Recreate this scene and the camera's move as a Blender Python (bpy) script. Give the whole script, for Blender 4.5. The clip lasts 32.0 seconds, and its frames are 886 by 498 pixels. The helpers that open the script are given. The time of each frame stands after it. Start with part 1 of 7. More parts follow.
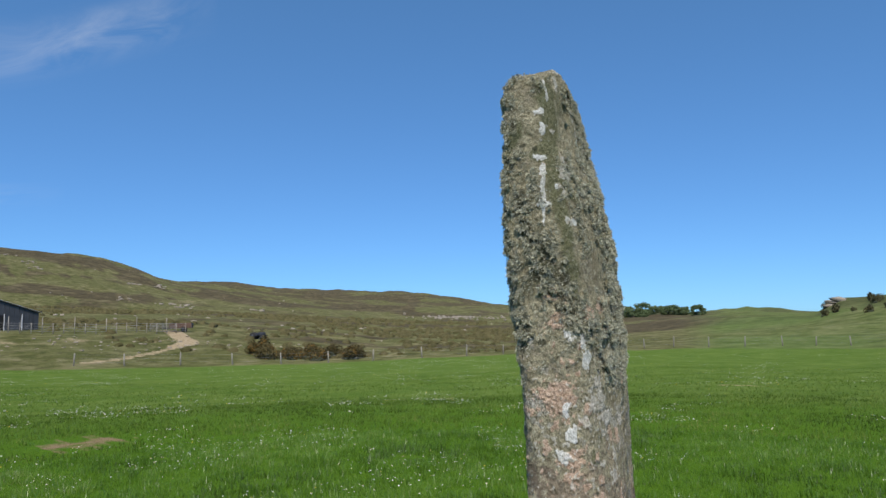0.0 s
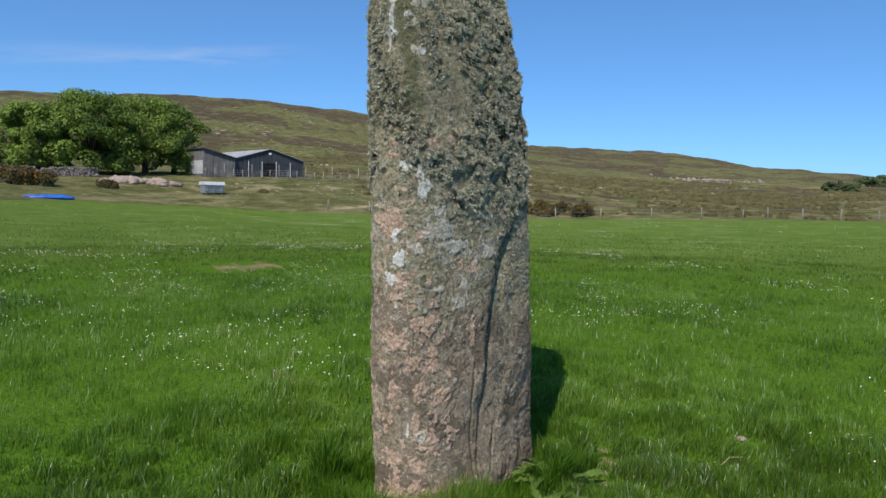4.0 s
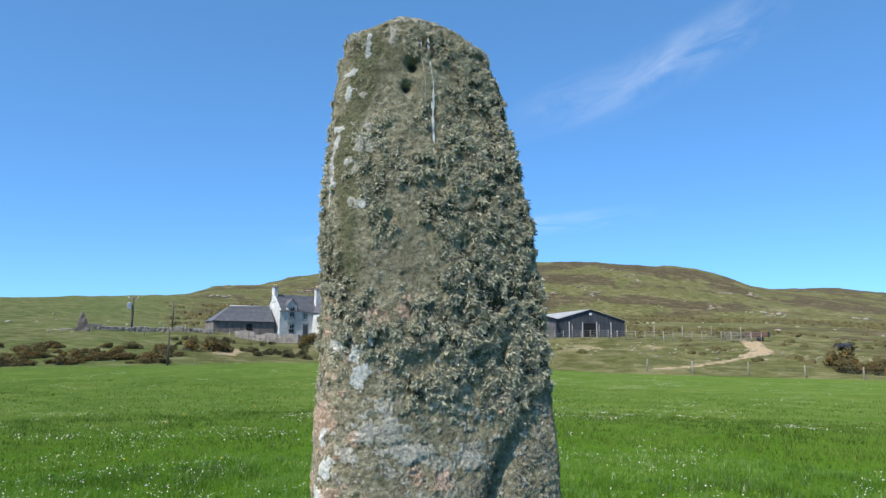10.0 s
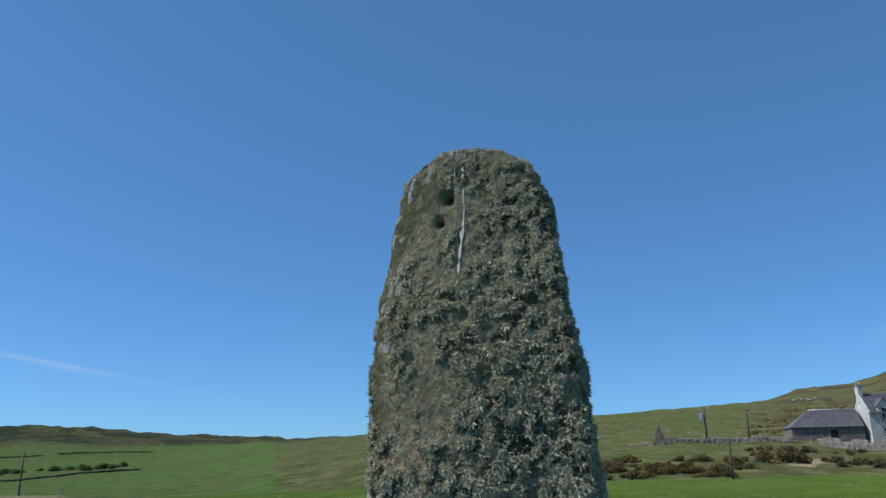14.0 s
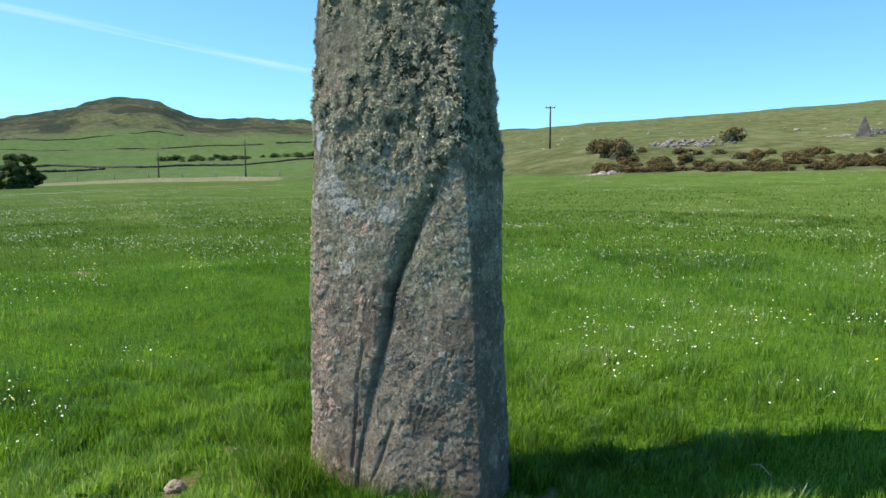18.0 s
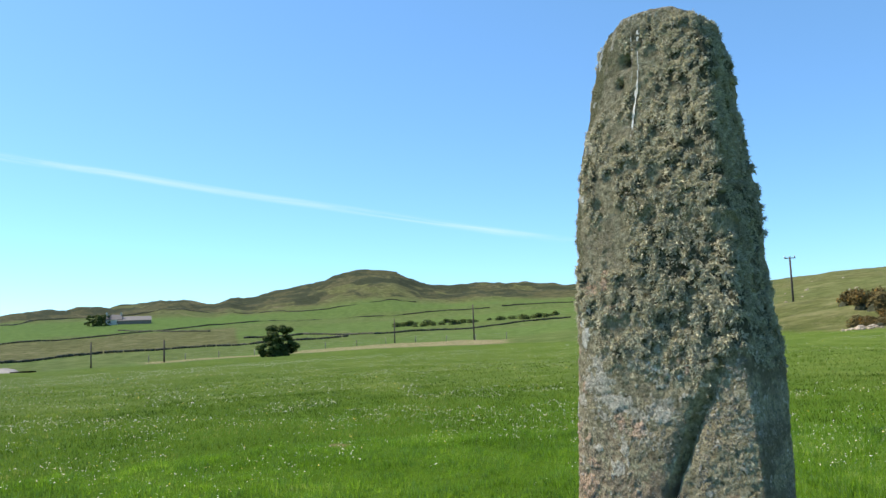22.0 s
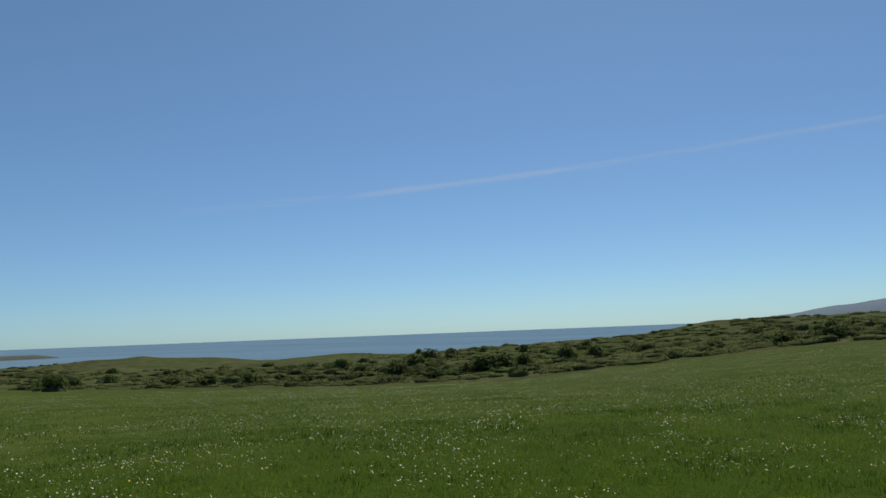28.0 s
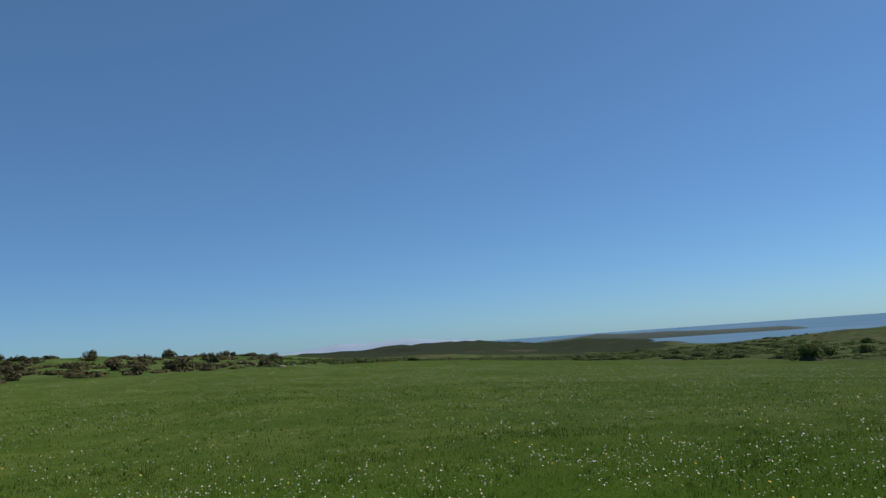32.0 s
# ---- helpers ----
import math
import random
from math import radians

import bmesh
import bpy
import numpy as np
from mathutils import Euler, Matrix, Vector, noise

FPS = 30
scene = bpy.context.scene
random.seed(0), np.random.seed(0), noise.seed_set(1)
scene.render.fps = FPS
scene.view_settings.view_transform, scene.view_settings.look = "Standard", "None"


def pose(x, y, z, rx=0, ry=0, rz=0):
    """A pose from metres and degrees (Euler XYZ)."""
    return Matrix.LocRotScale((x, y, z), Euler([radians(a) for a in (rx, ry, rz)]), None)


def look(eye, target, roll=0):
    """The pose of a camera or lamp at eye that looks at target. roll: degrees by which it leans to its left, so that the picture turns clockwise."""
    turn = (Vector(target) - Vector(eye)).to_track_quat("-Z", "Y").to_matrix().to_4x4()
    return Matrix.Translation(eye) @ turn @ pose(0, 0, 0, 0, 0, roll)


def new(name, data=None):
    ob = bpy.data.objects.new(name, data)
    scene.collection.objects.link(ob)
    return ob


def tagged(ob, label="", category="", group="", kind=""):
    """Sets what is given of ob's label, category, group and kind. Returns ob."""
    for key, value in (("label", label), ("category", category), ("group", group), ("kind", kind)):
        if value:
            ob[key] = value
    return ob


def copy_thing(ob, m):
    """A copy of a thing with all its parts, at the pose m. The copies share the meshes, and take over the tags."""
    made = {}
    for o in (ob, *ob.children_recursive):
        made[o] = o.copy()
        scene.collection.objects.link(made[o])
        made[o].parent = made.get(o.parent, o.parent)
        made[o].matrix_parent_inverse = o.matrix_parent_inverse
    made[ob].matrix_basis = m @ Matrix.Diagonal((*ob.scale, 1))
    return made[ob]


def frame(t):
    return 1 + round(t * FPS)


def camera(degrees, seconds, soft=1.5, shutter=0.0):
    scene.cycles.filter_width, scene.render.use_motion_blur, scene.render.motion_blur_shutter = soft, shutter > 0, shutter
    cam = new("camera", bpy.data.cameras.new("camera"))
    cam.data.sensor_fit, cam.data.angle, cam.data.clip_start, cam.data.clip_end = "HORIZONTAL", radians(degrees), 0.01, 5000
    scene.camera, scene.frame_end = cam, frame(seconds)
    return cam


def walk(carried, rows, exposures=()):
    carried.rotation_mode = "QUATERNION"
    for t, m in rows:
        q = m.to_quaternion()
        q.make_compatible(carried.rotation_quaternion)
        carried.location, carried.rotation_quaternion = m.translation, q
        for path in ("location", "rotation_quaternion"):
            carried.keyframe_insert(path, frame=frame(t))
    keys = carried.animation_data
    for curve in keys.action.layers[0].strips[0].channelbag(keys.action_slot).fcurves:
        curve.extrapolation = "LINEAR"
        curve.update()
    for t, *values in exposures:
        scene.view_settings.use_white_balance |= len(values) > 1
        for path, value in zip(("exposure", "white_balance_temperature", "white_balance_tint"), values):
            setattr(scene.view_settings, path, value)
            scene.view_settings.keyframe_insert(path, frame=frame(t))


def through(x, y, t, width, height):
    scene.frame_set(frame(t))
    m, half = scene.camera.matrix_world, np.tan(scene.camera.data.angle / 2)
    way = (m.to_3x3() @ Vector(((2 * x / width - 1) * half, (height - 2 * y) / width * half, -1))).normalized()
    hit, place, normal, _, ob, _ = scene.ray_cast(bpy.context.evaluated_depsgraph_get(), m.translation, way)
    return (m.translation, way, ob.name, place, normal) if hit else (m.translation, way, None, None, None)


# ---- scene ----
cam = camera(61.03, 32.0)

PATH = [
    (0, (-0.766, -3.801, 1.667), (-0.767, -1.815, 1.899), -1.22),
    (0.5, (-0.483, -3.728, 1.726), (-0.671, -1.750, 1.955), -1.44),
    (1, (-0.097, -3.707, 1.722), (-0.476, -1.759, 1.974), -0.37),
    (1.5, (0.159, -3.786, 1.698), (-0.298, -1.860, 1.979), 0.69),
    (2, (0.380, -3.883, 1.712), (-0.069, -1.957, 2.007), 1.24),
    (2.5, (0.591, -3.764, 1.693), (0.099, -1.850, 2.006), 0.80),
    (3, (0.798, -3.664, 1.673), (0.193, -1.779, 1.957), 0.80),
    (3.5, (0.966, -3.691, 1.606), (0.305, -1.811, 1.781), 0.86),
    (4, (1.114, -3.629, 1.521), (0.478, -1.738, 1.378), 1.19),
    (4.5, (1.212, -3.524, 1.454), (0.540, -1.678, 1.080), 1.51),
    (6.5, (1.315, -3.455, 1.372), (0.593, -1.699, 0.743), 1.01),
    (7, (1.359, -3.413, 1.409), (0.628, -1.619, 0.914), 0.31),
    (7.5, (1.398, -3.318, 1.432), (0.657, -1.501, 1.047), -0.02),
    (8, (1.457, -3.072, 1.458), (0.671, -1.257, 1.161), -0.03),
    (8.5, (1.589, -2.827, 1.486), (0.705, -1.044, 1.277), 0.22),
    (9, (1.833, -2.572, 1.559), (0.721, -0.910, 1.504), 0.17),
    (9.5, (1.918, -2.312, 1.551), (0.686, -0.739, 1.636), -0.24),
    (10, (2.015, -2.083, 1.645), (0.651, -0.645, 1.911), 0.40),
    (10.5, (2.228, -1.823, 1.634), (0.695, -0.646, 2.152), 1.20),
    (11, (2.348, -1.567, 1.668), (0.743, -0.507, 2.217), 0.96),
    (11.5, (2.414, -1.278, 1.723), (0.732, -0.386, 2.336), 0.76),
    (12, (2.523, -0.971, 1.738), (0.751, -0.315, 2.394), 0.52),
    (12.5, (2.593, -0.768, 1.771), (0.757, -0.339, 2.438), 0.49),
    (13, (2.700, -0.610, 1.749), (0.822, -0.326, 2.375), 0.73),
    (13.5, (2.724, -0.422, 1.767), (0.820, -0.200, 2.339), -0.23),
    (15.5, (2.969, 0.190, 1.731), (1.020, 0.112, 2.176), -1.40),
    (16, (2.979, 0.423, 1.680), (1.005, 0.304, 1.979), -1.60),
    (16.5, (2.959, 0.554, 1.645), (0.974, 0.347, 1.784), -1.35),
    (17, (3.108, 0.623, 1.595), (1.134, 0.304, 1.608), -0.84),
    (17.5, (3.186, 0.729, 1.555), (1.224, 0.352, 1.463), -0.46),
    (18, (3.168, 0.845, 1.481), (1.211, 0.512, 1.236), -0.20),
    (18.5, (3.161, 0.921, 1.426), (1.252, 0.542, 0.963), 0.11),
    (19, (3.145, 0.928, 1.382), (1.304, 0.520, 0.714), 0.18),
    (19.5, (3.144, 0.929, 1.365), (1.360, 0.495, 0.572), -0.06),
    (20, (3.122, 0.935, 1.360), (1.342, 0.471, 0.577), -0.43),
    (20.5, (3.124, 0.932, 1.390), (1.313, 0.431, 0.706), -0.65),
    (21, (3.144, 0.871, 1.499), (1.282, 0.213, 1.186), -1.60),
    (21.5, (3.230, 0.791, 1.607), (1.392, 0.006, 1.673), -2.18),
    (22, (3.287, 0.692, 1.650), (1.502, -0.190, 1.841), -2.14),
    (22.5, (3.364, 0.600, 1.644), (1.639, -0.390, 1.849), -0.79),
    (23, (3.444, 0.508, 1.659), (1.898, -0.744, 1.868), -0.54),
    (23.5, (3.480, 0.421, 1.629), (2.180, -1.085, 1.841), -0.13),
    (24, (3.519, 0.344, 1.635), (2.457, -1.338, 1.844), -0.89),
    (24.5, (3.726, 0.060, 1.561), (2.868, -1.736, 1.760), -0.38),
    (26.5, (3.796, -0.017, 1.618), (3.594, -1.997, 1.817), -1.33),
    (27, (3.837, -0.043, 1.598), (3.890, -2.032, 1.801), -1.48),
    (27.5, (3.867, -0.075, 1.597), (4.151, -2.044, 1.807), -1.82),
    (28, (3.893, -0.117, 1.608), (4.411, -2.037, 1.825), -2.23),
    (28.5, (3.912, -0.164, 1.609), (4.633, -2.016, 1.833), -2.48),
    (29, (4.002, -0.164, 1.605), (4.934, -1.918, 1.837), -2.30),
    (29.5, (4.087, -0.176, 1.601), (5.208, -1.815, 1.834), -2.35),
    (30, (4.167, -0.151, 1.590), (5.488, -1.634, 1.824), -2.64),
    (30.5, (4.228, -0.164, 1.579), (5.715, -1.481, 1.814), -3.03),
    (31, (4.254, -0.119, 1.589), (5.885, -1.252, 1.828), -3.22),
    (31.5, (4.285, -0.082, 1.582), (6.022, -1.041, 1.825), -3.69),
    (32, (4.301, -0.048, 1.589), (6.134, -0.808, 1.834), -4.04),
]

EXPOSURES = [
    (0, -0.10, 6550, 12), (3.2, -0.10, 6600, 13), (4.5, 0.08, 6550, 13), (6.5, 1.4, 6300, 12), (7.2, 1.37, 6300, 12), (9.0, 0.98, 6550, 14),
    (10.0, 0.42, 6500, 10), (11.0, 0.15, 6500, 10), (13.0, -0.1, 6400, 10), (16.0, -0.22, 6750, 12), (17.0, 0.22, 6850, 13), (17.5, 0.48, 6850, 12), (18.0, 0.76, 6750, 11), (19.0, 1.70, 6700, 10),
    (20.5, 2.2, 6700, 10), (21.2, 1.95, 7000, 11), (22.0, 0.8, 7600, 11), (23.0, 0.16, 8100, 13), (24.5, -0.16, 8350, 14), (27.0, -0.42, 8400, 14), (30.0, -0.55, 7850, 14), (32.0, -0.52, 7200, 14),
]
walk(cam, [(t, look(eye, target, roll)) for t, eye, target, roll in PATH], EXPOSURES)

# ---- light: a clear early-summer sky, sun 51 degrees up over the sea ----
SUN_AZ, SUN_EL = 178.5, 50.5
world = bpy.data.worlds.new("world")
scene.world = world
world.use_nodes = True
wn = world.node_tree.nodes
sky = wn.new("ShaderNodeTexSky")
sky.sky_type = "NISHITA"
sky.sun_disc = False
sky.sun_elevation = radians(SUN_EL)
sky.sun_rotation = radians(SUN_AZ)
sky.altitude = 2400.0
sky.air_density, sky.dust_density, sky.ozone_density = 1.0, 2.0, 3.0
wn["Background"].inputs["Strength"].default_value = 0.106
deep = wn.new("ShaderNodeMix")
deep.data_type, deep.blend_type = "RGBA", "MULTIPLY"
deep.inputs["Factor"].default_value = 1.0
deep.inputs["B"].default_value = (0.61, 1.025, 1.44, 1)
world.node_tree.links.new(sky.outputs["Color"], deep.inputs["A"])
haze = wn.new("ShaderNodeMix")
haze.data_type = "RGBA"
haze.inputs["Factor"].default_value = 0.20
haze.inputs["B"].default_value = (1.8, 4.6, 7.2, 1)
world.node_tree.links.new(deep.outputs["Result"], haze.inputs["A"])
world.node_tree.links.new(haze.outputs["Result"], wn["Background"].inputs["Color"])
sun = new("sun", bpy.data.lights.new("sun", "SUN"))
sun.data.energy, sun.data.angle, sun.data.color = 4.8, radians(0.55), (1.0, 0.95, 0.87)


def polar(az, r, z=0.0):
    """A place from the bearing (degrees to the left of +y) and the distance from the stone."""
    a = radians(az)
    return Vector((-r * math.sin(a), r * math.cos(a), z))


sun.matrix_world = look(polar(SUN_AZ, 50 * math.cos(radians(SUN_EL)), 50 * math.sin(radians(SUN_EL))), (0, 0, 0))


# ---- noise on arrays ----
def lattice(ix, iy, iz, seed):
    n = (ix * 374761393 + iy * 668265263 + iz * 1274126177 + seed * 974711) & 0xFFFFFFFF
    n = ((n ^ (n >> 13)) * 1103515245) & 0xFFFFFFFF
    n = ((n ^ (n >> 16)) * 2246822519) & 0xFFFFFFFF
    return ((n ^ (n >> 15)) & 0xFFFFFF) / float(0xFFFFFF)


def vnoise(x, y, z, seed=0):
    """Smooth noise, -1 to 1."""
    x, y, z = np.broadcast_arrays(np.asarray(x, float), np.asarray(y, float), np.asarray(z, float))
    fx, fy, fz = np.floor(x), np.floor(y), np.floor(z)
    ix, iy, iz = fx.astype(np.int64), fy.astype(np.int64), fz.astype(np.int64)
    u, v, w = x - fx, y - fy, z - fz
    u, v, w = (a * a * a * (a * (a * 6 - 15) + 10) for a in (u, v, w))
    total = 0.0
    for dx in (0, 1):
        for dy in (0, 1):
            for dz in (0, 1):
                k = (u if dx else 1 - u) * (v if dy else 1 - v) * (w if dz else 1 - w)
                total = total + k * lattice(ix + dx, iy + dy, iz + dz, seed)
    return total * 2 - 1


def fbm(x, y, z=0.0, size=1.0, octaves=4, seed=0, gain=0.5):
    total, amp, norm, f = 0.0, 1.0, 0.0, 1.0 / size
    for k in range(octaves):
        total = total + amp * vnoise(np.asarray(x) * f, np.asarray(y) * f, np.asarray(z) * f + 7.3 * k, seed + k)
        norm += amp
        amp *= gain
        f *= 2.03
    return total / norm


def ramp(v, a, b):
    t = np.clip((np.asarray(v, float) - a) / (b - a), 0, 1)
    return t * t * (3 - 2 * t)


# ---- the lie of the land: bearing, distance, elevation seen from the stone ----
EDGE = [
    (-30, 88, -1.40), (-18, 88, -1.25), (-5, 80, -1.45), (2, 76, -1.60), (12, 76, -1.85), (22, 76, -1.80),
    (33, 76, -1.60), (40, 76, -1.30), (46, 76, -1.00), (58, 62, -1.10), (65, 52, -1.25), (75, 54, -1.50),
    (87, 60, -1.65), (103, 85, -1.80), (113, 100, -1.95), (122, 105, -1.90), (131, 110, -2.10), (140, 110, -2.35),
    (146, 105, -2.40), (156, 85, -2.20), (163, 75, -2.00), (169, 70, -1.75), (174, 70, -2.00), (182, 70, -2.80),
    (194, 70, -3.80), (205, 75, -3.85), (217, 85, -3.30), (227, 95, -2.75), (239, 100, -2.00), (252, 85, -1.15),
    (262, 58, -0.90), (278, 52, -0.80), (300, 70, -1.00),
]
BANK = [
    (-31, 120, 0.00), (-20, 120, -0.50), (-5, 130, -0.60), (5, 130, -0.20), (12, 120, 0.35), (20, 110, 0.90),
    (30, 110, 1.15), (45, 110, 1.05), (56, 112, 0.85), (62, 108, 1.20), (66, 106, 1.00), (70, 104, 1.25),
    (78, 95, 1.00), (86, 92, 0.70), (92, 100, 0.30), (100, 125, -0.60), (110, 150, -1.35), (125, 160, -1.60),
    (140, 170, -2.00), (146, 170, -2.20), (151, 150, -2.00), (157, 115, -1.00), (165, 110, -0.80), (172, 105, -1.00),
    (180, 100, -1.70), (190, 100, -2.30), (205, 110, -2.40), (220, 120, -2.20), (245, 150, -1.70), (256, 120, -1.00),
    (262, 72, -0.40), (275, 62, 0.20), (300, 100, 0.20),
]
MOOR = [
    (-31, 165, 1.70), (-26, 160, 0.70), (-18, 170, 0.30), (-8, 260, 0.40), (3, 300, 1.00), (12, 320, 1.80),
    (20, 330, 2.30), (30, 330, 2.60), (42, 330, 2.60), (52, 300, 2.40), (60, 260, 2.10), (68, 220, 2.10),
    (76, 190, 2.00), (86, 170, 1.60), (95, 180, 0.80), (104, 230, -0.20), (115, 260, -0.60), (130, 280, -0.50),
    (140, 290, -0.60), (148, 240, -1.50), (153, 200, -1.20), (158, 135, -0.50), (170, 128, -0.40), (180, 122, -1.00), (195, 128, -1.70),
    (210, 145, -1.80), (225, 180, -1.70), (240, 200, -1.80), (252, 160, -1.10), (262, 78, -0.25), (275, 67, 0.60),
    (300, 110, 0.50),
]
CREST_LANDWARD = [
    (-31, 190, 2.25), (-28, 190, 2.15), (-26.3, 185, 1.00), (-22, 180, 1.10), (-18, 200, 0.80), (-12, 350, 0.90),
    (0, 500, 1.90), (8, 500, 2.40), (14, 520, 3.10), (17, 560, 3.70), (20, 600, 4.30), (22.3, 600, 5.15),
    (24.5, 600, 5.90), (27, 600, 6.35), (30, 620, 6.60), (34, 620, 6.85), (40, 620, 6.70), (46, 600, 6.50),
    (48.5, 580, 6.20), (51, 560, 5.80), (54, 540, 5.50), (57, 500, 4.85), (60.5, 470, 4.50), (62, 450, 4.00),
    (66, 400, 3.75), (70, 370, 3.55), (76, 330, 3.10), (82, 290, 2.70), (88, 270, 2.40), (94, 260, 1.60),
    (100, 300, 0.90),
]
CREST_SEAWARD = [
    (106, 400, 0.60), (125, 420, 0.40), (145, 420, 0.30), (150, 320, -0.80), (154.5, 300, -0.10), (160, 155, 0.12),
    (165, 150, 0.20), (170, 145, 0.00), (174, 140, 0.02), (177.5, 140, -0.15), (180, 140, -0.55), (183, 145, -0.95),
    (188, 150, -1.20), (194, 150, -1.40), (198, 155, -1.55), (204, 170, -1.42), (210, 180, -1.60), (213, 190, -1.20),
    (218, 200, -0.95), (222, 210, -1.10), (226, 230, -1.30), (230, 260, -1.60), (236, 260, -1.90), (245, 250, -1.50),
    (255, 200, -1.00), (259, 120, -0.60), (262, 85, -0.25), (266, 80, 0.00), (268, 75, 0.20), (272, 71, 0.60),
    (277, 72, 0.60), (283, 80, 0.40), (305, 120, 1.00),
]
FAR_LANDWARD = [
    (-31, 800, 0.50), (-22, 900, 1.50), (-18, 900, 1.35), (-14, 900, 1.55), (-9, 1100, 2.00), (-4, 1300, 2.35),
    (0, 1400, 3.10), (3, 1400, 3.45), (9, 1400, 3.70), (12.7, 1400, 3.90), (15.5, 1400, 4.30), (18.5, 1400, 4.40),
    (20.5, 1400, 4.25), (28, 1500, 4.00), (50, 1500, 3.00), (70, 1200, 2.00), (88, 950, 2.20), (92, 950, 2.05),
    (97, 900, 1.80), (98.8, 900, 2.10), (101, 900, 1.95), (103, 900, 2.15), (106, 900, 2.40), (109, 900, 2.50),
    (111, 900, 2.75), (114, 900, 2.85), (116, 900, 2.75), (118.3, 900, 3.05), (120, 900, 3.85), (122, 900, 4.17),
    (124.3, 900, 3.80), (126.2, 900, 3.20),
]
FAR_SEAWARD = [
    (128.7, 880, 2.75), (131.2, 860, 2.10), (132.3, 850, 2.35), (133.5, 850, 1.95), (135.8, 830, 2.32), (140, 800, 1.90),
    (144, 760, 1.70), (147, 700, 1.45), (149.5, 650, 0.90), (151, 700, 0.30), (156, 700, -0.80), (165, 700, -2.0),
    (185, 700, -2.20), (220, 800, -1.80), (228, 900, -1.60), (232, 950, -1.05), (235, 1000, -0.72), (237.5, 1100, -0.45),
    (240, 1100, -0.65), (242, 1100, -0.50), (245.4, 1100, -0.05), (247, 1100, -0.12), (250, 1100, -0.05), (252, 1000, -0.20),
    (258, 900, -0.30), (280, 800, -0.40),
]
EYE_Z, SEA_Z = 1.6, -12.0


def column(table, az):
    t = np.array(sorted((a % 360, r, e) for a, r, e in table))
    r = np.interp(az, t[:, 0], t[:, 1], period=360)
    return r, EYE_Z + r * np.tan(np.radians(np.interp(az, t[:, 0], t[:, 2], period=360)))


def ground_z(x, y, rough=True):
    """The height of the land."""
    x, y = np.asarray(x, float), np.asarray(y, float)
    az, r = np.degrees(np.arctan2(-x, y)) % 360, np.hypot(x, y)
    knots = [(0 * r, 0 * r), (0 * r + 14, 0 * r)]
    knots += [column(t, az) for t in (EDGE, BANK, MOOR, CREST_LANDWARD + CREST_SEAWARD, FAR_LANDWARD + FAR_SEAWARD)]
    rf, zf = knots[-1]
    knots += [(np.maximum(rf * 1.5, 2200), 0 * r - 45), (0 * r + 6000, 0 * r - 80)]
    z = 0 * r
    for (ra, za), (rb, zb) in zip(knots[:-1], knots[1:]):
        inside = (r >= ra) & (r < rb)
        t = (r - ra) / np.maximum(rb - ra, 1e-6)
        z = np.where(inside, za + (zb - za) * t, z)
    z = z + 0.25 * ramp(r, 0.6, 2.5) * (1 - ramp(r, 9, 22)) * np.clip(np.cos(np.radians(az - 20)), 0, 1) ** 1.2
    if rough:
        z = z + (0.03 * fbm(x, y, 0, 1.3, 3, 11) + 0.018 * fbm(x, y, 0, 0.45, 2, 12)) * ramp(r, 0.6, 1.8) + 0.12 * fbm(x, y, 0, 9.0, 3, 5) * ramp(r, 5, 30)
        beyond = ramp(r, knots[2][0], knots[2][0] * 1.15)
        z = z + beyond * (0.55 * fbm(x, y, 0, 14.0, 4, 21) + ramp(r, 150, 700) * 4.2 * fbm(x, y, 0, 60.0, 6, 31, 0.55))
        z = z + ramp(r, 480, 800) * np.where((az > 96) & (az < 152), 4.6, 2.6) * fbm(x, y, 0, 21.0, 4, 37)
        z = z + 0.015 * (1 - ramp(np.hypot(x + 0.04, y - 0.13), 0.55, 0.95))
    return z


def on_ground(az, r, sink=0.0):
    p = polar(az, r)
    return Vector((p.x, p.y, float(ground_z(p.x, p.y)) - sink))


# ---- materials ----
def material(name):
    m = bpy.data.materials.new(name)
    m.use_nodes = True
    return m, m.node_tree.nodes, m.node_tree.links, m.node_tree.nodes["Principled BSDF"]


def node(nodes, kind, **values):
    n = nodes.new(kind)
    for key, v in values.items():
        if key in n.inputs:
            n.inputs[key].default_value = v
    return n


def noise_of(nodes, links, scale, detail=6.0, rough=0.6, coord="Object"):
    c = nodes.new("ShaderNodeTexCoord")
    n = node(nodes, "ShaderNodeTexNoise", Scale=scale, Detail=detail, Roughness=rough)
    links.new(c.outputs[coord], n.inputs["Vector"])
    return n.outputs["Fac"]


def stops(nodes, links, fac, *rows):
    n = nodes.new("ShaderNodeValToRGB")
    e = n.color_ramp.elements
    while len(e) < len(rows):
        e.new(0.5)
    for el, (p, c) in zip(e, rows):
        el.position, el.color = p, (*c, 1) if len(c) == 3 else c
    links.new(fac, n.inputs["Fac"])
    return n.outputs["Color"]


def blend(nodes, links, fac, a, b, how="MIX"):
    n = nodes.new("ShaderNodeMix")
    n.data_type, n.blend_type = "RGBA", how
    for sock, v in ((n.inputs["Factor"], fac), (n.inputs["A"], a), (n.inputs["B"], b)):
        if isinstance(v, (int, float)):
            sock.default_value = v
        elif isinstance(v, tuple):
            sock.default_value = (*v, 1)
        else:
            links.new(v, sock)
    return n.outputs["Result"]


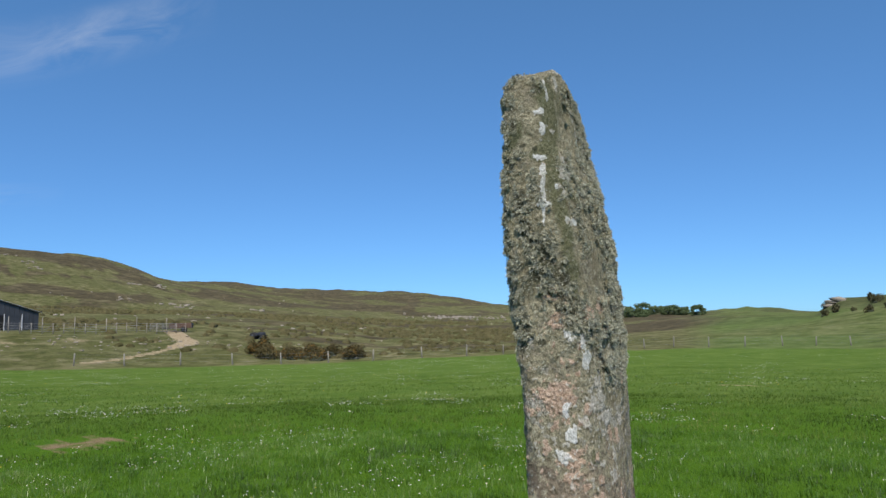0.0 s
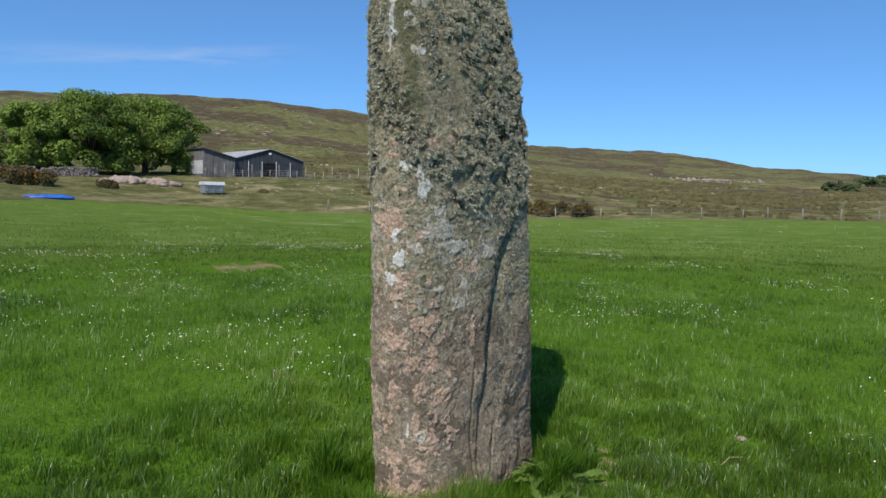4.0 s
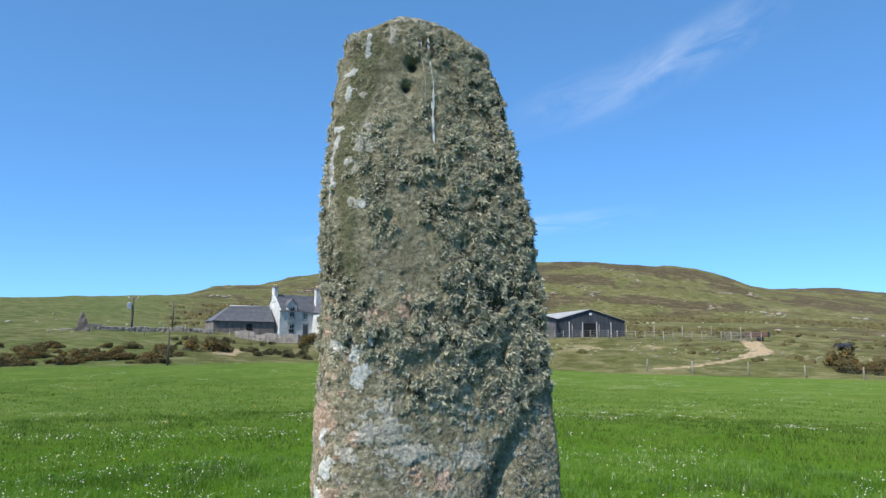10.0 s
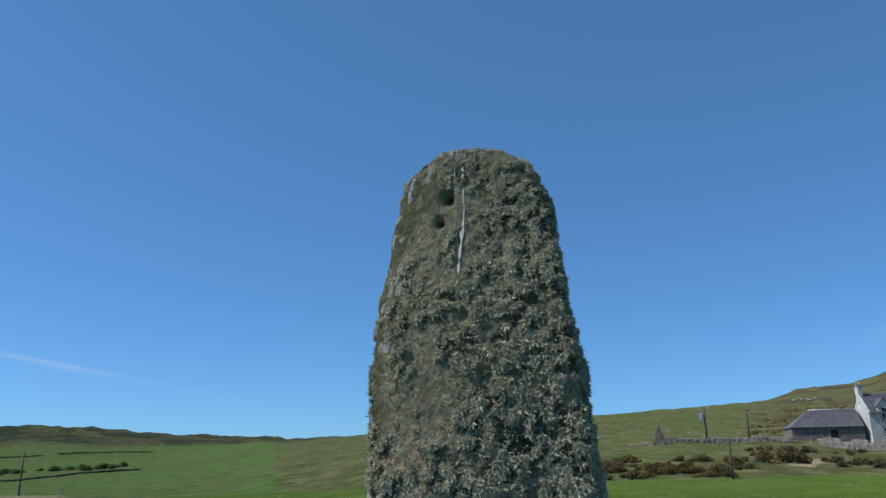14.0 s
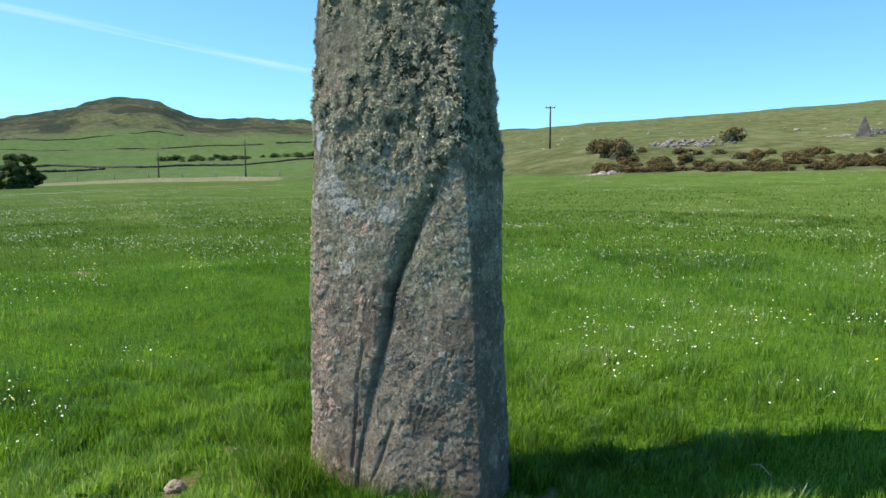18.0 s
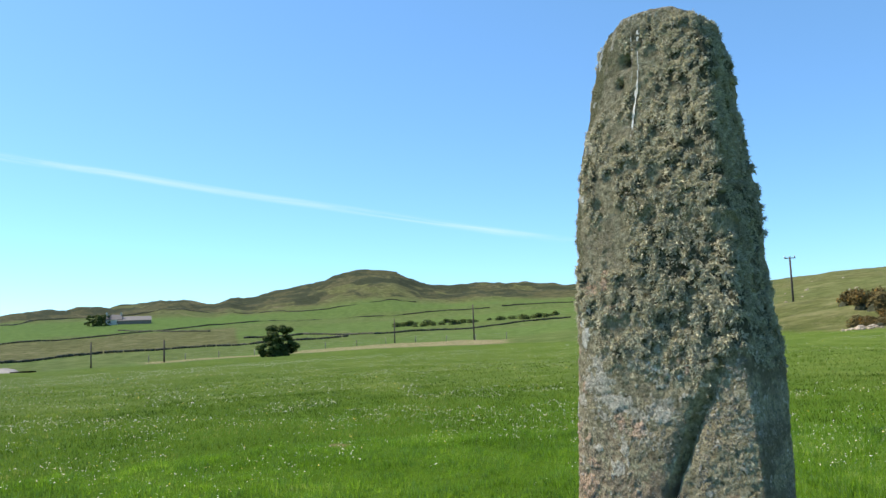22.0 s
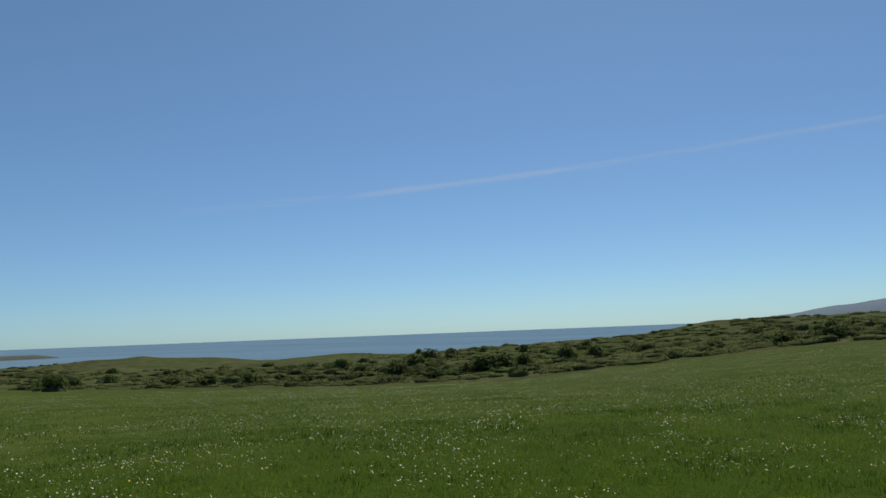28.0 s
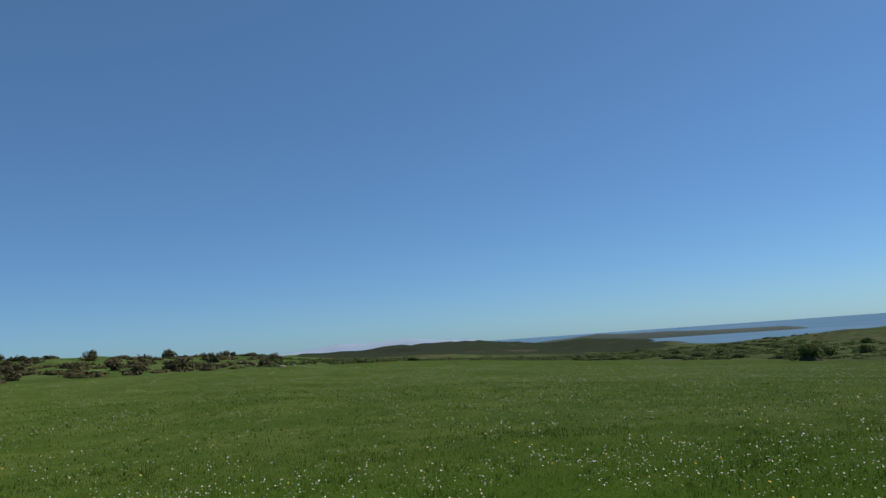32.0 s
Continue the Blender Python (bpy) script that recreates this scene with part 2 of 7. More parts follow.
def maths(nodes, links, how, a, b=0.0, clamp=False):
    n = nodes.new("ShaderNodeMath")
    n.operation, n.use_clamp = how, clamp
    for sock, v in ((n.inputs[0], a), (n.inputs[1], b)):
        if isinstance(v, (int, float)):
            sock.default_value = v
        else:
            links.new(v, sock)
    return n.outputs[0]


def relief(nodes, links, bsdf, height, strength, distance):
    b = node(nodes, "ShaderNodeBump", Strength=strength, Distance=distance)
    links.new(height, b.inputs["Height"])
    links.new(b.outputs["Normal"], bsdf.inputs["Normal"])


def plain(name, a, b, scale=4.0, rough=0.8, metal=0.0, bump=0.3, depth=0.01, fine=40.0, per_object=0.0, streak=0.0):
    """A surface of two colours mixed at two scales, with fine relief."""
    m, n, l, s = material(name)
    big, small = noise_of(n, l, scale), noise_of(n, l, fine, 4.0)
    mix = maths(n, l, "ADD", maths(n, l, "MULTIPLY", big, 0.65), maths(n, l, "MULTIPLY", small, 0.35))
    col = stops(n, l, mix, (0.36, a), (0.64, b))
    if per_object:
        info = n.new("ShaderNodeObjectInfo")
        k = maths(n, l, "ADD", maths(n, l, "MULTIPLY", info.outputs["Random"], per_object), 1 - per_object / 2)
        grey = n.new("ShaderNodeCombineColor")
        for c in ("Red", "Green", "Blue"):
            l.new(k, grey.inputs[c])
        col = blend(n, l, 1.0, col, grey.outputs["Color"], "MULTIPLY")
    l.new(col, s.inputs["Base Color"])
    s.inputs["Roughness"].default_value, s.inputs["Metallic"].default_value = rough, metal
    relief(n, l, s, small, bump, depth)
    return m


def leafy(name, dark, light, shine=0.5, through=0.35):
    """Leaves: each leaf a little different, some light passing through."""
    m, n, l, s = material(name)
    g = n.new("ShaderNodeNewGeometry")
    info = n.new("ShaderNodeObjectInfo")
    patch = stops(n, l, noise_of(n, l, 0.35, 4.0), (0.35, (0, 0, 0)), (0.65, (1, 1, 1)))
    k = maths(n, l, "ADD", maths(n, l, "MULTIPLY", g.outputs["Random Per Island"], 0.40), maths(n, l, "ADD", maths(n, l, "MULTIPLY", patch, 0.35), maths(n, l, "MULTIPLY", info.outputs["Random"], 0.25)))
    col = stops(n, l, k, (0.05, dark), (0.95, light))
    l.new(col, s.inputs["Base Color"])
    s.inputs["Roughness"].default_value = shine
    s.inputs["Specular IOR Level"].default_value = 0.12
    t = n.new("ShaderNodeBsdfTranslucent")
    l.new(col, t.inputs["Color"])
    mixer = n.new("ShaderNodeMixShader")
    mixer.inputs["Fac"].default_value = through
    l.new(s.outputs["BSDF"], mixer.inputs[1])
    l.new(t.outputs["BSDF"], mixer.inputs[2])
    l.new(mixer.outputs["Shader"], n["Material Output"].inputs["Surface"])
    return m


def ground_material():
    m, n, l, s = material("land")
    at = n.new("ShaderNodeAttribute")
    at.attribute_name = "zone"
    sep = n.new("ShaderNodeSeparateColor")
    l.new(at.outputs["Color"], sep.inputs["Color"])
    at2 = n.new("ShaderNodeAttribute")
    at2.attribute_name = "cover"
    sep2 = n.new("ShaderNodeSeparateColor")
    l.new(at2.outputs["Color"], sep2.inputs["Color"])
    n1, n2, n3, n4 = noise_of(n, l, 0.035), noise_of(n, l, 0.35), noise_of(n, l, 3.0), noise_of(n, l, 30.0, 5.0)
    rough_grass = stops(n, l, n2, (0.36, (0.062, 0.066, 0.022)), (0.50, (0.112, 0.112, 0.042)), (0.64, (0.190, 0.172, 0.088)))
    rough_grass = blend(n, l, maths(n, l, "MULTIPLY", stops(n, l, n1, (0.42, (0, 0, 0)), (0.62, (1, 1, 1))), 0.55), rough_grass, (0.082, 0.092, 0.032))
    tussock = maths(n, l, "MULTIPLY", stops(n, l, noise_of(n, l, 0.8, 4.0, 0.7), (0.50, (0, 0, 0)), (0.60, (1, 1, 1))), 0.55)
    rough_grass = blend(n, l, tussock, rough_grass, (0.050, 0.050, 0.020))
    straw = maths(n, l, "MULTIPLY", stops(n, l, noise_of(n, l, 0.45, 6.0, 0.7), (0.56, (0, 0, 0)), (0.66, (1, 1, 1))), 0.5)
    rough_grass = blend(n, l, straw, rough_grass, (0.235, 0.205, 0.120))
    heather = stops(n, l, n2, (0.35, (0.046, 0.039, 0.022)), (0.65, (0.098, 0.080, 0.045)))
    meadow = stops(n, l, n3, (0.28, (0.056, 0.096, 0.016)), (0.50, (0.092, 0.146, 0.026)), (0.75, (0.140, 0.190, 0.044)))
    meadow = blend(n, l, maths(n, l, "MULTIPLY", n4, 0.4), meadow, (0.046, 0.098, 0.010))
    meadow = blend(n, l, maths(n, l, "MULTIPLY", stops(n, l, n2, (0.42, (0, 0, 0)), (0.62, (1, 1, 1))), 0.45), meadow, (0.16, 0.21, 0.05))
    meadow = blend(n, l, maths(n, l, "MULTIPLY", stops(n, l, noise_of(n, l, 0.9, 5.0), (0.40, (1, 1, 1)), (0.56, (0, 0, 0))), 0.5), meadow, (0.060, 0.112, 0.014))
    # Darker green under near grass: shade between the blades put into the ground.
    gap_shade = stops(n, l, n4, (0.3, (0.036, 0.086, 0.006)), (0.7, (0.090, 0.172, 0.016)))
    meadow = blend(n, l, sep2.outputs["Blue"], meadow, gap_shade)
    bare = stops(n, l, n3, (0.3, (0.22, 0.16, 0.09)), (0.7, (0.42, 0.34, 0.22)))
    bare = blend(n, l, maths(n, l, "MULTIPLY", sep2.outputs["Blue"], 0.9), bare, stops(n, l, n4, (0.3, (0.13, 0.085, 0.045)), (0.7, (0.27, 0.195, 0.115))))
    lush = stops(n, l, n2, (0.3, (0.066, 0.118, 0.026)), (0.7, (0.122, 0.196, 0.052)))
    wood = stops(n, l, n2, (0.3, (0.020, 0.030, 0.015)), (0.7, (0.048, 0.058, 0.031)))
    ragged = maths(n, l, "ADD", sep.outputs["Green"], maths(n, l, "MULTIPLY", maths(n, l, "SUBTRACT", noise_of(n, l, 0.07, 9.0, 0.68), 0.5), 1.3))
    col = blend(n, l, stops(n, l, ragged, (0.40, (0, 0, 0)), (0.62, (1, 1, 1))), rough_grass, heather)
    dry = stops(n, l, noise_of(n, l, 0.12, 9.0, 0.7), (0.52, (0, 0, 0)), (0.64, (1, 1, 1)))
    col = blend(n, l, maths(n, l, "MULTIPLY", dry, 0.45), col, (0.24, 0.205, 0.115))
    col = blend(n, l, sep2.outputs["Red"], col, lush)
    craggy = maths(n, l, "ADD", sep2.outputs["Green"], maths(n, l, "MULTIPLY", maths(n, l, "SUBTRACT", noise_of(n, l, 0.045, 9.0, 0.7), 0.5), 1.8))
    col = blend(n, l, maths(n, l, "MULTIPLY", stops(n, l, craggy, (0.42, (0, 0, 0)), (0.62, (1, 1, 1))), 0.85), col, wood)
    col = blend(n, l, sep.outputs["Red"], col, meadow)
    edge = maths(n, l, "ADD", sep.outputs["Blue"], maths(n, l, "MULTIPLY", maths(n, l, "SUBTRACT", n3, 0.5), 0.9))
    col = blend(n, l, stops(n, l, edge, (0.45, (0, 0, 0)), (0.75, (1, 1, 1))), col, bare)
    l.new(col, s.inputs["Base Color"])
    s.inputs["Roughness"].default_value = 0.9
    s.inputs["Specular IOR Level"].default_value = 0.02
    s.inputs["Diffuse Roughness"].default_value = 0.6
    relief(n, l, s, maths(n, l, "ADD", n3, n4), 0.7, 0.05)
    return m


LAND = ground_material()


def mesh_of(name, verts, faces, mat=None, smooth=False):
    me = bpy.data.meshes.new(name)
    me.from_pydata([tuple(v) for v in verts], [], [tuple(f) for f in faces])
    if mat:
        me.materials.append(mat)
    if smooth:
        me.polygons.foreach_set("use_smooth", np.ones(len(me.polygons), bool))
    me.update()
    return me


def fast_mesh(name, verts, quads=None, tris=None, mat=None, smooth=False):
    """A mesh straight from arrays of corners."""
    me = bpy.data.meshes.new(name)
    verts = np.asarray(verts, np.float32)
    loops, starts, at = [], [], 0
    for f in (quads, tris):
        if f is not None and len(f):
            f = np.asarray(f, np.int32)
            loops.append(f.ravel())
            starts.append(at + np.arange(len(f)) * f.shape[1])
            at += f.size
    loops, starts = np.concatenate(loops), np.concatenate(starts)
    me.vertices.add(len(verts))
    me.vertices.foreach_set("co", verts.ravel())
    me.loops.add(len(loops))
    me.loops.foreach_set("vertex_index", loops.astype(np.int32))
    me.polygons.add(len(starts))
    me.polygons.foreach_set("loop_start", starts.astype(np.int32))
    if mat:
        me.materials.append(mat)
    me.update(calc_edges=True)
    if smooth:
        me.polygons.foreach_set("use_smooth", np.ones(len(me.polygons), bool))
    return me


def grid_faces(rows, cols, wrap=True):
    i, j = np.meshgrid(np.arange(rows - 1), np.arange(cols if wrap else cols - 1), indexing="ij")
    k = (j + 1) % cols
    return np.stack([i * cols + j, i * cols + k, (i + 1) * cols + k, (i + 1) * cols + j], -1).reshape(-1, 4)


def colour_layer(me, name, rgb):
    layer = me.color_attributes.new(name, "FLOAT_COLOR", "POINT")
    rgba = np.ones((len(rgb), 4), np.float32)
    rgba[:, :3] = rgb
    layer.data.foreach_set("color", rgba.ravel())


def near_line(x, y, pts, width):
    """1 on a line through bearings and distances, 0 away from it."""
    best = np.full(np.shape(x), 1e9)
    p = [polar(a, r) for a, r in pts]
    for a, b in zip(p[:-1], p[1:]):
        d = b - a
        t = np.clip(((x - a.x) * d.x + (y - a.y) * d.y) / (d.x**2 + d.y**2), 0, 1)
        best = np.minimum(best, np.hypot(x - a.x - t * d.x, y - a.y - t * d.y))
    return 1 - ramp(best, width * 0.6, width * 1.3)


FARM_TRACK = [(21.1, 112), (20.6, 105), (20.3, 100), (19.9, 97), (20.0, 93.5), (20.75, 91.5)]
TRACK_TAIL = [(20.75, 91.5), (21.3, 89.5), (23.1, 85), (24.7, 82.5), (27.0, 80)]
BARE_SPOTS = [(0.70, 0.62, 0.10, 0.05), (0.04, 0.78, 0.09, 0.06), (-6.1, 7.35, 0.75, 0.80), (0.15, -0.88, 0.24, 0.07), (-0.26, -0.78, 0.10, 0.13), (0.68, 0.36, 0.10, 0.04), (0.62, 0.84, 0.07, 0.05), (-1.2, 5.3, 0.2, 0.2), (-5.46, -5.33, 0.22, 0.15), (0.70, 0.70, 0.06, 0.05), (0.12, 0.74, 0.12, 0.06), (1.41, 1.18, 0.10, 0.07), (1.64, -0.11, 0.06, 0.04), (1.68, -0.38, 0.07, 0.05), (8.5, 20.0, 1.3, 0.5), (12, 30, 1.5, 0.6)]


def spots(x, y):
    v = 0 * x
    ragged = 0.7 * fbm(x, y, 0, 0.09, 3, 115)
    for cx, cy, a, b in BARE_SPOTS:
        v = np.maximum(v, 1 - ramp(np.hypot((x - cx) / a, (y - cy) / b) + ragged, 0.55, 1.3))
    return v


def land():
    """The ground: one sheet from the stone to the horizon."""
    turns = 1200
    radii = np.concatenate([[0.25], np.geomspace(0.4, 12, 46)[:-1], np.geomspace(12, 70, 34)[:-1], np.geomspace(70, 130, 42)[:-1], np.geomspace(130, 1500, 64)[:-1], np.geomspace(1500, 6000, 10)])
    az = np.arange(turns) * 360.0 / turns
    R, A = np.meshgrid(radii, az, indexing="ij")
    x, y = -R * np.sin(np.radians(A)), R * np.cos(np.radians(A))
    x, y = x.ravel(), y.ravel()
    z = ground_z(x, y)
    r, a = R.ravel(), A.ravel()
    verts = np.concatenate([np.stack([x, y, z], 1), [[0, 0, 0]]])
    hub = len(verts) - 1
    tris = np.stack([np.full(turns, hub), np.arange(turns), (np.arange(turns) + 1) % turns], 1)
    me = fast_mesh("ground", verts, grid_faces(len(radii), turns), tris, LAND, smooth=True)
    re, _ = column(EDGE, a)
    bend = 1.5 * fbm(x, y, 0, 6, 3, 3)
    meadow = 1 - ramp(r + bend, re * 0.985, re * 1.02)
    signed = (a + 180) % 360 - 180
    heath = ramp(fbm(x, y, 0, 55, 4, 41) + 0.25 * ramp(r, 300, 700) - 0.25 * ramp(r, 100, 60), 0.02, 0.3) * ramp(r, 110, 220)
    heath = np.maximum(heath, ramp(fbm(x, y, 0, 18, 3, 43), 0.15, 0.4) * ramp(r, re * 1.05, re * 1.3) * 0.6)
    strata = fbm(np.radians(a) * 9.0, r / 16.0, 0, 1.0, 4, 53)
    blot = fbm(x, y, 0, 30, 4, 55) + 0.5 * strata
    heath = np.maximum(heath, 0.7 * ramp(blot, 0.12, 0.26) * ramp(r, 260, 380) * ramp(signed, 5, 18) * (1 - ramp(signed, 66, 90)))
    heath = np.maximum(heath, 0.5 * ramp(strata, 0.05, 0.30) * ramp(r, 125, 190) * ramp(signed, -25, -10) * (1 - ramp(signed, 70, 95)))
    west = ramp(signed, 60, 66) * (1 - ramp(signed, 147, 152))
    heath = heath * (1 - 0.85 * west * (1 - ramp(r, 500, 640))) * np.where((signed > 96) & (signed < 152) & (r < 480), 0.45, 1.0)
    crag = (0.45 + 0.55 * ramp(fbm(x, y, 0, 30, 5, 59, 0.6), -0.06, 0.10)) * ramp(r, 480, 620) * (signed > 90) * (signed < 152)
    heath = np.maximum(heath, 0.9 * crag)
    scrub = ramp(a, 153, 158) * (1 - ramp(a, 245, 255))
    heath = np.maximum(heath * (1 - 0.7 * scrub), 0.40 * scrub * ramp(r, re, re * 1.1))
    knoll = (1 - ramp(signed, -21, -17)) * ramp(signed, -60, -40)
    lush = np.clip(west * 0.26 + 0.5 * knoll, 0, 1) * (0.55 + 0.45 * ramp(fbm(x, y, 0, 30, 3, 47), -0.3, 0.2))
    bands = ramp(np.sin(r / 26.0 + a * 0.12), -0.3, 0.3)
    lush = np.where((signed > 98) & (signed < 152) & (r > re), (0.62 + 0.22 * bands) * (1 - ramp(r, 480, 620)), lush)
    brown_field = ramp(signed, 131, 133) * (1 - ramp(signed, 151, 152)) * ramp(r, 205, 214) * (1 - ramp(r, 320 + 2.0 * (150 - signed), 330 + 2.0 * (150 - signed)))
    lush = np.where(brown_field > 0.5, 0.12, lush)
    green_field = ramp(signed, 128, 131) * (1 - ramp(signed, 150.5, 151.5)) * ramp(r, 335 + 2.6 * (150 - signed), 345 + 2.6 * (150 - signed)) * (1 - ramp(r, 500, 540))
    lush = np.maximum(lush, green_field)
    lush = np.where((signed > 96) & (signed < 152) & (r > 480), np.maximum(lush, 0.16), lush)
    lush = np.maximum(lush, 0.48 * scrub * ramp(r, re, re * 1.05) * (0.5 + 0.5 * ramp(fbm(x, y, 0, 12, 3, 49), -0.5, 0.1)))
    lush = np.maximum(lush, ramp(a, 255, 259) * (1 - ramp(a, 300, 310)) * 0.9)
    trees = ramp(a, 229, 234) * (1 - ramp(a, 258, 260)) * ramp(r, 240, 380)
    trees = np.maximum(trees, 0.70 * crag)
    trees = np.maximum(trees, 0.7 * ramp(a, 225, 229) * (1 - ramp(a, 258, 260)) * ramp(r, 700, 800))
    bare = np.maximum(np.maximum(near_line(x, y, FARM_TRACK, 1.35), 0.75 * near_line(x, y, TRACK_TAIL, 0.9)), np.maximum(0.72 * spots(x, y), 0.8 * near_line(x, y, [(58.6, 84), (59.8, 76), (60.2, 70)], 1.3)))
    bare = np.maximum(bare, 0.6 * ramp(fbm(x, y, 0, 5, 3, 51), 0.25, 0.5) * ramp(r, 84, 90) * (1 - ramp(r, 100, 112)) * ramp(signed, 8, 20) * (1 - ramp(signed, 60, 66)))
    bare = np.maximum(bare, 0.62 * ramp(signed, 109, 113) * (1 - ramp(signed, 138, 142)) * ramp(r, re * 1.0, re * 1.05) * (1 - ramp(r, re * 1.28, re * 1.36)))
    bare = np.maximum(bare, 0.5 * ramp(fbm(x, y, 0, 22, 4, 57), 0.3, 0.5) * ramp(r, 130, 300))
    zone = np.stack([meadow, heath, bare], 1)
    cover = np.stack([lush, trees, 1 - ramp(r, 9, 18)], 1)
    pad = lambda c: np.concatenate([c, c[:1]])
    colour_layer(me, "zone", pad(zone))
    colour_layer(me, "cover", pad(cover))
    return tagged(new("ground", me), "green meadow with rough pasture and heather hills around it", "ground", kind="structure")


land()


def sea():
    m, n, l, s = material("sea_water")
    col = stops(n, l, noise_of(n, l, 0.004, 5.0), (0.35, (0.105, 0.222, 0.330)), (0.65, (0.142, 0.262, 0.375)))
    l.new(col, s.inputs["Base Color"])
    s.inputs["Roughness"].default_value = 0.5
    s.inputs["Specular IOR Level"].default_value = 0.0
    c = n.new("ShaderNodeTexCoord")
    w = node(n, "ShaderNodeTexNoise", Scale=0.25, Detail=6.0)
    l.new(c.outputs["Object"], w.inputs["Vector"])
    relief(n, l, s, w.outputs["Fac"], 1.0, 1.5)
    radii = [120, 400, 900, 1600, 2600, 4000, 6000]
    az = np.radians(np.arange(0, 360, 2.0))
    verts = [(-r * math.sin(a), r * math.cos(a), SEA_Z) for r in radii for a in az]
    me = mesh_of("sea", verts, grid_faces(len(radii), len(az)).tolist(), m, True)
    return tagged(new("sea", me), "calm blue sea reaching to the horizon", "sea", kind="structure")


sea()


def part(name, data, parent, label=""):
    """A mesh as one part of a thing."""
    ob = new(name, data)
    ob.parent = parent
    return tagged(ob, label)


# ---- the standing stone ----
STONE_TURN = radians(-27.7)
STONE_ROWS = [
    (-0.15, -0.015, 0.140, 0.240, 0.490), (0.0, -0.027, 0.135, 0.233, 0.495), (0.3, -0.044, 0.126, 0.217, 0.500),
    (0.6, -0.051, 0.116, 0.205, 0.503), (0.9, -0.066, 0.111, 0.190, 0.500), (1.2, -0.081, 0.111, 0.185, 0.495),
    (1.5, -0.101, 0.111, 0.190, 0.470), (1.8, -0.117, 0.111, 0.203, 0.440), (2.1, -0.145, 0.097, 0.201, 0.416),
    (2.4, -0.176, 0.089, 0.185, 0.388), (2.6, -0.200, 0.102, 0.165, 0.355), (2.75, -0.213, 0.112, 0.156, 0.330),
    (2.85, -0.225, 0.110, 0.150, 0.305), (2.93, -0.225, 0.110, 0.140, 0.262), (2.98, -0.220, 0.108, 0.122, 0.205), (3.0, -0.220, 0.108, 0.100, 0.150),
]
# the long crack, its two side cracks: place along the broad face, height
CRACK = [(0.345, 1.56), (0.322, 1.42), (0.272, 1.32), (0.20, 1.21), (0.162, 1.10), (0.118, 1.00), (0.085, 0.90), (0.058, 0.76), (0.022, 0.60), (-0.034, 0.47), (-0.072, 0.27), (-0.095, 0.05)]
CRACK_SIDE = [(-0.060, 0.70), (-0.095, 0.52), (-0.118, 0.32), (-0.124, 0.08)]
CRACK_LOW = [(0.10, 0.38), (0.05, 0.25), (-0.02, 0.04)]
PITS = [(-0.066, 2.80, 0.026, 0.05), (-0.101, 2.70, 0.020, 0.045), (0.214, 1.82, 0.022, 0.04), (0.02, 2.30, 0.02, 0.02), (0.10, 2.05, 0.02, 0.02), (-0.20, 2.15, 0.02, 0.02), (0.18, 0.60, 0.02, 0.015)]


def to_line(w, z, pts):
    best = np.full(w.shape, 1e9)
    for (wa, za), (wb, zb) in zip(pts[:-1], pts[1:]):
        dw, dz = wb - wa, zb - za
        t = np.clip(((w - wa) * dw + (z - za) * dz) / (dw * dw + dz * dz), 0, 1)
        best = np.minimum(best, np.hypot(w - wa - t * dw, z - za - t * dz))
    return best


def stone_outline(theta, z):
    """The stone's cross-section in parts of its half widths: one end rounded, the other cut off flat with a sharp arris."""
    theta = np.mod(theta, 2 * np.pi)
    theta, z = np.broadcast_arrays(theta, np.asarray(z, float))
    fu = np.interp(z, [0, 0.5, 1.0, 1.3, 1.7, 2.3, 2.8, 3.0], [0.46, 0.51, 0.60, 0.72, 0.78, 0.75, 0.74, 0.7])
    fw = np.interp(z, [0, 0.5, 1.0, 1.3, 1.7, 2.3, 2.8, 3.0], [0.985, 0.965, 0.945, 0.93, 0.95, 0.99, 1.0, 1.0])
    knots = [(0.0, 1.0, 0.0), (0.20, 1 - 0.33 * (1 - fu), 0.36), (0.36, 1 - 0.69 * (1 - fu), 0.70), (0.50, fu, fw), (0.74, -0.88, 0.865), (0.85, -0.98, 0.60), (1.0, -1.0, 0.0)]
    q = theta / np.pi
    flat_u, flat_w = np.zeros(q.shape), np.zeros(q.shape)
    for dq in (-0.012, 0.0, 0.012):
        qq = np.clip(q + dq, 0, 1)
        for (qa, ua, wa), (qb, ub, wb) in zip(knots[:-1], knots[1:]):
            t = (qq - qa) / (qb - qa)
            here = (qq >= qa) & ((qq < qb) | (qb == 1.0)) & (qq <= qb)
            flat_u += np.where(here, ua + (ub - ua) * t, 0) / 3
            flat_w += np.where(here, wa + (wb - wa) * t, 0) / 3
    c, s = np.cos(theta), np.sin(theta)
    p = 2.0 / np.interp(z, [0, 2.2, 2.7], [3.3, 3.3, 2.6])
    wide = np.interp(z, [0, 2.1, 2.5, 2.75, 2.85, 2.93, 2.98, 3.0], [1, 1, 1.035, 1.055, 1.09, 1.20, 1.38, 1.5])
    u = np.where(q <= 1, flat_u, np.sign(c) * np.abs(c) ** p)
    w = np.where(q <= 1, flat_w, -wide * np.abs(s) ** p)
    return u, w


def stone_surface(theta, z):
    """Places on the stone's smooth form, with u across the thin side and w along the broad face."""
    rows = np.array(STONE_ROWS)
    cx, cy, a, b = (np.interp(z, rows[:, 0], rows[:, k]) for k in (1, 2, 3, 4))
    u, w = stone_outline(theta, z)
    u, w = u * a, w * b
    x = cx + u * math.cos(STONE_TURN) - w * math.sin(STONE_TURN)
    y = cy + u * math.sin(STONE_TURN) + w * math.cos(STONE_TURN)
    return x, y, u, w


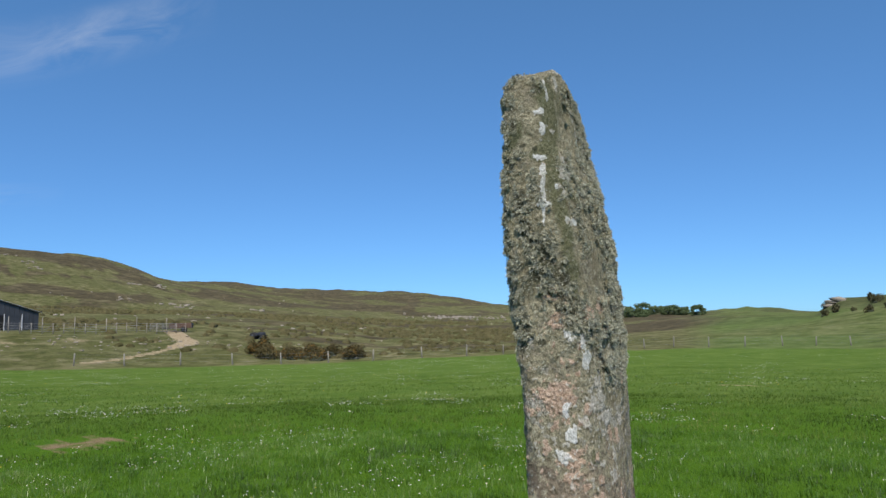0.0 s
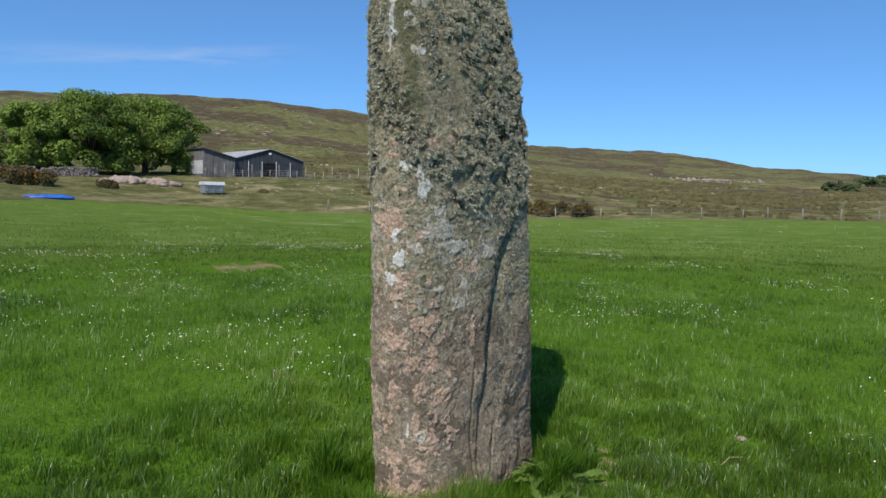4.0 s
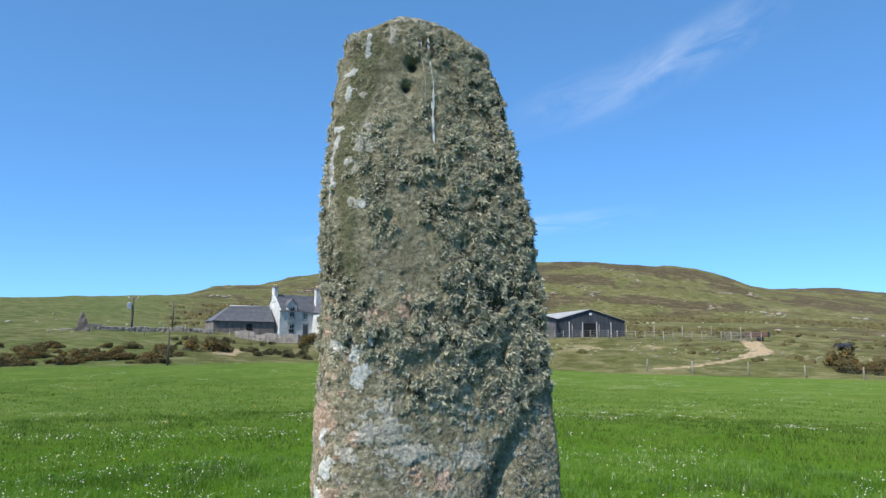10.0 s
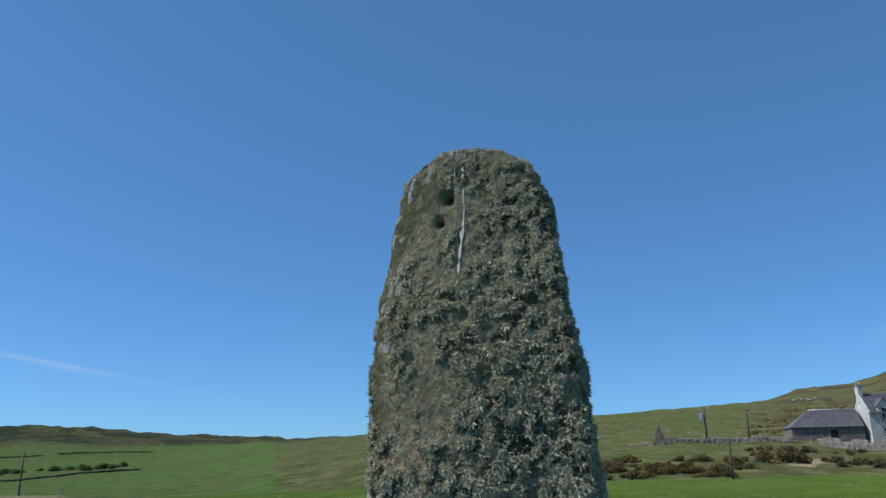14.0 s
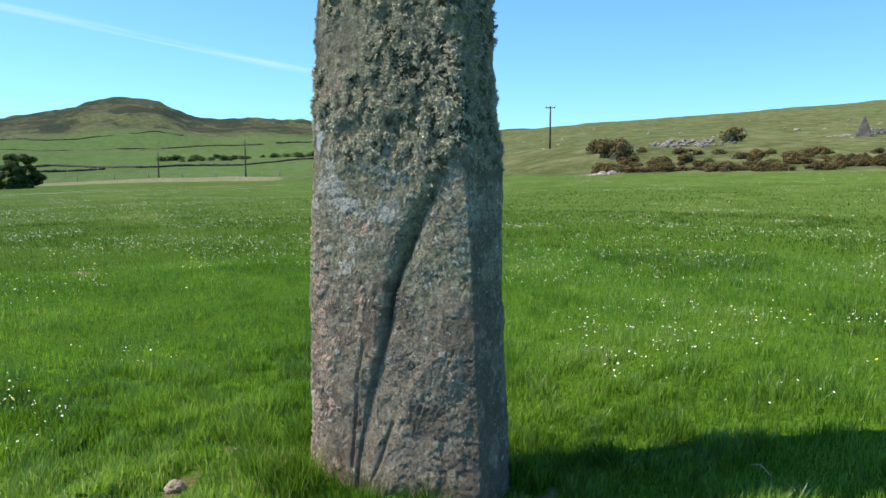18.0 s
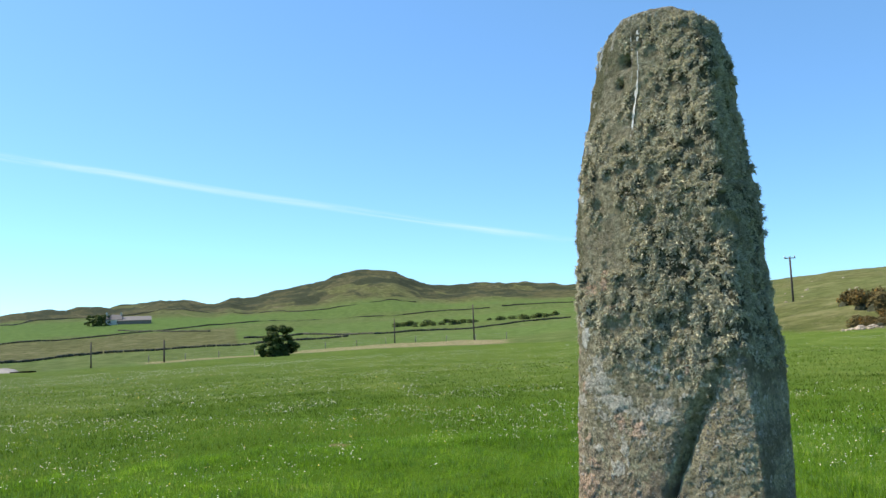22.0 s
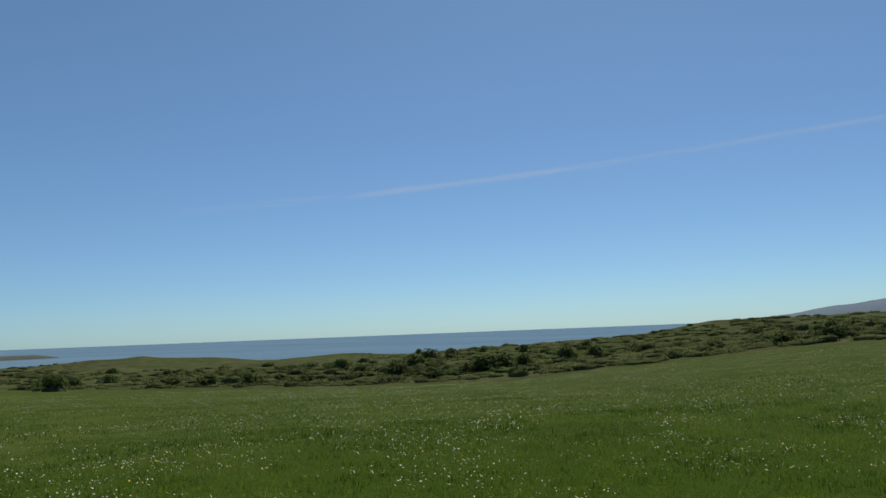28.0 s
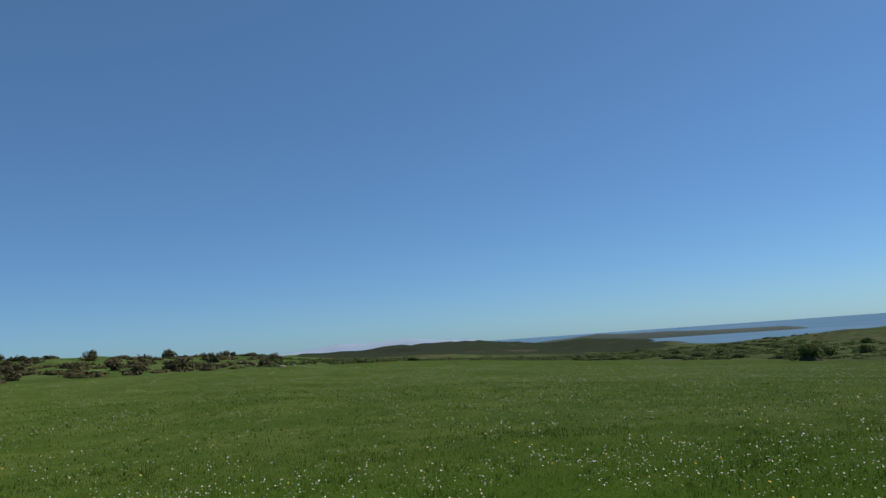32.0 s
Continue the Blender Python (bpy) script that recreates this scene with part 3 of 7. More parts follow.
def stone_normal(theta, z):
    x2, y2, _, _ = stone_surface(theta + 4e-3, z)
    x1, y1, _, _ = stone_surface(theta - 4e-3, z)
    ln = np.hypot(x2 - x1, y2 - y1) + 1e-9
    return (y2 - y1) / ln, -(x2 - x1) / ln


def even_turns(share):
    """Angles that step evenly round the stone's outline, sparser on the back."""
    th = np.linspace(0, 2 * np.pi, 40001)
    x, y, u, w = stone_surface(th, 1.6)
    step = np.hypot(np.diff(x), np.diff(y)) * np.where(u[1:] < -0.14, 0.35, 1.0)
    run = np.concatenate([[0], np.cumsum(step)])
    return np.interp(np.asarray(share) * run[-1], run, th)


def face_turn(w, z):
    """The angle at which the broad face has the place w at height z."""
    rows = np.array(STONE_ROWS)
    th = np.linspace(-0.5 * np.pi, 0.5 * np.pi, 721)
    ratio = np.stack([stone_outline(th, k)[1] for k in np.linspace(0, 3, 31)])
    w, z = np.broadcast_arrays(np.asarray(w, float), np.asarray(z, float))
    goal = w / np.interp(z, rows[:, 0], rows[:, 4])
    at = np.clip(np.round(z * 10).astype(int), 0, 30)
    return np.array([np.interp(g, ratio[k], th) for g, k in zip(goal.ravel(), at.ravel())]).reshape(w.shape)


def bumps(x, y, z):
    """The stone's uneven skin: broad swells, knobs and grit."""
    return 0.014 * fbm(x, y, z, 0.35, 3, 61) + 0.007 * fbm(x, y, z, 0.10, 3, 63) + 0.0042 * fbm(x, y, z, 0.026, 3, 65, 0.7)


BARE = [(-0.094, 2.00, 0.06, 0.09), (-0.05, 2.47, 0.06, 0.06), (-0.15, 2.20, 0.06, 0.09), (-0.107, 1.88, 0.06, 0.06), (-0.05, 2.70, 0.12, 0.10), (0.05, 2.62, 0.05, 0.12), (0.13, 2.25, 0.035, 0.05), (0.02, 1.74, 0.04, 0.05), (0.20, 2.55, 0.04, 0.05)]


def clumps(x, y, z, thick):
    """Cushions under the lichen, standing out of the stone."""
    return thick * (0.013 * ramp(fbm(x, y, z, 0.034, 2, 95), -0.12, 0.34) + 0.004 * fbm(x, y, z, 0.015, 2, 71))


def shag(x, y, z, u, w):
    """How thickly the strap lichen grows, 0 to 1."""
    front = u > 0.02
    k = 0.38 + 0.44 * ramp(w, -0.18, 0.08)
    k = np.where(front & (w > -0.38), k, 0.66)
    k = k - 0.14 * ramp(z, 2.45, 2.75) * front
    k = k + 0.8 * fbm(x, y, z, 0.10, 2, 96) + 0.3 * fbm(x, y, z, 0.034, 2, 95)
    for pw, pz, pa, pb in BARE:
        k = k - 0.6 * front * np.exp(-(((w - pw) / pa) ** 2 + ((z - pz) / pb) ** 2))
    olive = np.exp(-(((w + 0.36 + 0.05 * fbm(x, y, z, 0.2, 2, 92)) / 0.05) ** 2)) * (u > -0.02)
    k = k - 0.6 * olive * ramp(z, 1.8, 2.0)
    return np.clip(k, 0, 1) * ramp(z + 0.30 * fbm(x, y, z, 0.25, 2, 69) + 0.10 * ramp(w, 0.0, 0.3), 1.34, 1.72)


def stone_material():
    m, n, l, s = material("lichened_stone")

    def layer(name):
        at = n.new("ShaderNodeAttribute")
        at.attribute_name = name
        sep = n.new("ShaderNodeSeparateColor")
        l.new(at.outputs["Color"], sep.inputs["Color"])
        return sep.outputs["Red"], sep.outputs["Green"], sep.outputs["Blue"]

    shade, pink_at, blue_at = layer("shade_and_growth")
    pale_at, olive_at, white_at = layer("crust")
    high_at, brown_at, _ = layer("stain_and_shade")
    n1, n2, n3, n4 = noise_of(n, l, 11.0, 4.0), noise_of(n, l, 36.0, 5.0, 0.65), noise_of(n, l, 190.0, 3.0), noise_of(n, l, 80.0, 8.0, 0.75)
    grit = maths(n, l, "ADD", maths(n, l, "MULTIPLY", n4, 0.55), maths(n, l, "MULTIPLY", n2, 0.45))
    rock = stops(n, l, grit, (0.36, (0.120, 0.090, 0.058)), (0.47, (0.315, 0.250, 0.168)), (0.56, (0.445, 0.365, 0.255)), (0.66, (0.73, 0.64, 0.49)))
    rock = blend(n, l, stops(n, l, n1, (0.42, (0, 0, 0)), (0.62, (0.6, 0.6, 0.6))), rock, (0.205, 0.165, 0.120))
    grey = stops(n, l, grit, (0.37, (0.114, 0.100, 0.060)), (0.48, (0.292, 0.260, 0.165)), (0.56, (0.425, 0.382, 0.255)), (0.65, (0.68, 0.63, 0.46)))
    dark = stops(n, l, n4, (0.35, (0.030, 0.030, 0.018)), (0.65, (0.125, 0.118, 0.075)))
    pink = stops(n, l, maths(n, l, "ADD", maths(n, l, "MULTIPLY", n3, 0.4), maths(n, l, "MULTIPLY", n4, 0.6)), (0.38, (0.24, 0.145, 0.085)), (0.49, (0.54, 0.375, 0.265)), (0.62, (0.74, 0.58, 0.45)))
    pale = stops(n, l, n4, (0.36, (0.33, 0.305, 0.25)), (0.50, (0.58, 0.54, 0.45)), (0.64, (0.78, 0.74, 0.65)))
    white = stops(n, l, n4, (0.36, (0.52, 0.51, 0.45)), (0.60, (0.84, 0.83, 0.78)))
    blue = stops(n, l, n4, (0.36, (0.165, 0.155, 0.125)), (0.50, (0.40, 0.385, 0.325)), (0.64, (0.66, 0.63, 0.55)))
    olive = stops(n, l, n4, (0.34, (0.065, 0.066, 0.028)), (0.50, (0.155, 0.155, 0.080)), (0.68, (0.290, 0.282, 0.175)))

    def edged(v, lo, hi, ragged=0.8):
        k = maths(n, l, "ADD", v, maths(n, l, "MULTIPLY", maths(n, l, "ADD", maths(n, l, "SUBTRACT", n2, 0.5), maths(n, l, "SUBTRACT", n4, 0.5)), ragged))
        return stops(n, l, k, (lo, (0, 0, 0)), (hi, (1, 1, 1)))

    col = blend(n, l, edged(high_at, 0.38, 0.60, 1.2), rock, grey)
    col = blend(n, l, maths(n, l, "MULTIPLY", edged(brown_at, 0.35, 0.75, 1.0), 0.65), col, (0.150, 0.115, 0.080))
    col = blend(n, l, maths(n, l, "MULTIPLY", edged(olive_at, 0.35, 0.60), 0.9), col, olive)
    col = blend(n, l, maths(n, l, "MULTIPLY", edged(blue_at, 0.42, 0.66, 1.1), 0.62), col, blue)
    col = blend(n, l, maths(n, l, "MULTIPLY", edged(pink_at, 0.42, 0.56, 0.9), 0.85), col, pink)
    # Dark colour laid on as shade between the lichen cushions.
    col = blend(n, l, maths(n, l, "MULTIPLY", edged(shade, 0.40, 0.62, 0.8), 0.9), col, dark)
    col = blend(n, l, maths(n, l, "MULTIPLY", edged(pale_at, 0.46, 0.62, 1.1), 0.75), col, pale)
    col = blend(n, l, maths(n, l, "MULTIPLY", edged(white_at, 0.48, 0.60, 1.1), 0.85), col, white)
    l.new(col, s.inputs["Base Color"])
    s.inputs["Roughness"].default_value = 0.92
    s.inputs["Diffuse Roughness"].default_value = 1.0
    s.inputs["Specular IOR Level"].default_value = 0.1
    relief(n, l, s, maths(n, l, "ADD", n4, maths(n, l, "ADD", maths(n, l, "MULTIPLY", n3, 0.35), maths(n, l, "MULTIPLY", n2, 0.8))), 1.0, 0.016)
    return m


# crust patches on the stone: place along the face, height, half width, half height
PALE_SPOTS = [
    (-0.337, 2.37, 0.012, 0.016), (-0.317, 2.335, 0.014, 0.018), (-0.343, 2.204, 0.012, 0.018), (-0.315, 2.197, 0.022, 0.024), (-0.326, 1.346, 0.040, 0.044),
    (-0.26, 1.442, 0.036, 0.026), (-0.184, 1.279, 0.083, 0.022), (-0.123, 1.088, 0.021, 0.034), (-0.163, 0.993, 0.036, 0.031), (-0.055, 1.461, 0.036, 0.034),
    (0.029, 1.426, 0.029, 0.017), (-0.392, 1.272, 0.029, 0.026), (-0.214, 1.365, 0.048, 0.017), (0.069, 1.232, 0.04, 0.03), (-0.284, 1.066, 0.024, 0.015),
    (-0.275, 2.657, 0.018, 0.014), (-0.25, 2.513, 0.023, 0.02), (-0.272, 2.448, 0.040, 0.042), (-0.145, 2.917, 0.013, 0.05), (-0.243, 1.353, 0.043, 0.055),
    (-0.14, 1.268, 0.037, 0.027), (-0.418, 0.366, 0.022, 0.034), (-0.22, 0.62, 0.012, 0.014),
    (0.25, 0.95, 0.014, 0.012), (0.33, 0.68, 0.012, 0.016), (0.30, 1.14, 0.012, 0.016),
]
WHITE_SPOTS = [
    (-0.362, 1.628, 0.016, 0.028), (-0.348, 1.552, 0.024, 0.036), (-0.46, 1.219, 0.013, 0.05), (-0.25, 2.885, 0.010, 0.070), (-0.308, 2.768, 0.018, 0.012), (-0.324, 2.75, 0.022, 0.011), (-0.324, 2.665, 0.013, 0.055),
    (-0.368, 2.513, 0.030, 0.014), (-0.378, 2.453, 0.016, 0.034), (-0.393, 2.346, 0.011, 0.052), (-0.399, 2.28, 0.022, 0.016), (-0.349, 2.368, 0.012, 0.014), (-0.304, 2.191, 0.018, 0.016),
    (-0.422, 1.662, 0.022, 0.016), (-0.353, 1.636, 0.026, 0.016), (-0.306, 1.692, 0.010, 0.032), (-0.334, 1.556, 0.018, 0.03), (-0.473, 1.225, 0.026, 0.024), (-0.471, 1.331, 0.013, 0.030),
    (-0.468, 0.395, 0.006, 0.036), (-0.402, 2.244, 0.008, 0.05), (-0.388, 2.392, 0.007, 0.045), (-0.493, 1.118, 0.026, 0.028),
]
PINK_SPOTS = [
    (-0.478, 1.378, 0.075, 0.07), (-0.46, 1.133, 0.036, 0.021), (-0.366, 0.897, 0.070, 0.046), (-0.483, 1.025, 0.031, 0.029), (-0.493, 0.82, 0.045, 0.044), (-0.343, 0.764, 0.036, 0.020),
    (-0.12, 1.669, 0.052, 0.026), (-0.289, 1.759, 0.055, 0.034), (-0.433, 1.850, 0.036, 0.034), (-0.046, 1.171, 0.027, 0.033), (-0.141, 1.187, 0.022, 0.030), (-0.072, 0.845, 0.018, 0.070),
    (0.212, 1.457, 0.055, 0.034), (-0.176, 1.795, 0.031, 0.034), (-0.432, 0.986, 0.026, 0.014), (-0.32, 0.994, 0.029, 0.018), (-0.436, 0.716, 0.048, 0.035), (-0.377, 1.617, 0.022, 0.014),
    (-0.474, 1.10, 0.05, 0.04), (-0.441, 1.719, 0.043, 0.029), (-0.367, 1.326, 0.035, 0.03), (-0.50, 0.587, 0.023, 0.044), (-0.345, 0.70, 0.040, 0.029), (-0.379, 0.334, 0.05, 0.044), (-0.498, 0.248, 0.055, 0.035),
    (-0.396, 0.083, 0.064, 0.029), (-0.495, 0.095, 0.055, 0.044), (-0.252, 0.342, 0.029, 0.044), (-0.30, 0.55, 0.05, 0.04),
]


def standing_stone():
    around, rows = 560, 600
    zz = np.linspace(-0.15, 3.0, rows)
    th = even_turns(np.arange(around) / around)
    Z, T = np.meshgrid(zz, th, indexing="ij")
    z, t = Z.ravel(), T.ravel()
    x, y, u, w = stone_surface(t, z)
    nx, ny = stone_normal(t, z)
    face = ramp(u, 0.02, 0.08)
    thick = shag(x, y, z, u, w)
    patch = fbm(x, y, z, 0.22, 3, 81)
    front = 1 - ramp(w, -0.42, -0.05)
    low = ramp(1.0 - z, 0, 0.5)

    def spots_of(table, seed):
        """Ragged-edged patches from a table of places on the face and its rounded end."""
        v = np.zeros(z.shape)
        rough = np.clip(1 + 1.6 * fbm(x, y, z, 0.026, 3, seed, 0.65), 0.25, 3)
        for pw, pz, pa, pb in table:
            near = np.abs(z - pz) < 3.5 * pb
            px, py, _, _ = stone_surface(face_turn(np.array([pw]), np.array([pz])), np.array([pz]))
            k = np.hypot(x[near] - px, y[near] - py) ** 2 / pa**2 + (z[near] - pz) ** 2 / pb**2
            v[near] = np.maximum(v[near], 1.15 * np.exp(-0.7 * k * rough[near]))
        return v

    pale, white, pink = spots_of(PALE_SPOTS, 201), spots_of(WHITE_SPOTS, 203), spots_of(PINK_SPOTS, 205)
    scatter = fbm(x, y, z, 0.055, 4, 83, 0.6)
    pink = np.maximum(pink, 0.9 * ramp(scatter + 0.30 * front * (0.4 + 0.6 * low) - 0.18 - 0.20 * ramp(z, 1.5, 1.9) - 0.12 * ramp(w, -0.25, 0.05), 0.20, 0.46))
    speck = fbm(x, y, z, 0.024, 3, 87, 0.6)
    pale = np.maximum(pale, 0.9 * ramp(speck + 0.10 * np.exp(-(((z - 1.30) / 0.28) ** 2)) + 0.06 * front - 0.04 - 0.06 * low, 0.32, 0.58) * (1 - 0.7 * ramp(z, 1.5, 1.8)))
    blue = ramp(fbm(x, y, z, 0.075, 4, 85, 0.6) + 0.30 * np.exp(-(((z - 1.32) / 0.20) ** 2)) * ramp(w, -0.42, -0.25) - 0.08, 0.12, 0.46) * ramp(z, 0.95, 1.2) * (1 - 0.75 * ramp(z, 1.55, 1.9)) * (1 - 0.5 * ramp(w, 0.0, 0.2))
    high = np.clip(ramp(z + 0.45 * patch + 0.10 * ramp(w, -0.35, 0.0), 0.72, 1.30), 0, 1)
    # Brown stain at random and low down, plus shade painted on the flat end.
    brown = ramp(fbm(x, y, z, 0.13, 4, 89, 0.6) + 0.10 * low + 0.22 * ramp(w, 0.38, 0.47), 0.10, 0.40) * (1 - 0.5 * high * (1 - ramp(w, 0.38, 0.47)))
    lane = np.interp(z, [1.5, 1.9, 2.12, 2.3, 2.58, 2.8, 3.0], [-0.36, -0.37, -0.36, -0.35, -0.312, -0.262, -0.225])
    lane = face_turn(lane[::around], zz)
    lx, ly, _, _ = stone_surface(lane, zz)
    off = np.hypot(x - np.repeat(lx, around), y - np.repeat(ly, around)) + 0.05 * fbm(x, y, z, 0.15, 2, 92)
    olive = np.exp(-((off / 0.060) ** 2)) * ramp(z, 1.60, 1.95)
    olive = np.maximum(olive, 0.85 * ramp(fbm(x, y, z, 0.14, 3, 94), 0.08, 0.30) * ramp(z, 1.7, 2.1) * (0.5 + 0.5 * front))
    olive = np.maximum(olive, 0.8 * ramp(fbm(x, y, z, 0.10, 3, 97), 0.0, 0.25) * ramp(w, -0.42, -0.36) * (1 - ramp(w, -0.30, -0.15)) * ramp(z, 0.85, 1.0) * (1 - ramp(z, 1.15, 1.25)))
    # Shade painted into the hollows between cushions, by how thick the lichen is.
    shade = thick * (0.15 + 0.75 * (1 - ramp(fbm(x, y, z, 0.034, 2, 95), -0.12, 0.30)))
    # The same dark colour marks pits and dark mossy holes.
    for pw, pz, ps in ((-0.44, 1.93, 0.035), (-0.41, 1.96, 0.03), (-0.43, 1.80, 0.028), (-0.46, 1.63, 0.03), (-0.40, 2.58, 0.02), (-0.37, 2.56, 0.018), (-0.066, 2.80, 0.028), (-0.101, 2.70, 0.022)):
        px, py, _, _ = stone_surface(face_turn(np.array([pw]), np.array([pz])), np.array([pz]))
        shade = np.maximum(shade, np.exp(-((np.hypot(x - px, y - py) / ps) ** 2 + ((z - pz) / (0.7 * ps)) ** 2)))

    d = bumps(x, y, z) + clumps(x, y, z, thick)
    d = d + 0.006 * ramp(pink, 0.35, 0.7) * (0.6 + 0.9 * fbm(x, y, z, 0.012, 2, 207)) + 0.003 * ramp(np.maximum(pale, white), 0.4, 0.7)
    d = d - 0.005 * ramp(fbm(x, y, z, 0.026, 2, 209), 0.34, 0.62) * (1 - 0.5 * ramp(z, 0.9, 1.4))
    wob = 0.007 * fbm(w, z, 0 * z, 0.10, 2, 73)
    k = to_line(w + wob, z, CRACK)
    deep = np.interp(z, [0.05, 0.3, 0.5, 0.8, 1.1, 1.25, 1.45, 1.56], [0.008, 0.014, 0.030, 0.052, 0.060, 0.050, 0.032, 0.0])
    gap = np.interp(z, [0.05, 0.5, 1.0, 1.2, 1.45], [0.006, 0.0085, 0.0105, 0.017, 0.020])
    d = d - face * deep * (np.exp(-((k / gap) ** 2)) + 0.28 * np.exp(-((k / (gap * 3.2)) ** 2)))
    wline = np.interp(z, [c[1] for c in CRACK[::-1]], [c[0] for c in CRACK[::-1]])
    d = d - face * 0.016 * ramp(w - wline, 0.0, 0.02) * (1 - ramp(w - wline, 0.05, 0.22)) * ramp(z, 0.1, 0.4) * (1 - ramp(z, 1.2, 1.55))
    for line, depth in ((CRACK_SIDE, 0.014), (CRACK_LOW, 0.012)):
        ends = ramp(z, line[-1][1], line[-1][1] + 0.1) * (1 - ramp(z, line[0][1] - 0.06, line[0][1]))
        d = d - face * depth * ends * np.exp(-((to_line(w + wob, z, line) / 0.008) ** 2))
    for pw, pz, pr, pd in PITS:
        d = d - face * pd * np.exp(-(((w - pw) / pr) ** 2 + ((z - pz) / (pr * 1.2)) ** 2))
    d = d * (1 - ramp(z, 2.95, 3.0) * 0.5)
    x, y = x + nx * d, y + ny * d
    z = z + ramp(z, 2.75, 3.0) * np.interp(w, [-0.32, -0.22, -0.10, 0.05, 0.15, 0.24], [-0.030, -0.008, 0.034, 0.030, 0.006, -0.020])
    z = np.where(z > 2.94, z + 0.010 * fbm(x, y, z, 0.1, 2, 76), z)
    ring = (rows - 1) * around
    cap = [np.stack([x, y, z], 1)]
    centre = np.array([x[ring:].mean(), y[ring:].mean()])
    caps = 10
    for i in range(1, caps + 1):
        f = 1 - i / (caps + 0.5)
        cx, cy = centre[0] + (x[ring:] - centre[0]) * f, centre[1] + (y[ring:] - centre[1]) * f
        cz = z[ring:] * f + (3.036 + 0.012 * fbm(cx, cy, 0, 0.07, 3, 77)) * (1 - f) + 0.010 * (1 - f * f)
        cap.append(np.stack([cx, cy, cz], 1))
    verts = np.concatenate(cap)
    last = np.arange(around) + (rows + caps - 1) * around
    me = fast_mesh("standing_stone", np.concatenate([verts, [verts[last].mean(0)]]), grid_faces(rows + caps, around), np.stack([last, np.roll(last, -1), np.full(around, len(verts))], 1), stone_material(), True)
    # the crown of the stone is paler
    pale = np.maximum(pale, 0.52 * ramp(z, 2.965, 3.01))
    shade, olive = shade * (1 - ramp(z, 2.93, 2.98)), olive * (1 - 0.8 * ramp(z, 2.93, 2.98))

    def spread(*layers):
        return np.stack([np.concatenate([v, np.tile(v[ring:], caps), v[-1:]]) for v in layers], 1)

    colour_layer(me, "shade_and_growth", spread(shade, pink, blue))
    colour_layer(me, "crust", spread(pale, olive, white))
    colour_layer(me, "stain_and_shade", spread(high, brown, 0 * high))
    return tagged(new("standing_stone", me), "tall weathered grey standing stone with lichen and a long crack", "standing stone")


STONE = standing_stone()


PALE = plain("white_streak", (0.42, 0.42, 0.37), (0.74, 0.74, 0.70), 30, 0.9, bump=0.4, fine=200)


def streak(w0, z0, z1, wide):
    """A thin pale run of old droppings down the broad face."""
    z = np.arange(z0, z1, 0.006)
    w = w0 + 0.007 * fbm(z, 0 * z, 0, 0.25, 2, 89)
    half = wide * np.clip(0.85 + 1.3 * fbm(z, 0 * z, 5, 0.03, 2, 90), 0.22, 1.6) * ramp(z, z0, z0 + 0.12)
    out = []
    for side in (-1, 1):
        theta = face_turn(w + side * half, z)
        x, y, _, _ = stone_surface(theta, z)
        d = bumps(x, y, z) + 0.004
        out.append(np.stack([x + d * math.cos(STONE_TURN), y + d * math.sin(STONE_TURN), z], 1))
    verts = np.stack(out, 1).reshape(-1, 3)
    part("streak", fast_mesh("streak", verts, grid_faces(len(z), 2, False), None, PALE), STONE, "thin white streak of droppings")


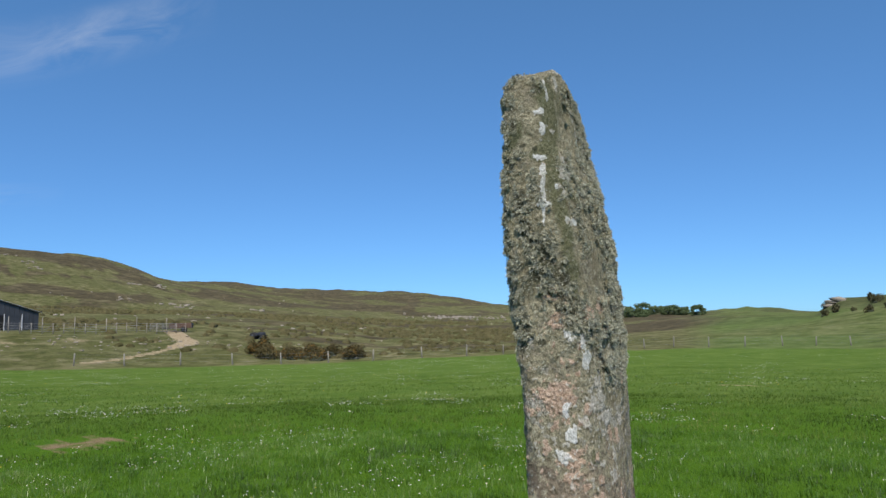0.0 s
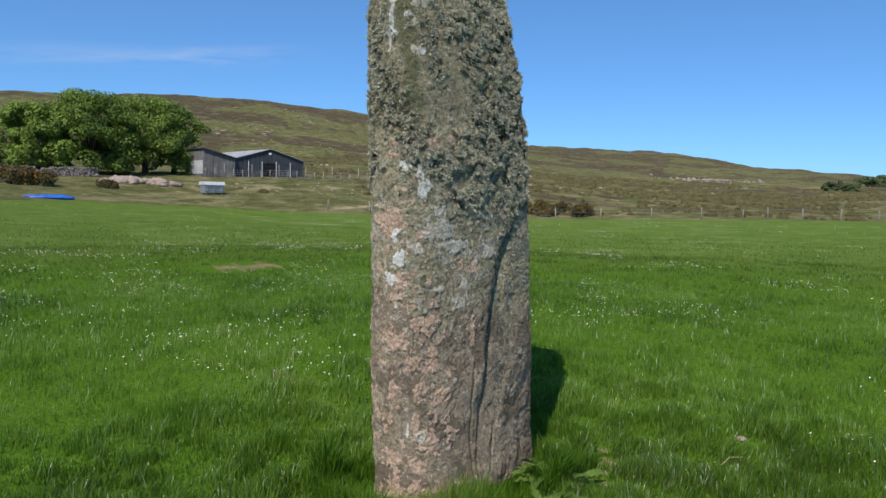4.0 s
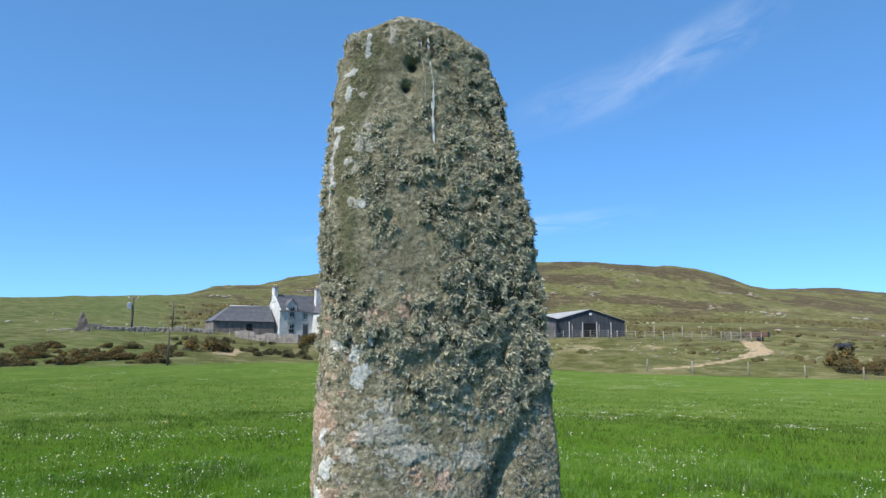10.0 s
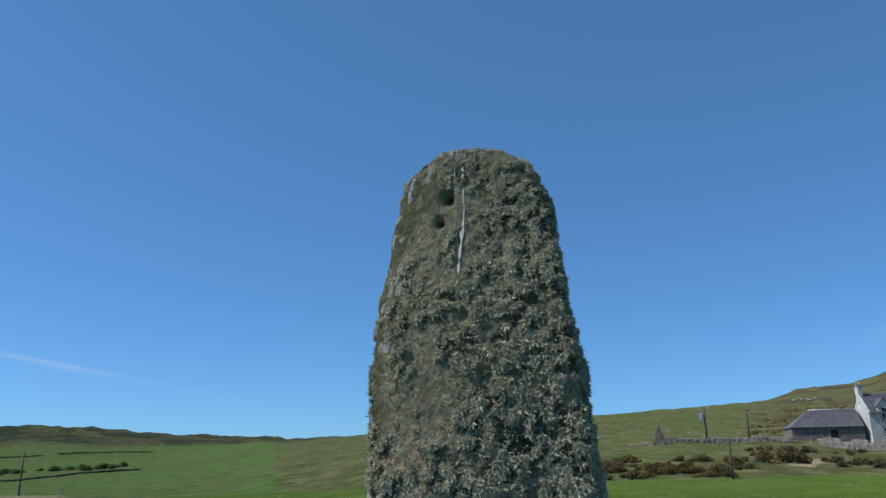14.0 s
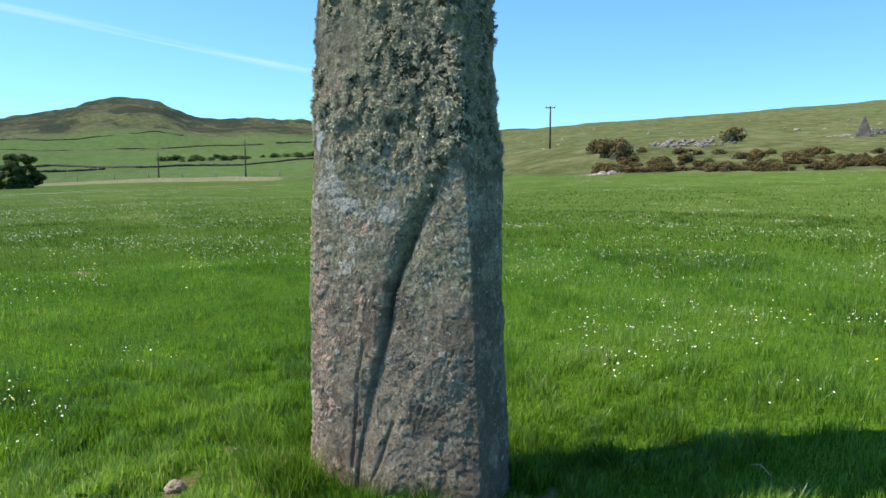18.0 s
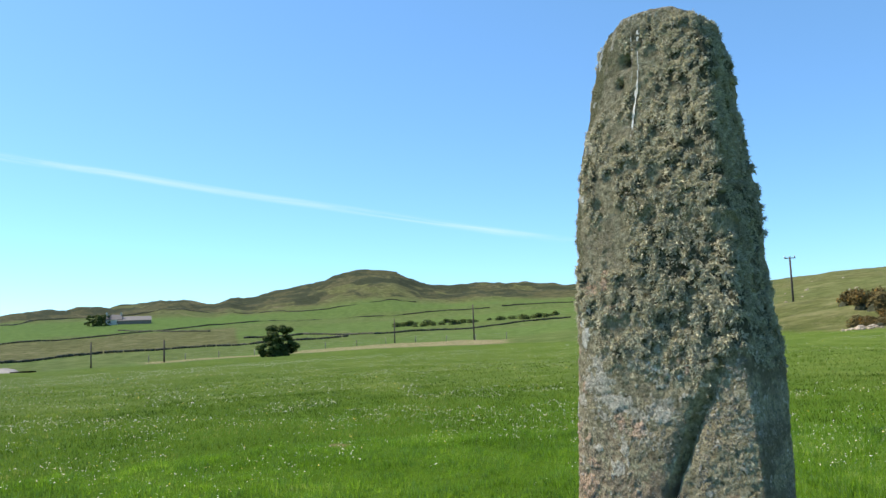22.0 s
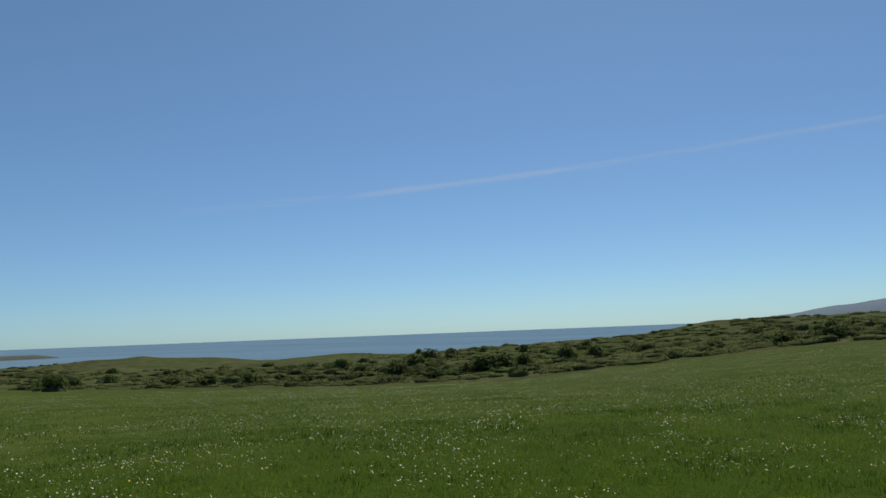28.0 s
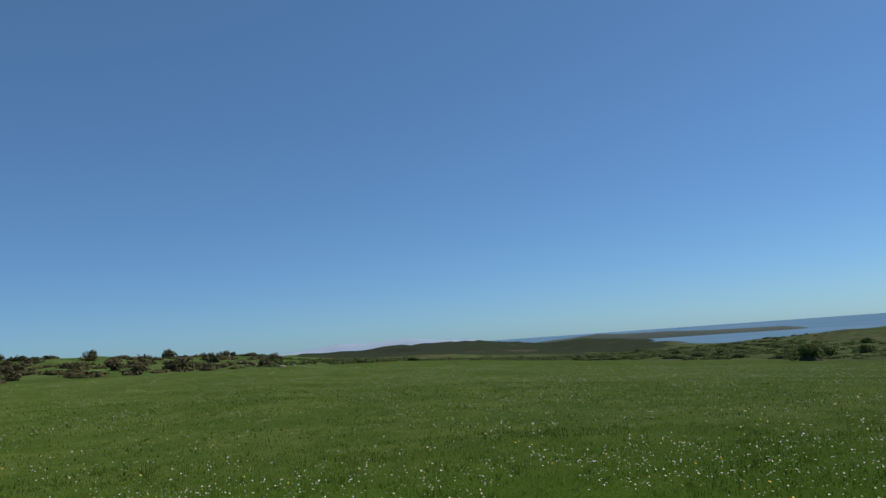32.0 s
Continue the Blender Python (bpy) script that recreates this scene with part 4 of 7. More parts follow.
def lichen_tufts():
    """Rosettes of strap lichen, crowded on the upper half of the stone."""
    rng = np.random.default_rng(4)
    count = 70000
    z = rng.uniform(1.15, 2.97, count)
    t = even_turns(rng.uniform(0, 1, count))
    x, y, u, w = stone_surface(t, z)
    k = shag(x, y, z, u, w)
    lump = ramp(fbm(x, y, z, 0.034, 2, 95), -0.16, 0.26)
    keep = ramp(k, 0.25, 0.80) * (0.06 + 0.94 * lump) + 0.04 * ramp(k, 0.05, 0.3) > rng.uniform(0, 1, count)
    keep &= ~((np.abs(w - 0.006) < 0.022) & (z > 2.35) & (u > 0))
    for pw, pz, pr, _ in PITS:
        keep &= ~((u > 0) & (np.hypot(w - pw, z - pz) < pr * 1.8))
    x, y, z, t, k = x[keep], y[keep], z[keep], t[keep], k[keep]
    nx, ny = stone_normal(t, z)
    d = bumps(x, y, z) + clumps(x, y, z, k)
    tx, ty = -ny, nx
    tufts, straps = len(x), 9
    size = rng.uniform(0.009, 0.021, tufts) * (0.70 + 0.45 * k) * (1 - 0.25 * ramp(z, 2.4, 2.8))
    verts = np.zeros((tufts, straps, 4, 3))
    nrm = np.stack([nx, ny, 0 * nx], 1)
    base = np.stack([x, y, z], 1) + nrm * (d - 0.004)[:, None]
    for j in range(straps):
        a = rng.uniform(0, 2 * np.pi, tufts)
        out = rng.uniform(0.35, 1.5, tufts)
        along, up = np.cos(a), np.sin(a) * 0.9 - 0.15
        L = size * rng.uniform(0.6, 1.15, tufts)
        wd = size * rng.uniform(0.08, 0.17, tufts)
        dirv = np.stack([tx * along + nx * out, ty * along + ny * out, up], 1)
        dirv /= np.linalg.norm(dirv, axis=1)[:, None]
        sidev = np.cross(dirv, nrm + rng.normal(0, 0.5, (tufts, 3)))
        sidev /= np.linalg.norm(sidev, axis=1)[:, None] + 1e-9
        mid = base + dirv * (L * 0.6)[:, None] + nrm * (L * 0.10)[:, None]
        tip = base + dirv * L[:, None] + rng.normal(0, 0.25, (tufts, 3)) * L[:, None] + np.array([0, 0, -0.18]) * L[:, None]
        verts[:, j] = np.stack([base, mid + sidev * wd[:, None], tip, mid - sidev * wd[:, None]], 1)
    first = np.arange(tufts * straps)[:, None] * 4
    me = fast_mesh("lichen", verts.reshape(-1, 3), first + [0, 1, 2, 3], None, leafy("lichen", (0.140, 0.136, 0.082), (0.92, 0.89, 0.69), 0.9, 0.25))
    for w0, z0, z1, wide in ((0.004, 2.30, 3.0, 0.0044), (-0.030, 2.62, 2.97, 0.0014), (0.115, 2.72, 2.80, 0.003)):
        streak(w0, z0, z1, wide)
    tagged(part("lichen", me, STONE, "shaggy grey-green strap lichen"), kind="stuff")


def granules():
    """Coarse crystals and crumbs of crust that make the stone's skin rough."""
    rng = np.random.default_rng(14)
    count = 34000
    z = np.clip(rng.normal(1.10, 0.55, count), 0.02, 2.9)
    t = even_turns(rng.uniform(0, 1, count))
    x, y, u, w = stone_surface(t, z)
    keep = fbm(x, y, z, 0.06, 3, 98) + 0.4 * fbm(x, y, z, 0.3, 2, 99) > rng.uniform(-0.1, 0.4, count)
    keep &= ~((u > 0) & (to_line(w, z, CRACK) < 0.03))
    x, y, z, t = x[keep], y[keep], z[keep], t[keep]
    nx, ny = stone_normal(t, z)
    d = bumps(x, y, z)
    normal = np.stack([nx, ny, 0 * nx], 1)
    side = np.stack([-ny, nx, 0 * nx], 1)
    up = np.array([[0.0, 0.0, 1.0]])
    s = rng.uniform(0.002, 0.0055, len(x))[:, None]
    base = np.stack([x, y, z], 1) + normal * (d - 0.001)[:, None]
    turn = rng.uniform(0, 6.283, len(x))
    ring = [base + s * (side * np.cos(turn + k)[:, None] + up * np.sin(turn + k)[:, None]) * rng.uniform(0.6, 1.3, (len(x), 1)) for k in (0, 1.57, 3.14, 4.71)]
    tip = base + normal * s * rng.uniform(0.5, 1.0, (len(x), 1)) + side * s * rng.uniform(-0.4, 0.4, (len(x), 1)) + up * s * rng.uniform(-0.4, 0.4, (len(x), 1))
    first = np.arange(len(x))[:, None] * 5
    tris = np.concatenate([first + [i, (i + 1) % 4, 4] for i in range(4)])
    m, n, l, b = material("stone_crumb")
    g = n.new("ShaderNodeNewGeometry")
    l.new(stops(n, l, g.outputs["Random Per Island"], (0.0, (0.15, 0.13, 0.10)), (0.45, (0.27, 0.24, 0.19)), (0.8, (0.34, 0.30, 0.24)), (1.0, (0.42, 0.385, 0.32))), b.inputs["Base Color"])
    b.inputs["Roughness"].default_value, b.inputs["Specular IOR Level"].default_value = 0.95, 0.1
    me = fast_mesh("crust", np.stack(ring + [tip], 1).reshape(-1, 3), None, tris, m)
    tagged(part("crust", me, STONE, "rough pale grainy crust"), kind="stuff")


lichen_tufts()
granules()


# ---- the meadow: grass, flowers and weeds round the stone ----
def inside_stone(x, y, grow=0.0):
    dx, dy = x + 0.04, y - 0.13
    u = dx * math.cos(STONE_TURN) + dy * math.sin(STONE_TURN)
    w = -dx * math.sin(STONE_TURN) + dy * math.cos(STONE_TURN)
    return (np.abs(u / (0.225 + grow)) ** 3.3 + np.abs(w / (0.495 + grow)) ** 3.3) < 1


def grass_material(name, through, gloss, *tones, dull=0.32):
    m, n, l, s = material(name)
    g = n.new("ShaderNodeNewGeometry")
    k = maths(n, l, "ADD", maths(n, l, "MULTIPLY", g.outputs["Random Per Island"], 0.50), maths(n, l, "ADD", maths(n, l, "MULTIPLY", stops(n, l, noise_of(n, l, 0.4, 6.0, 0.65), (0.40, (0, 0, 0)), (0.60, (1, 1, 1))), 0.38), maths(n, l, "MULTIPLY", noise_of(n, l, 4.5, 3.0), 0.22)))
    col = stops(n, l, k, *zip((0.20, 0.48, 0.78, 1.0), tones))
    l.new(blend(n, l, dull, col, (0.125, 0.152, 0.040)), s.inputs["Base Color"])
    s.inputs["Roughness"].default_value = 0.36
    s.inputs["Diffuse Roughness"].default_value = 0.5
    s.inputs["Specular IOR Level"].default_value = gloss
    t = n.new("ShaderNodeBsdfTranslucent")
    l.new(col, t.inputs["Color"])
    mixer = n.new("ShaderNodeMixShader")
    mixer.inputs["Fac"].default_value = through
    l.new(s.outputs["BSDF"], mixer.inputs[1])
    l.new(t.outputs["BSDF"], mixer.inputs[2])
    l.new(mixer.outputs["Shader"], n["Material Output"].inputs["Surface"])
    return m


GRASS = grass_material("grass_blade", 0.46, 0.55, (0.034, 0.088, 0.006), (0.120, 0.268, 0.014), (0.225, 0.405, 0.034), (0.42, 0.46, 0.15))
COLLAR_GRASS = grass_material("collar_grass_blade", 0.46, 0.12, (0.024, 0.070, 0.005), (0.074, 0.180, 0.010), (0.145, 0.290, 0.020), (0.32, 0.36, 0.10), dull=0.12)
FIELD_GRASS = grass_material("field_grass_blade", 0.38, 0.07, (0.026, 0.064, 0.007), (0.088, 0.170, 0.018), (0.190, 0.300, 0.040), (0.36, 0.36, 0.12))


def blades(name, label, r0, r1, count, tall, wide, seed, fine, cx=0.0, cy=0.0, mat=GRASS, foot=False):
    rng = np.random.default_rng(seed)
    r = np.sqrt(rng.uniform(r0 * r0, r1 * r1, count))
    a = rng.uniform(0, 2 * np.pi, count)
    x, y = cx - r * np.sin(a), cy + r * np.cos(a)
    clump = fbm(x, y, 0, 0.17, 3, 101)
    wave = fbm(x, y, 0, 2.2, 2, 103)
    thin = np.clip(1 - 1.15 * spots(x, y), 0.06, 1) * (1 - ramp(r, r1 * 0.5, r1) * (cx > 0.5))
    keep = (rng.uniform(0, 1, count) < thin * (0.85 + 0.7 * clump)) & ~inside_stone(x, y, -0.01)
    x, y, r, clump, wave = x[keep], y[keep], r[keep], clump[keep], wave[keep]
    n = len(x)
    z = ground_z(x, y)
    ring = inside_stone(x, y, 0.30) & (y - 0.35 * x < 0.30)
    if foot:
        x, y, z, r, clump, wave = (v[ring] for v in (x, y, z, r, clump, wave))
        n, ring = len(x), ring[ring]
    # low right at the stone, a thick tuft a hand's width out from it
    hem = np.where(inside_stone(x, y, 0.035), 0.40, np.where(inside_stone(x, y, 0.09), 0.75, np.where(ring & foot, 1.7, 1.0)))
    h = tall * rng.uniform(0.55, 1.25, n) * np.clip(1 + 1.25 * clump + 0.25 * wave, 0.60, 1.9) * hem * (1 - 0.5 * ramp(r, r1 * 0.7, r1) * (r1 > 30))
    h = np.where(spots(x, y) > 0.3, h * 0.55, h)
    w = wide * rng.uniform(0.7, 1.3, n)
    turn = rng.uniform(0, 2 * np.pi, n)
    lean = h * rng.uniform(0.10, 0.62, n)
    comb = 5.0 * fbm(x, y, 0, 0.32, 2, 105) + 2.0 * fbm(x, y, 0, 1.7, 2, 107)
    la = np.where(rng.uniform(0, 1, n) < 0.45, comb + rng.normal(0, 0.6, n), rng.uniform(0, 6.283, n))
    turn = la - np.pi / 2 + rng.normal(0, 0.5, n)
    lx, ly = np.cos(la) * lean, np.sin(la) * lean
    sx, sy = np.cos(turn) * w / 2, np.sin(turn) * w / 2
    base = np.stack([x, y, z - 0.008], 1)
    side = np.stack([sx, sy, 0 * sx], 1)
    tip = base + np.stack([lx, ly, h], 1)
    first = np.arange(n)[:, None]
    if fine:
        mid = base + np.stack([lx * 0.32, ly * 0.32, h * 0.62], 1)
        verts = np.stack([base - side, base + side, mid + side * 0.8, mid - side * 0.8, tip], 1).reshape(-1, 3)
        me = fast_mesh(name, verts, first * 5 + [0, 1, 2, 3], first * 5 + [3, 2, 4], mat)
    else:
        verts = np.stack([base - side, base + side, tip], 1).reshape(-1, 3)
        me = fast_mesh(name, verts, None, first * 3 + [0, 1, 2], mat)
    return tagged(new(name, me), label, "grass", kind="stuff")


blades("grass", "lush short green meadow grass round the stone", 0.05, 3.6, 460000, 0.066, 0.0050, 1, True, 0.8, -0.7)
blades("grass", "tuft of longer darker grass round the foot of the stone", 0.05, 1.05, 95000, 0.078, 0.0048, 8, True, 0.05, 0.0, COLLAR_GRASS, True)
blades("grass", "short green meadow grass with darker tufts", 0.3, 8.0, 440000, 0.058, 0.0068, 4, False)
blades("grass", "green meadow grass with daisies in it", 8.0, 17, 330000, 0.054, 0.0115, 2, False, mat=FIELD_GRASS)
blades("grass", "green meadow grass farther out in the field", 17, 36, 240000, 0.045, 0.021, 3, False, mat=FIELD_GRASS)


def flower_materials():
    petal = plain("daisy_petal", (0.56, 0.55, 0.49), (0.84, 0.83, 0.78), 20, 0.6, bump=0.1)
    eye = plain("flower_yellow", (0.75, 0.50, 0.03), (0.85, 0.62, 0.06), 20, 0.6, bump=0.1)
    return petal, eye


PETAL, YELLOW = flower_materials()


def flowers(name, label, r0, r1, count, size, seed, petal, centre, threshold, extra=(), simple=False):
    """Small open flower heads on the grass, in drifts."""
    rng = np.random.default_rng(seed)
    r = np.sqrt(rng.uniform(r0 * r0, r1 * r1, count))
    a = rng.uniform(0, 2 * np.pi, count)
    x, y = -r * np.sin(a), r * np.cos(a)
    drift = 1.9 * fbm(x, y, 0, 1.25, 3, 111) + 0.5 * fbm(x, y, 0, 11, 2, 113)
    bearing = (np.degrees(a) + 60) % 360
    drift = drift - 0.34 * (1 - ramp(bearing, 150, 165)) * ramp(r, 6, 16) + 0.23 * ramp(bearing, 160, 185) - 0.10 * ramp(r, 25, 50)
    seaward = np.degrees(a)
    drift = drift + 0.22 * ramp(seaward, 105, 125) * (1 - ramp(seaward, 268, 285)) * ramp(r, 3.5, 6)
    keep = (drift > threshold + 0.03 + rng.uniform(-0.11, 0.11, count)) & (np.hypot(x, y) > 1.5) & ~((x > 0.2) & (np.hypot(x, y) < 3.0))
    x, y = x[keep], y[keep]
    for cx, cy, spread, k in extra:
        x = np.concatenate([x, rng.normal(cx, spread, k)])
        y = np.concatenate([y, rng.normal(cy, spread, k)])
    n = len(x)
    z = ground_z(x, y) + rng.uniform(0.08, 0.125, n)
    s = size * rng.uniform(0.7, 1.25, n) * (1 + 0.5 * ramp(np.hypot(x, y), 5, 14))
    tilt = np.stack([rng.normal(0, 0.35, n), rng.normal(0, 0.35, n) - 0.12, np.ones(n)], 1)
    tilt /= np.linalg.norm(tilt, axis=1)[:, None]
    e1 = np.cross(tilt, np.stack([np.cos(k := rng.uniform(0, 6.28, n)), np.sin(k), 0 * k], 1))
    e1 /= np.linalg.norm(e1, axis=1)[:, None]
    e2 = np.cross(tilt, e1)
    mid = np.stack([x, y, z], 1)
    rim = [mid + (np.cos(t) * e1 + np.sin(t) * e2) * (s * (0.5 if i % 2 else 0.40))[:, None] + tilt * (s * 0.10)[:, None] for i, t in enumerate(np.arange(8) * np.pi / 4)]
    eye_rim = [mid + (np.cos(t) * e1 + np.sin(t) * e2) * (s * 0.17)[:, None] + tilt * (s * 0.15)[:, None] for t in np.arange(4) * np.pi / 2]
    if simple:
        me = fast_mesh(name, np.stack(rim[::2], 1).reshape(-1, 3), np.arange(n)[:, None] * 4 + [0, 1, 2, 3], None, petal)
        return tagged(new(name, me), label, "flower", kind="stuff")
    verts = np.stack([mid] + rim + eye_rim, 1)
    first = np.arange(n)[:, None] * 13
    tris = np.concatenate([first + [0, 1 + i, 1 + (i + 1) % 8] for i in range(8)])
    quads = first + [9, 10, 11, 12]
    me = fast_mesh(name, verts.reshape(-1, 3), quads, tris, centre)
    me.materials.append(petal)
    idx = np.ones(len(me.polygons), np.int32)
    idx[: len(quads)] = 0
    me.polygons.foreach_set("material_index", idx)
    return tagged(new(name, me), label, "flower", kind="stuff")


DRIFTS = ((1.8, -0.06, 0.035, 5), (-4.2, 2.8, 0.25, 26), (-4.5, 2.1, 0.35, 40), (2.05, 1.22, 0.10, 10), (-3.2, 1.85, 0.2, 16), (-3.6, 4.4, 0.3, 14), (3.2, -13, 0.8, 60), (3.5, 3.0, 0.3, 14))
flowers("daisies", "small white daisies scattered through the meadow grass", 1.5, 14, 46000, 0.0135, 5, PETAL, YELLOW, 0.24, DRIFTS)
flowers("daisies", "drifts of white daisies farther out in the field", 14, 62, 210000, 0.0205, 6, PETAL, YELLOW, 0.17, simple=True)
flowers("buttercups", "few yellow buttercups in the meadow grass", 2, 40, 7500, 0.017, 7, YELLOW, YELLOW, 0.2)

DOCK = leafy("dock_leaf", (0.070, 0.140, 0.020), (0.190, 0.285, 0.065), 0.45, 0.35)
STRAW = plain("dry_straw", (0.20, 0.14, 0.065), (0.32, 0.245, 0.13), 30, 0.8)
PALE_ROCK = plain("pale_rock", (0.20, 0.165, 0.12), (0.40, 0.345, 0.27), 6, 0.9, bump=0.6, depth=0.02, fine=60)

PINK_ROCK = plain("pinkish_rock", (0.20, 0.145, 0.11), (0.44, 0.345, 0.275), 3, 0.9, bump=0.6, depth=0.03, fine=30)
EARTHY_STONE = plain("earthy_stone", (0.17, 0.125, 0.085), (0.34, 0.275, 0.195), 8, 0.95, bump=0.6, depth=0.01, fine=80)


def leaf_mesh(length, width, droop, seed):
    """A broad leaf with a folded midrib and a wavy edge."""
    rng = random.Random(seed)
    verts, faces, steps = [], [], 11
    for i in range(steps + 1):
        t = i / steps
        half = rng.uniform(0.84, 1.1) * width / 2 * math.sin(math.pi * min(1, t * 0.92 + 0.05)) ** 0.7 * (1 - 0.25 * t)
        y, z = length * t, length * (0.75 * t - droop * t * t)
        for k in (-1, 0, 1):
            verts.append((k * half, y, z + abs(k) * (0.12 * half + rng.uniform(-0.16, 0.20) * width)))
    for i in range(steps):
        for k in range(2):
            a = i * 3 + k
            faces.append((a, a + 1, a + 4, a + 3))
    return mesh_of("leaf", verts, faces, DOCK, True)


LEAVES = [leaf_mesh(0.16 + 0.03 * k, 0.055 + 0.008 * k, 0.55 + 0.12 * k, k) for k in range(4)]


def dock_plant(x, y, leaves, scale, seed):
    rng = random.Random(seed)
    root = tagged(new("dock_plant"), "broad-leaved green dock weed growing in the grass", "weed", "weeds by the stone")
    root.location = (x, y, float(ground_z(x, y)))
    for i in range(leaves):
        leaf = part("leaf", LEAVES[rng.randrange(4)], root)
        s = scale * rng.uniform(0.5, 1.25)
        leaf.matrix_local = pose(rng.uniform(-0.02, 0.02), rng.uniform(-0.02, 0.02), 0.04, rng.uniform(-40, 30), rng.uniform(-50, 50), 360 * i / leaves + rng.uniform(-50, 50)) @ Matrix.Scale(s, 4)
    return root


for i, (x, y, k, s) in enumerate([(0.50, 0.06, 8, 0.80), (0.54, 0.14, 9, 0.85), (0.44, 0.20, 9, 0.80), (0.31, 0.23, 7, 0.65), (0.34, 0.32, 7, 0.65), (0.58, 0.25, 7, 0.60), (0.40, 0.06, 7, 0.60), (0.46, -0.10, 6, 0.60), (0.51, -0.02, 7, 0.65), (0.44, -1.21, 9, 0.46), (0.33, -1.22, 7, 0.50), (0.57, -1.22, 8, 0.48), (0.61, -1.16, 8, 0.45), (0.50, -1.20, 7, 0.42), (0.42, -1.14, 6, 0.42)]):
    dock_plant(x, y, k, s, i)


def tube(points, radii, sides=6, mat=None, name="tube", closed=True):
    """A tapered round bar through points."""
    verts, faces = [], []
    pts = [Vector(p) for p in points]
    for i, p in enumerate(pts):
        d = (pts[min(i + 1, len(pts) - 1)] - pts[max(i - 1, 0)]).normalized()
        a = d.orthogonal().normalized()
        b = d.cross(a)
        for k in range(sides):
            t = 2 * math.pi * k / sides
            verts.append(p + (a * math.cos(t) + b * math.sin(t)) * radii[i])
    for i in range(len(pts) - 1):
        for k in range(sides):
            a, b = i * sides + k, i * sides + (k + 1) % sides
            faces.append((a, b, b + sides, a + sides))
    if closed:
        faces.append(tuple(range(sides))[::-1])
        faces.append(tuple(range((len(pts) - 1) * sides, len(pts) * sides)))
    return mesh_of(name, verts, faces, mat, True)


for x, y, ang, ln in ((1.30, 0.69, 52, 0.24), (1.60, -0.45, 40, 0.15), (1.87, -0.58, 30, 0.26), (0.74, -1.17, 70, 0.14), (1.91, -0.02, 150, 0.16), (0.02, 1.6, 20, 0.16), (-1.65, 0.92, 110, 0.2)):
    z = float(ground_z(x, y)) + 0.075
    c, s = math.cos(radians(ang)), math.sin(radians(ang))
    me = tube([(0, 0, 0), (0.4 * ln * c - 0.02 * s, 0.4 * ln * s, 0.025), (0.8 * ln * c, 0.8 * ln * s, 0.01), (ln * c, ln * s, -0.03)], [0.003, 0.0035, 0.003, 0.0015], 5, STRAW, "dry_stalk")
    tagged(new("dry_stalk", me), "bent pale dry plant stalk lying on the grass", "stalk", "dry stalks").location = (x, y, z)


def rock_mesh(name, seed, sx, sy, sz, mat, rough=0.25, cuts=3):
    bm = bmesh.new()
    bmesh.ops.create_icosphere(bm, subdivisions=cuts, radius=1.0)
    for v in bm.verts:
        n1 = noise.fractal(v.co * 1.3 + Vector((seed * 3.1, seed, 0)), 1.0, 2.0, 4)
        v.co *= 1 + rough * n1
        v.co = Vector((v.co.x * sx, v.co.y * sy, v.co.z * sz))
    me = bpy.data.meshes.new(name)
    bm.to_mesh(me)
    bm.free()
    me.materials.append(mat)
    return me


for i, (x, y, s) in enumerate(((0.20, -0.89, 0.05), (0.38, -0.43, 0.034), (0.69, 0.49, 0.03), (-0.26, -0.80, 0.028), (1.43, 1.24, 0.035), (1.38, 1.15, 0.022))):
    ob = tagged(new("pebble", rock_mesh("pebble", i, s, s * 0.8, s * 0.55, EARTHY_STONE)), "pale rounded stone half sunk in the turf", "stone", "stones at the foot")
    ob.location = (x, y, float(ground_z(x, y)) + s * 0.25)


# ---- buildings of the farm ----
WHITE_WALL = plain("whitewashed_render", (0.36, 0.37, 0.36), (0.70, 0.69, 0.65), 0.55, 0.9, bump=0.3, fine=5)
SLATE = plain("slate", (0.060, 0.062, 0.070), (0.125, 0.125, 0.135), 1.5, 0.6, bump=0.4, fine=12, per_object=0.3)
MARGIN = plain("painted_margin", (0.16, 0.17, 0.19), (0.24, 0.25, 0.27), 4, 0.7)
POT = plain("clay_pot", (0.55, 0.36, 0.20), (0.68, 0.50, 0.32), 4, 0.8)
GLASS = plain("dark_window_glass", (0.010, 0.012, 0.015), (0.03, 0.035, 0.04), 0.5, 0.08, bump=0.0)
FRAME = plain("white_window_frame", (0.70, 0.70, 0.68), (0.80, 0.80, 0.78), 5, 0.5)
RUBBLE = plain("rubble_wall", (0.10, 0.085, 0.075), (0.26, 0.22, 0.19), 1.6, 0.95, bump=0.8, depth=0.05, fine=8, per_object=0.4)
BOARD = plain("weathered_boards", (0.10, 0.095, 0.090), (0.21, 0.20, 0.19), 1.2, 0.9, fine=14, per_object=0.4)
SHEET = plain("grey_roof_sheet", (0.30, 0.30, 0.30), (0.44, 0.43, 0.42), 0.7, 0.55, fine=10, per_object=0.25)
DARK_SHEET = plain("dark_cladding", (0.030, 0.033, 0.038), (0.065, 0.068, 0.074), 0.8, 0.6, fine=12, per_object=0.3)
PANEL = plain("pale_panel", (0.42, 0.42, 0.42), (0.60, 0.60, 0.60), 2, 0.6)
# Near-black skin standing in for the shade inside doorways.
BLACK = plain("opening_shade", (0.006, 0.006, 0.007), (0.012, 0.012, 0.012), 2, 0.95)
TIMBER = plain("grey_timber", (0.17, 0.15, 0.125), (0.36, 0.33, 0.28), 3, 0.9, fine=30, per_object=0.35)
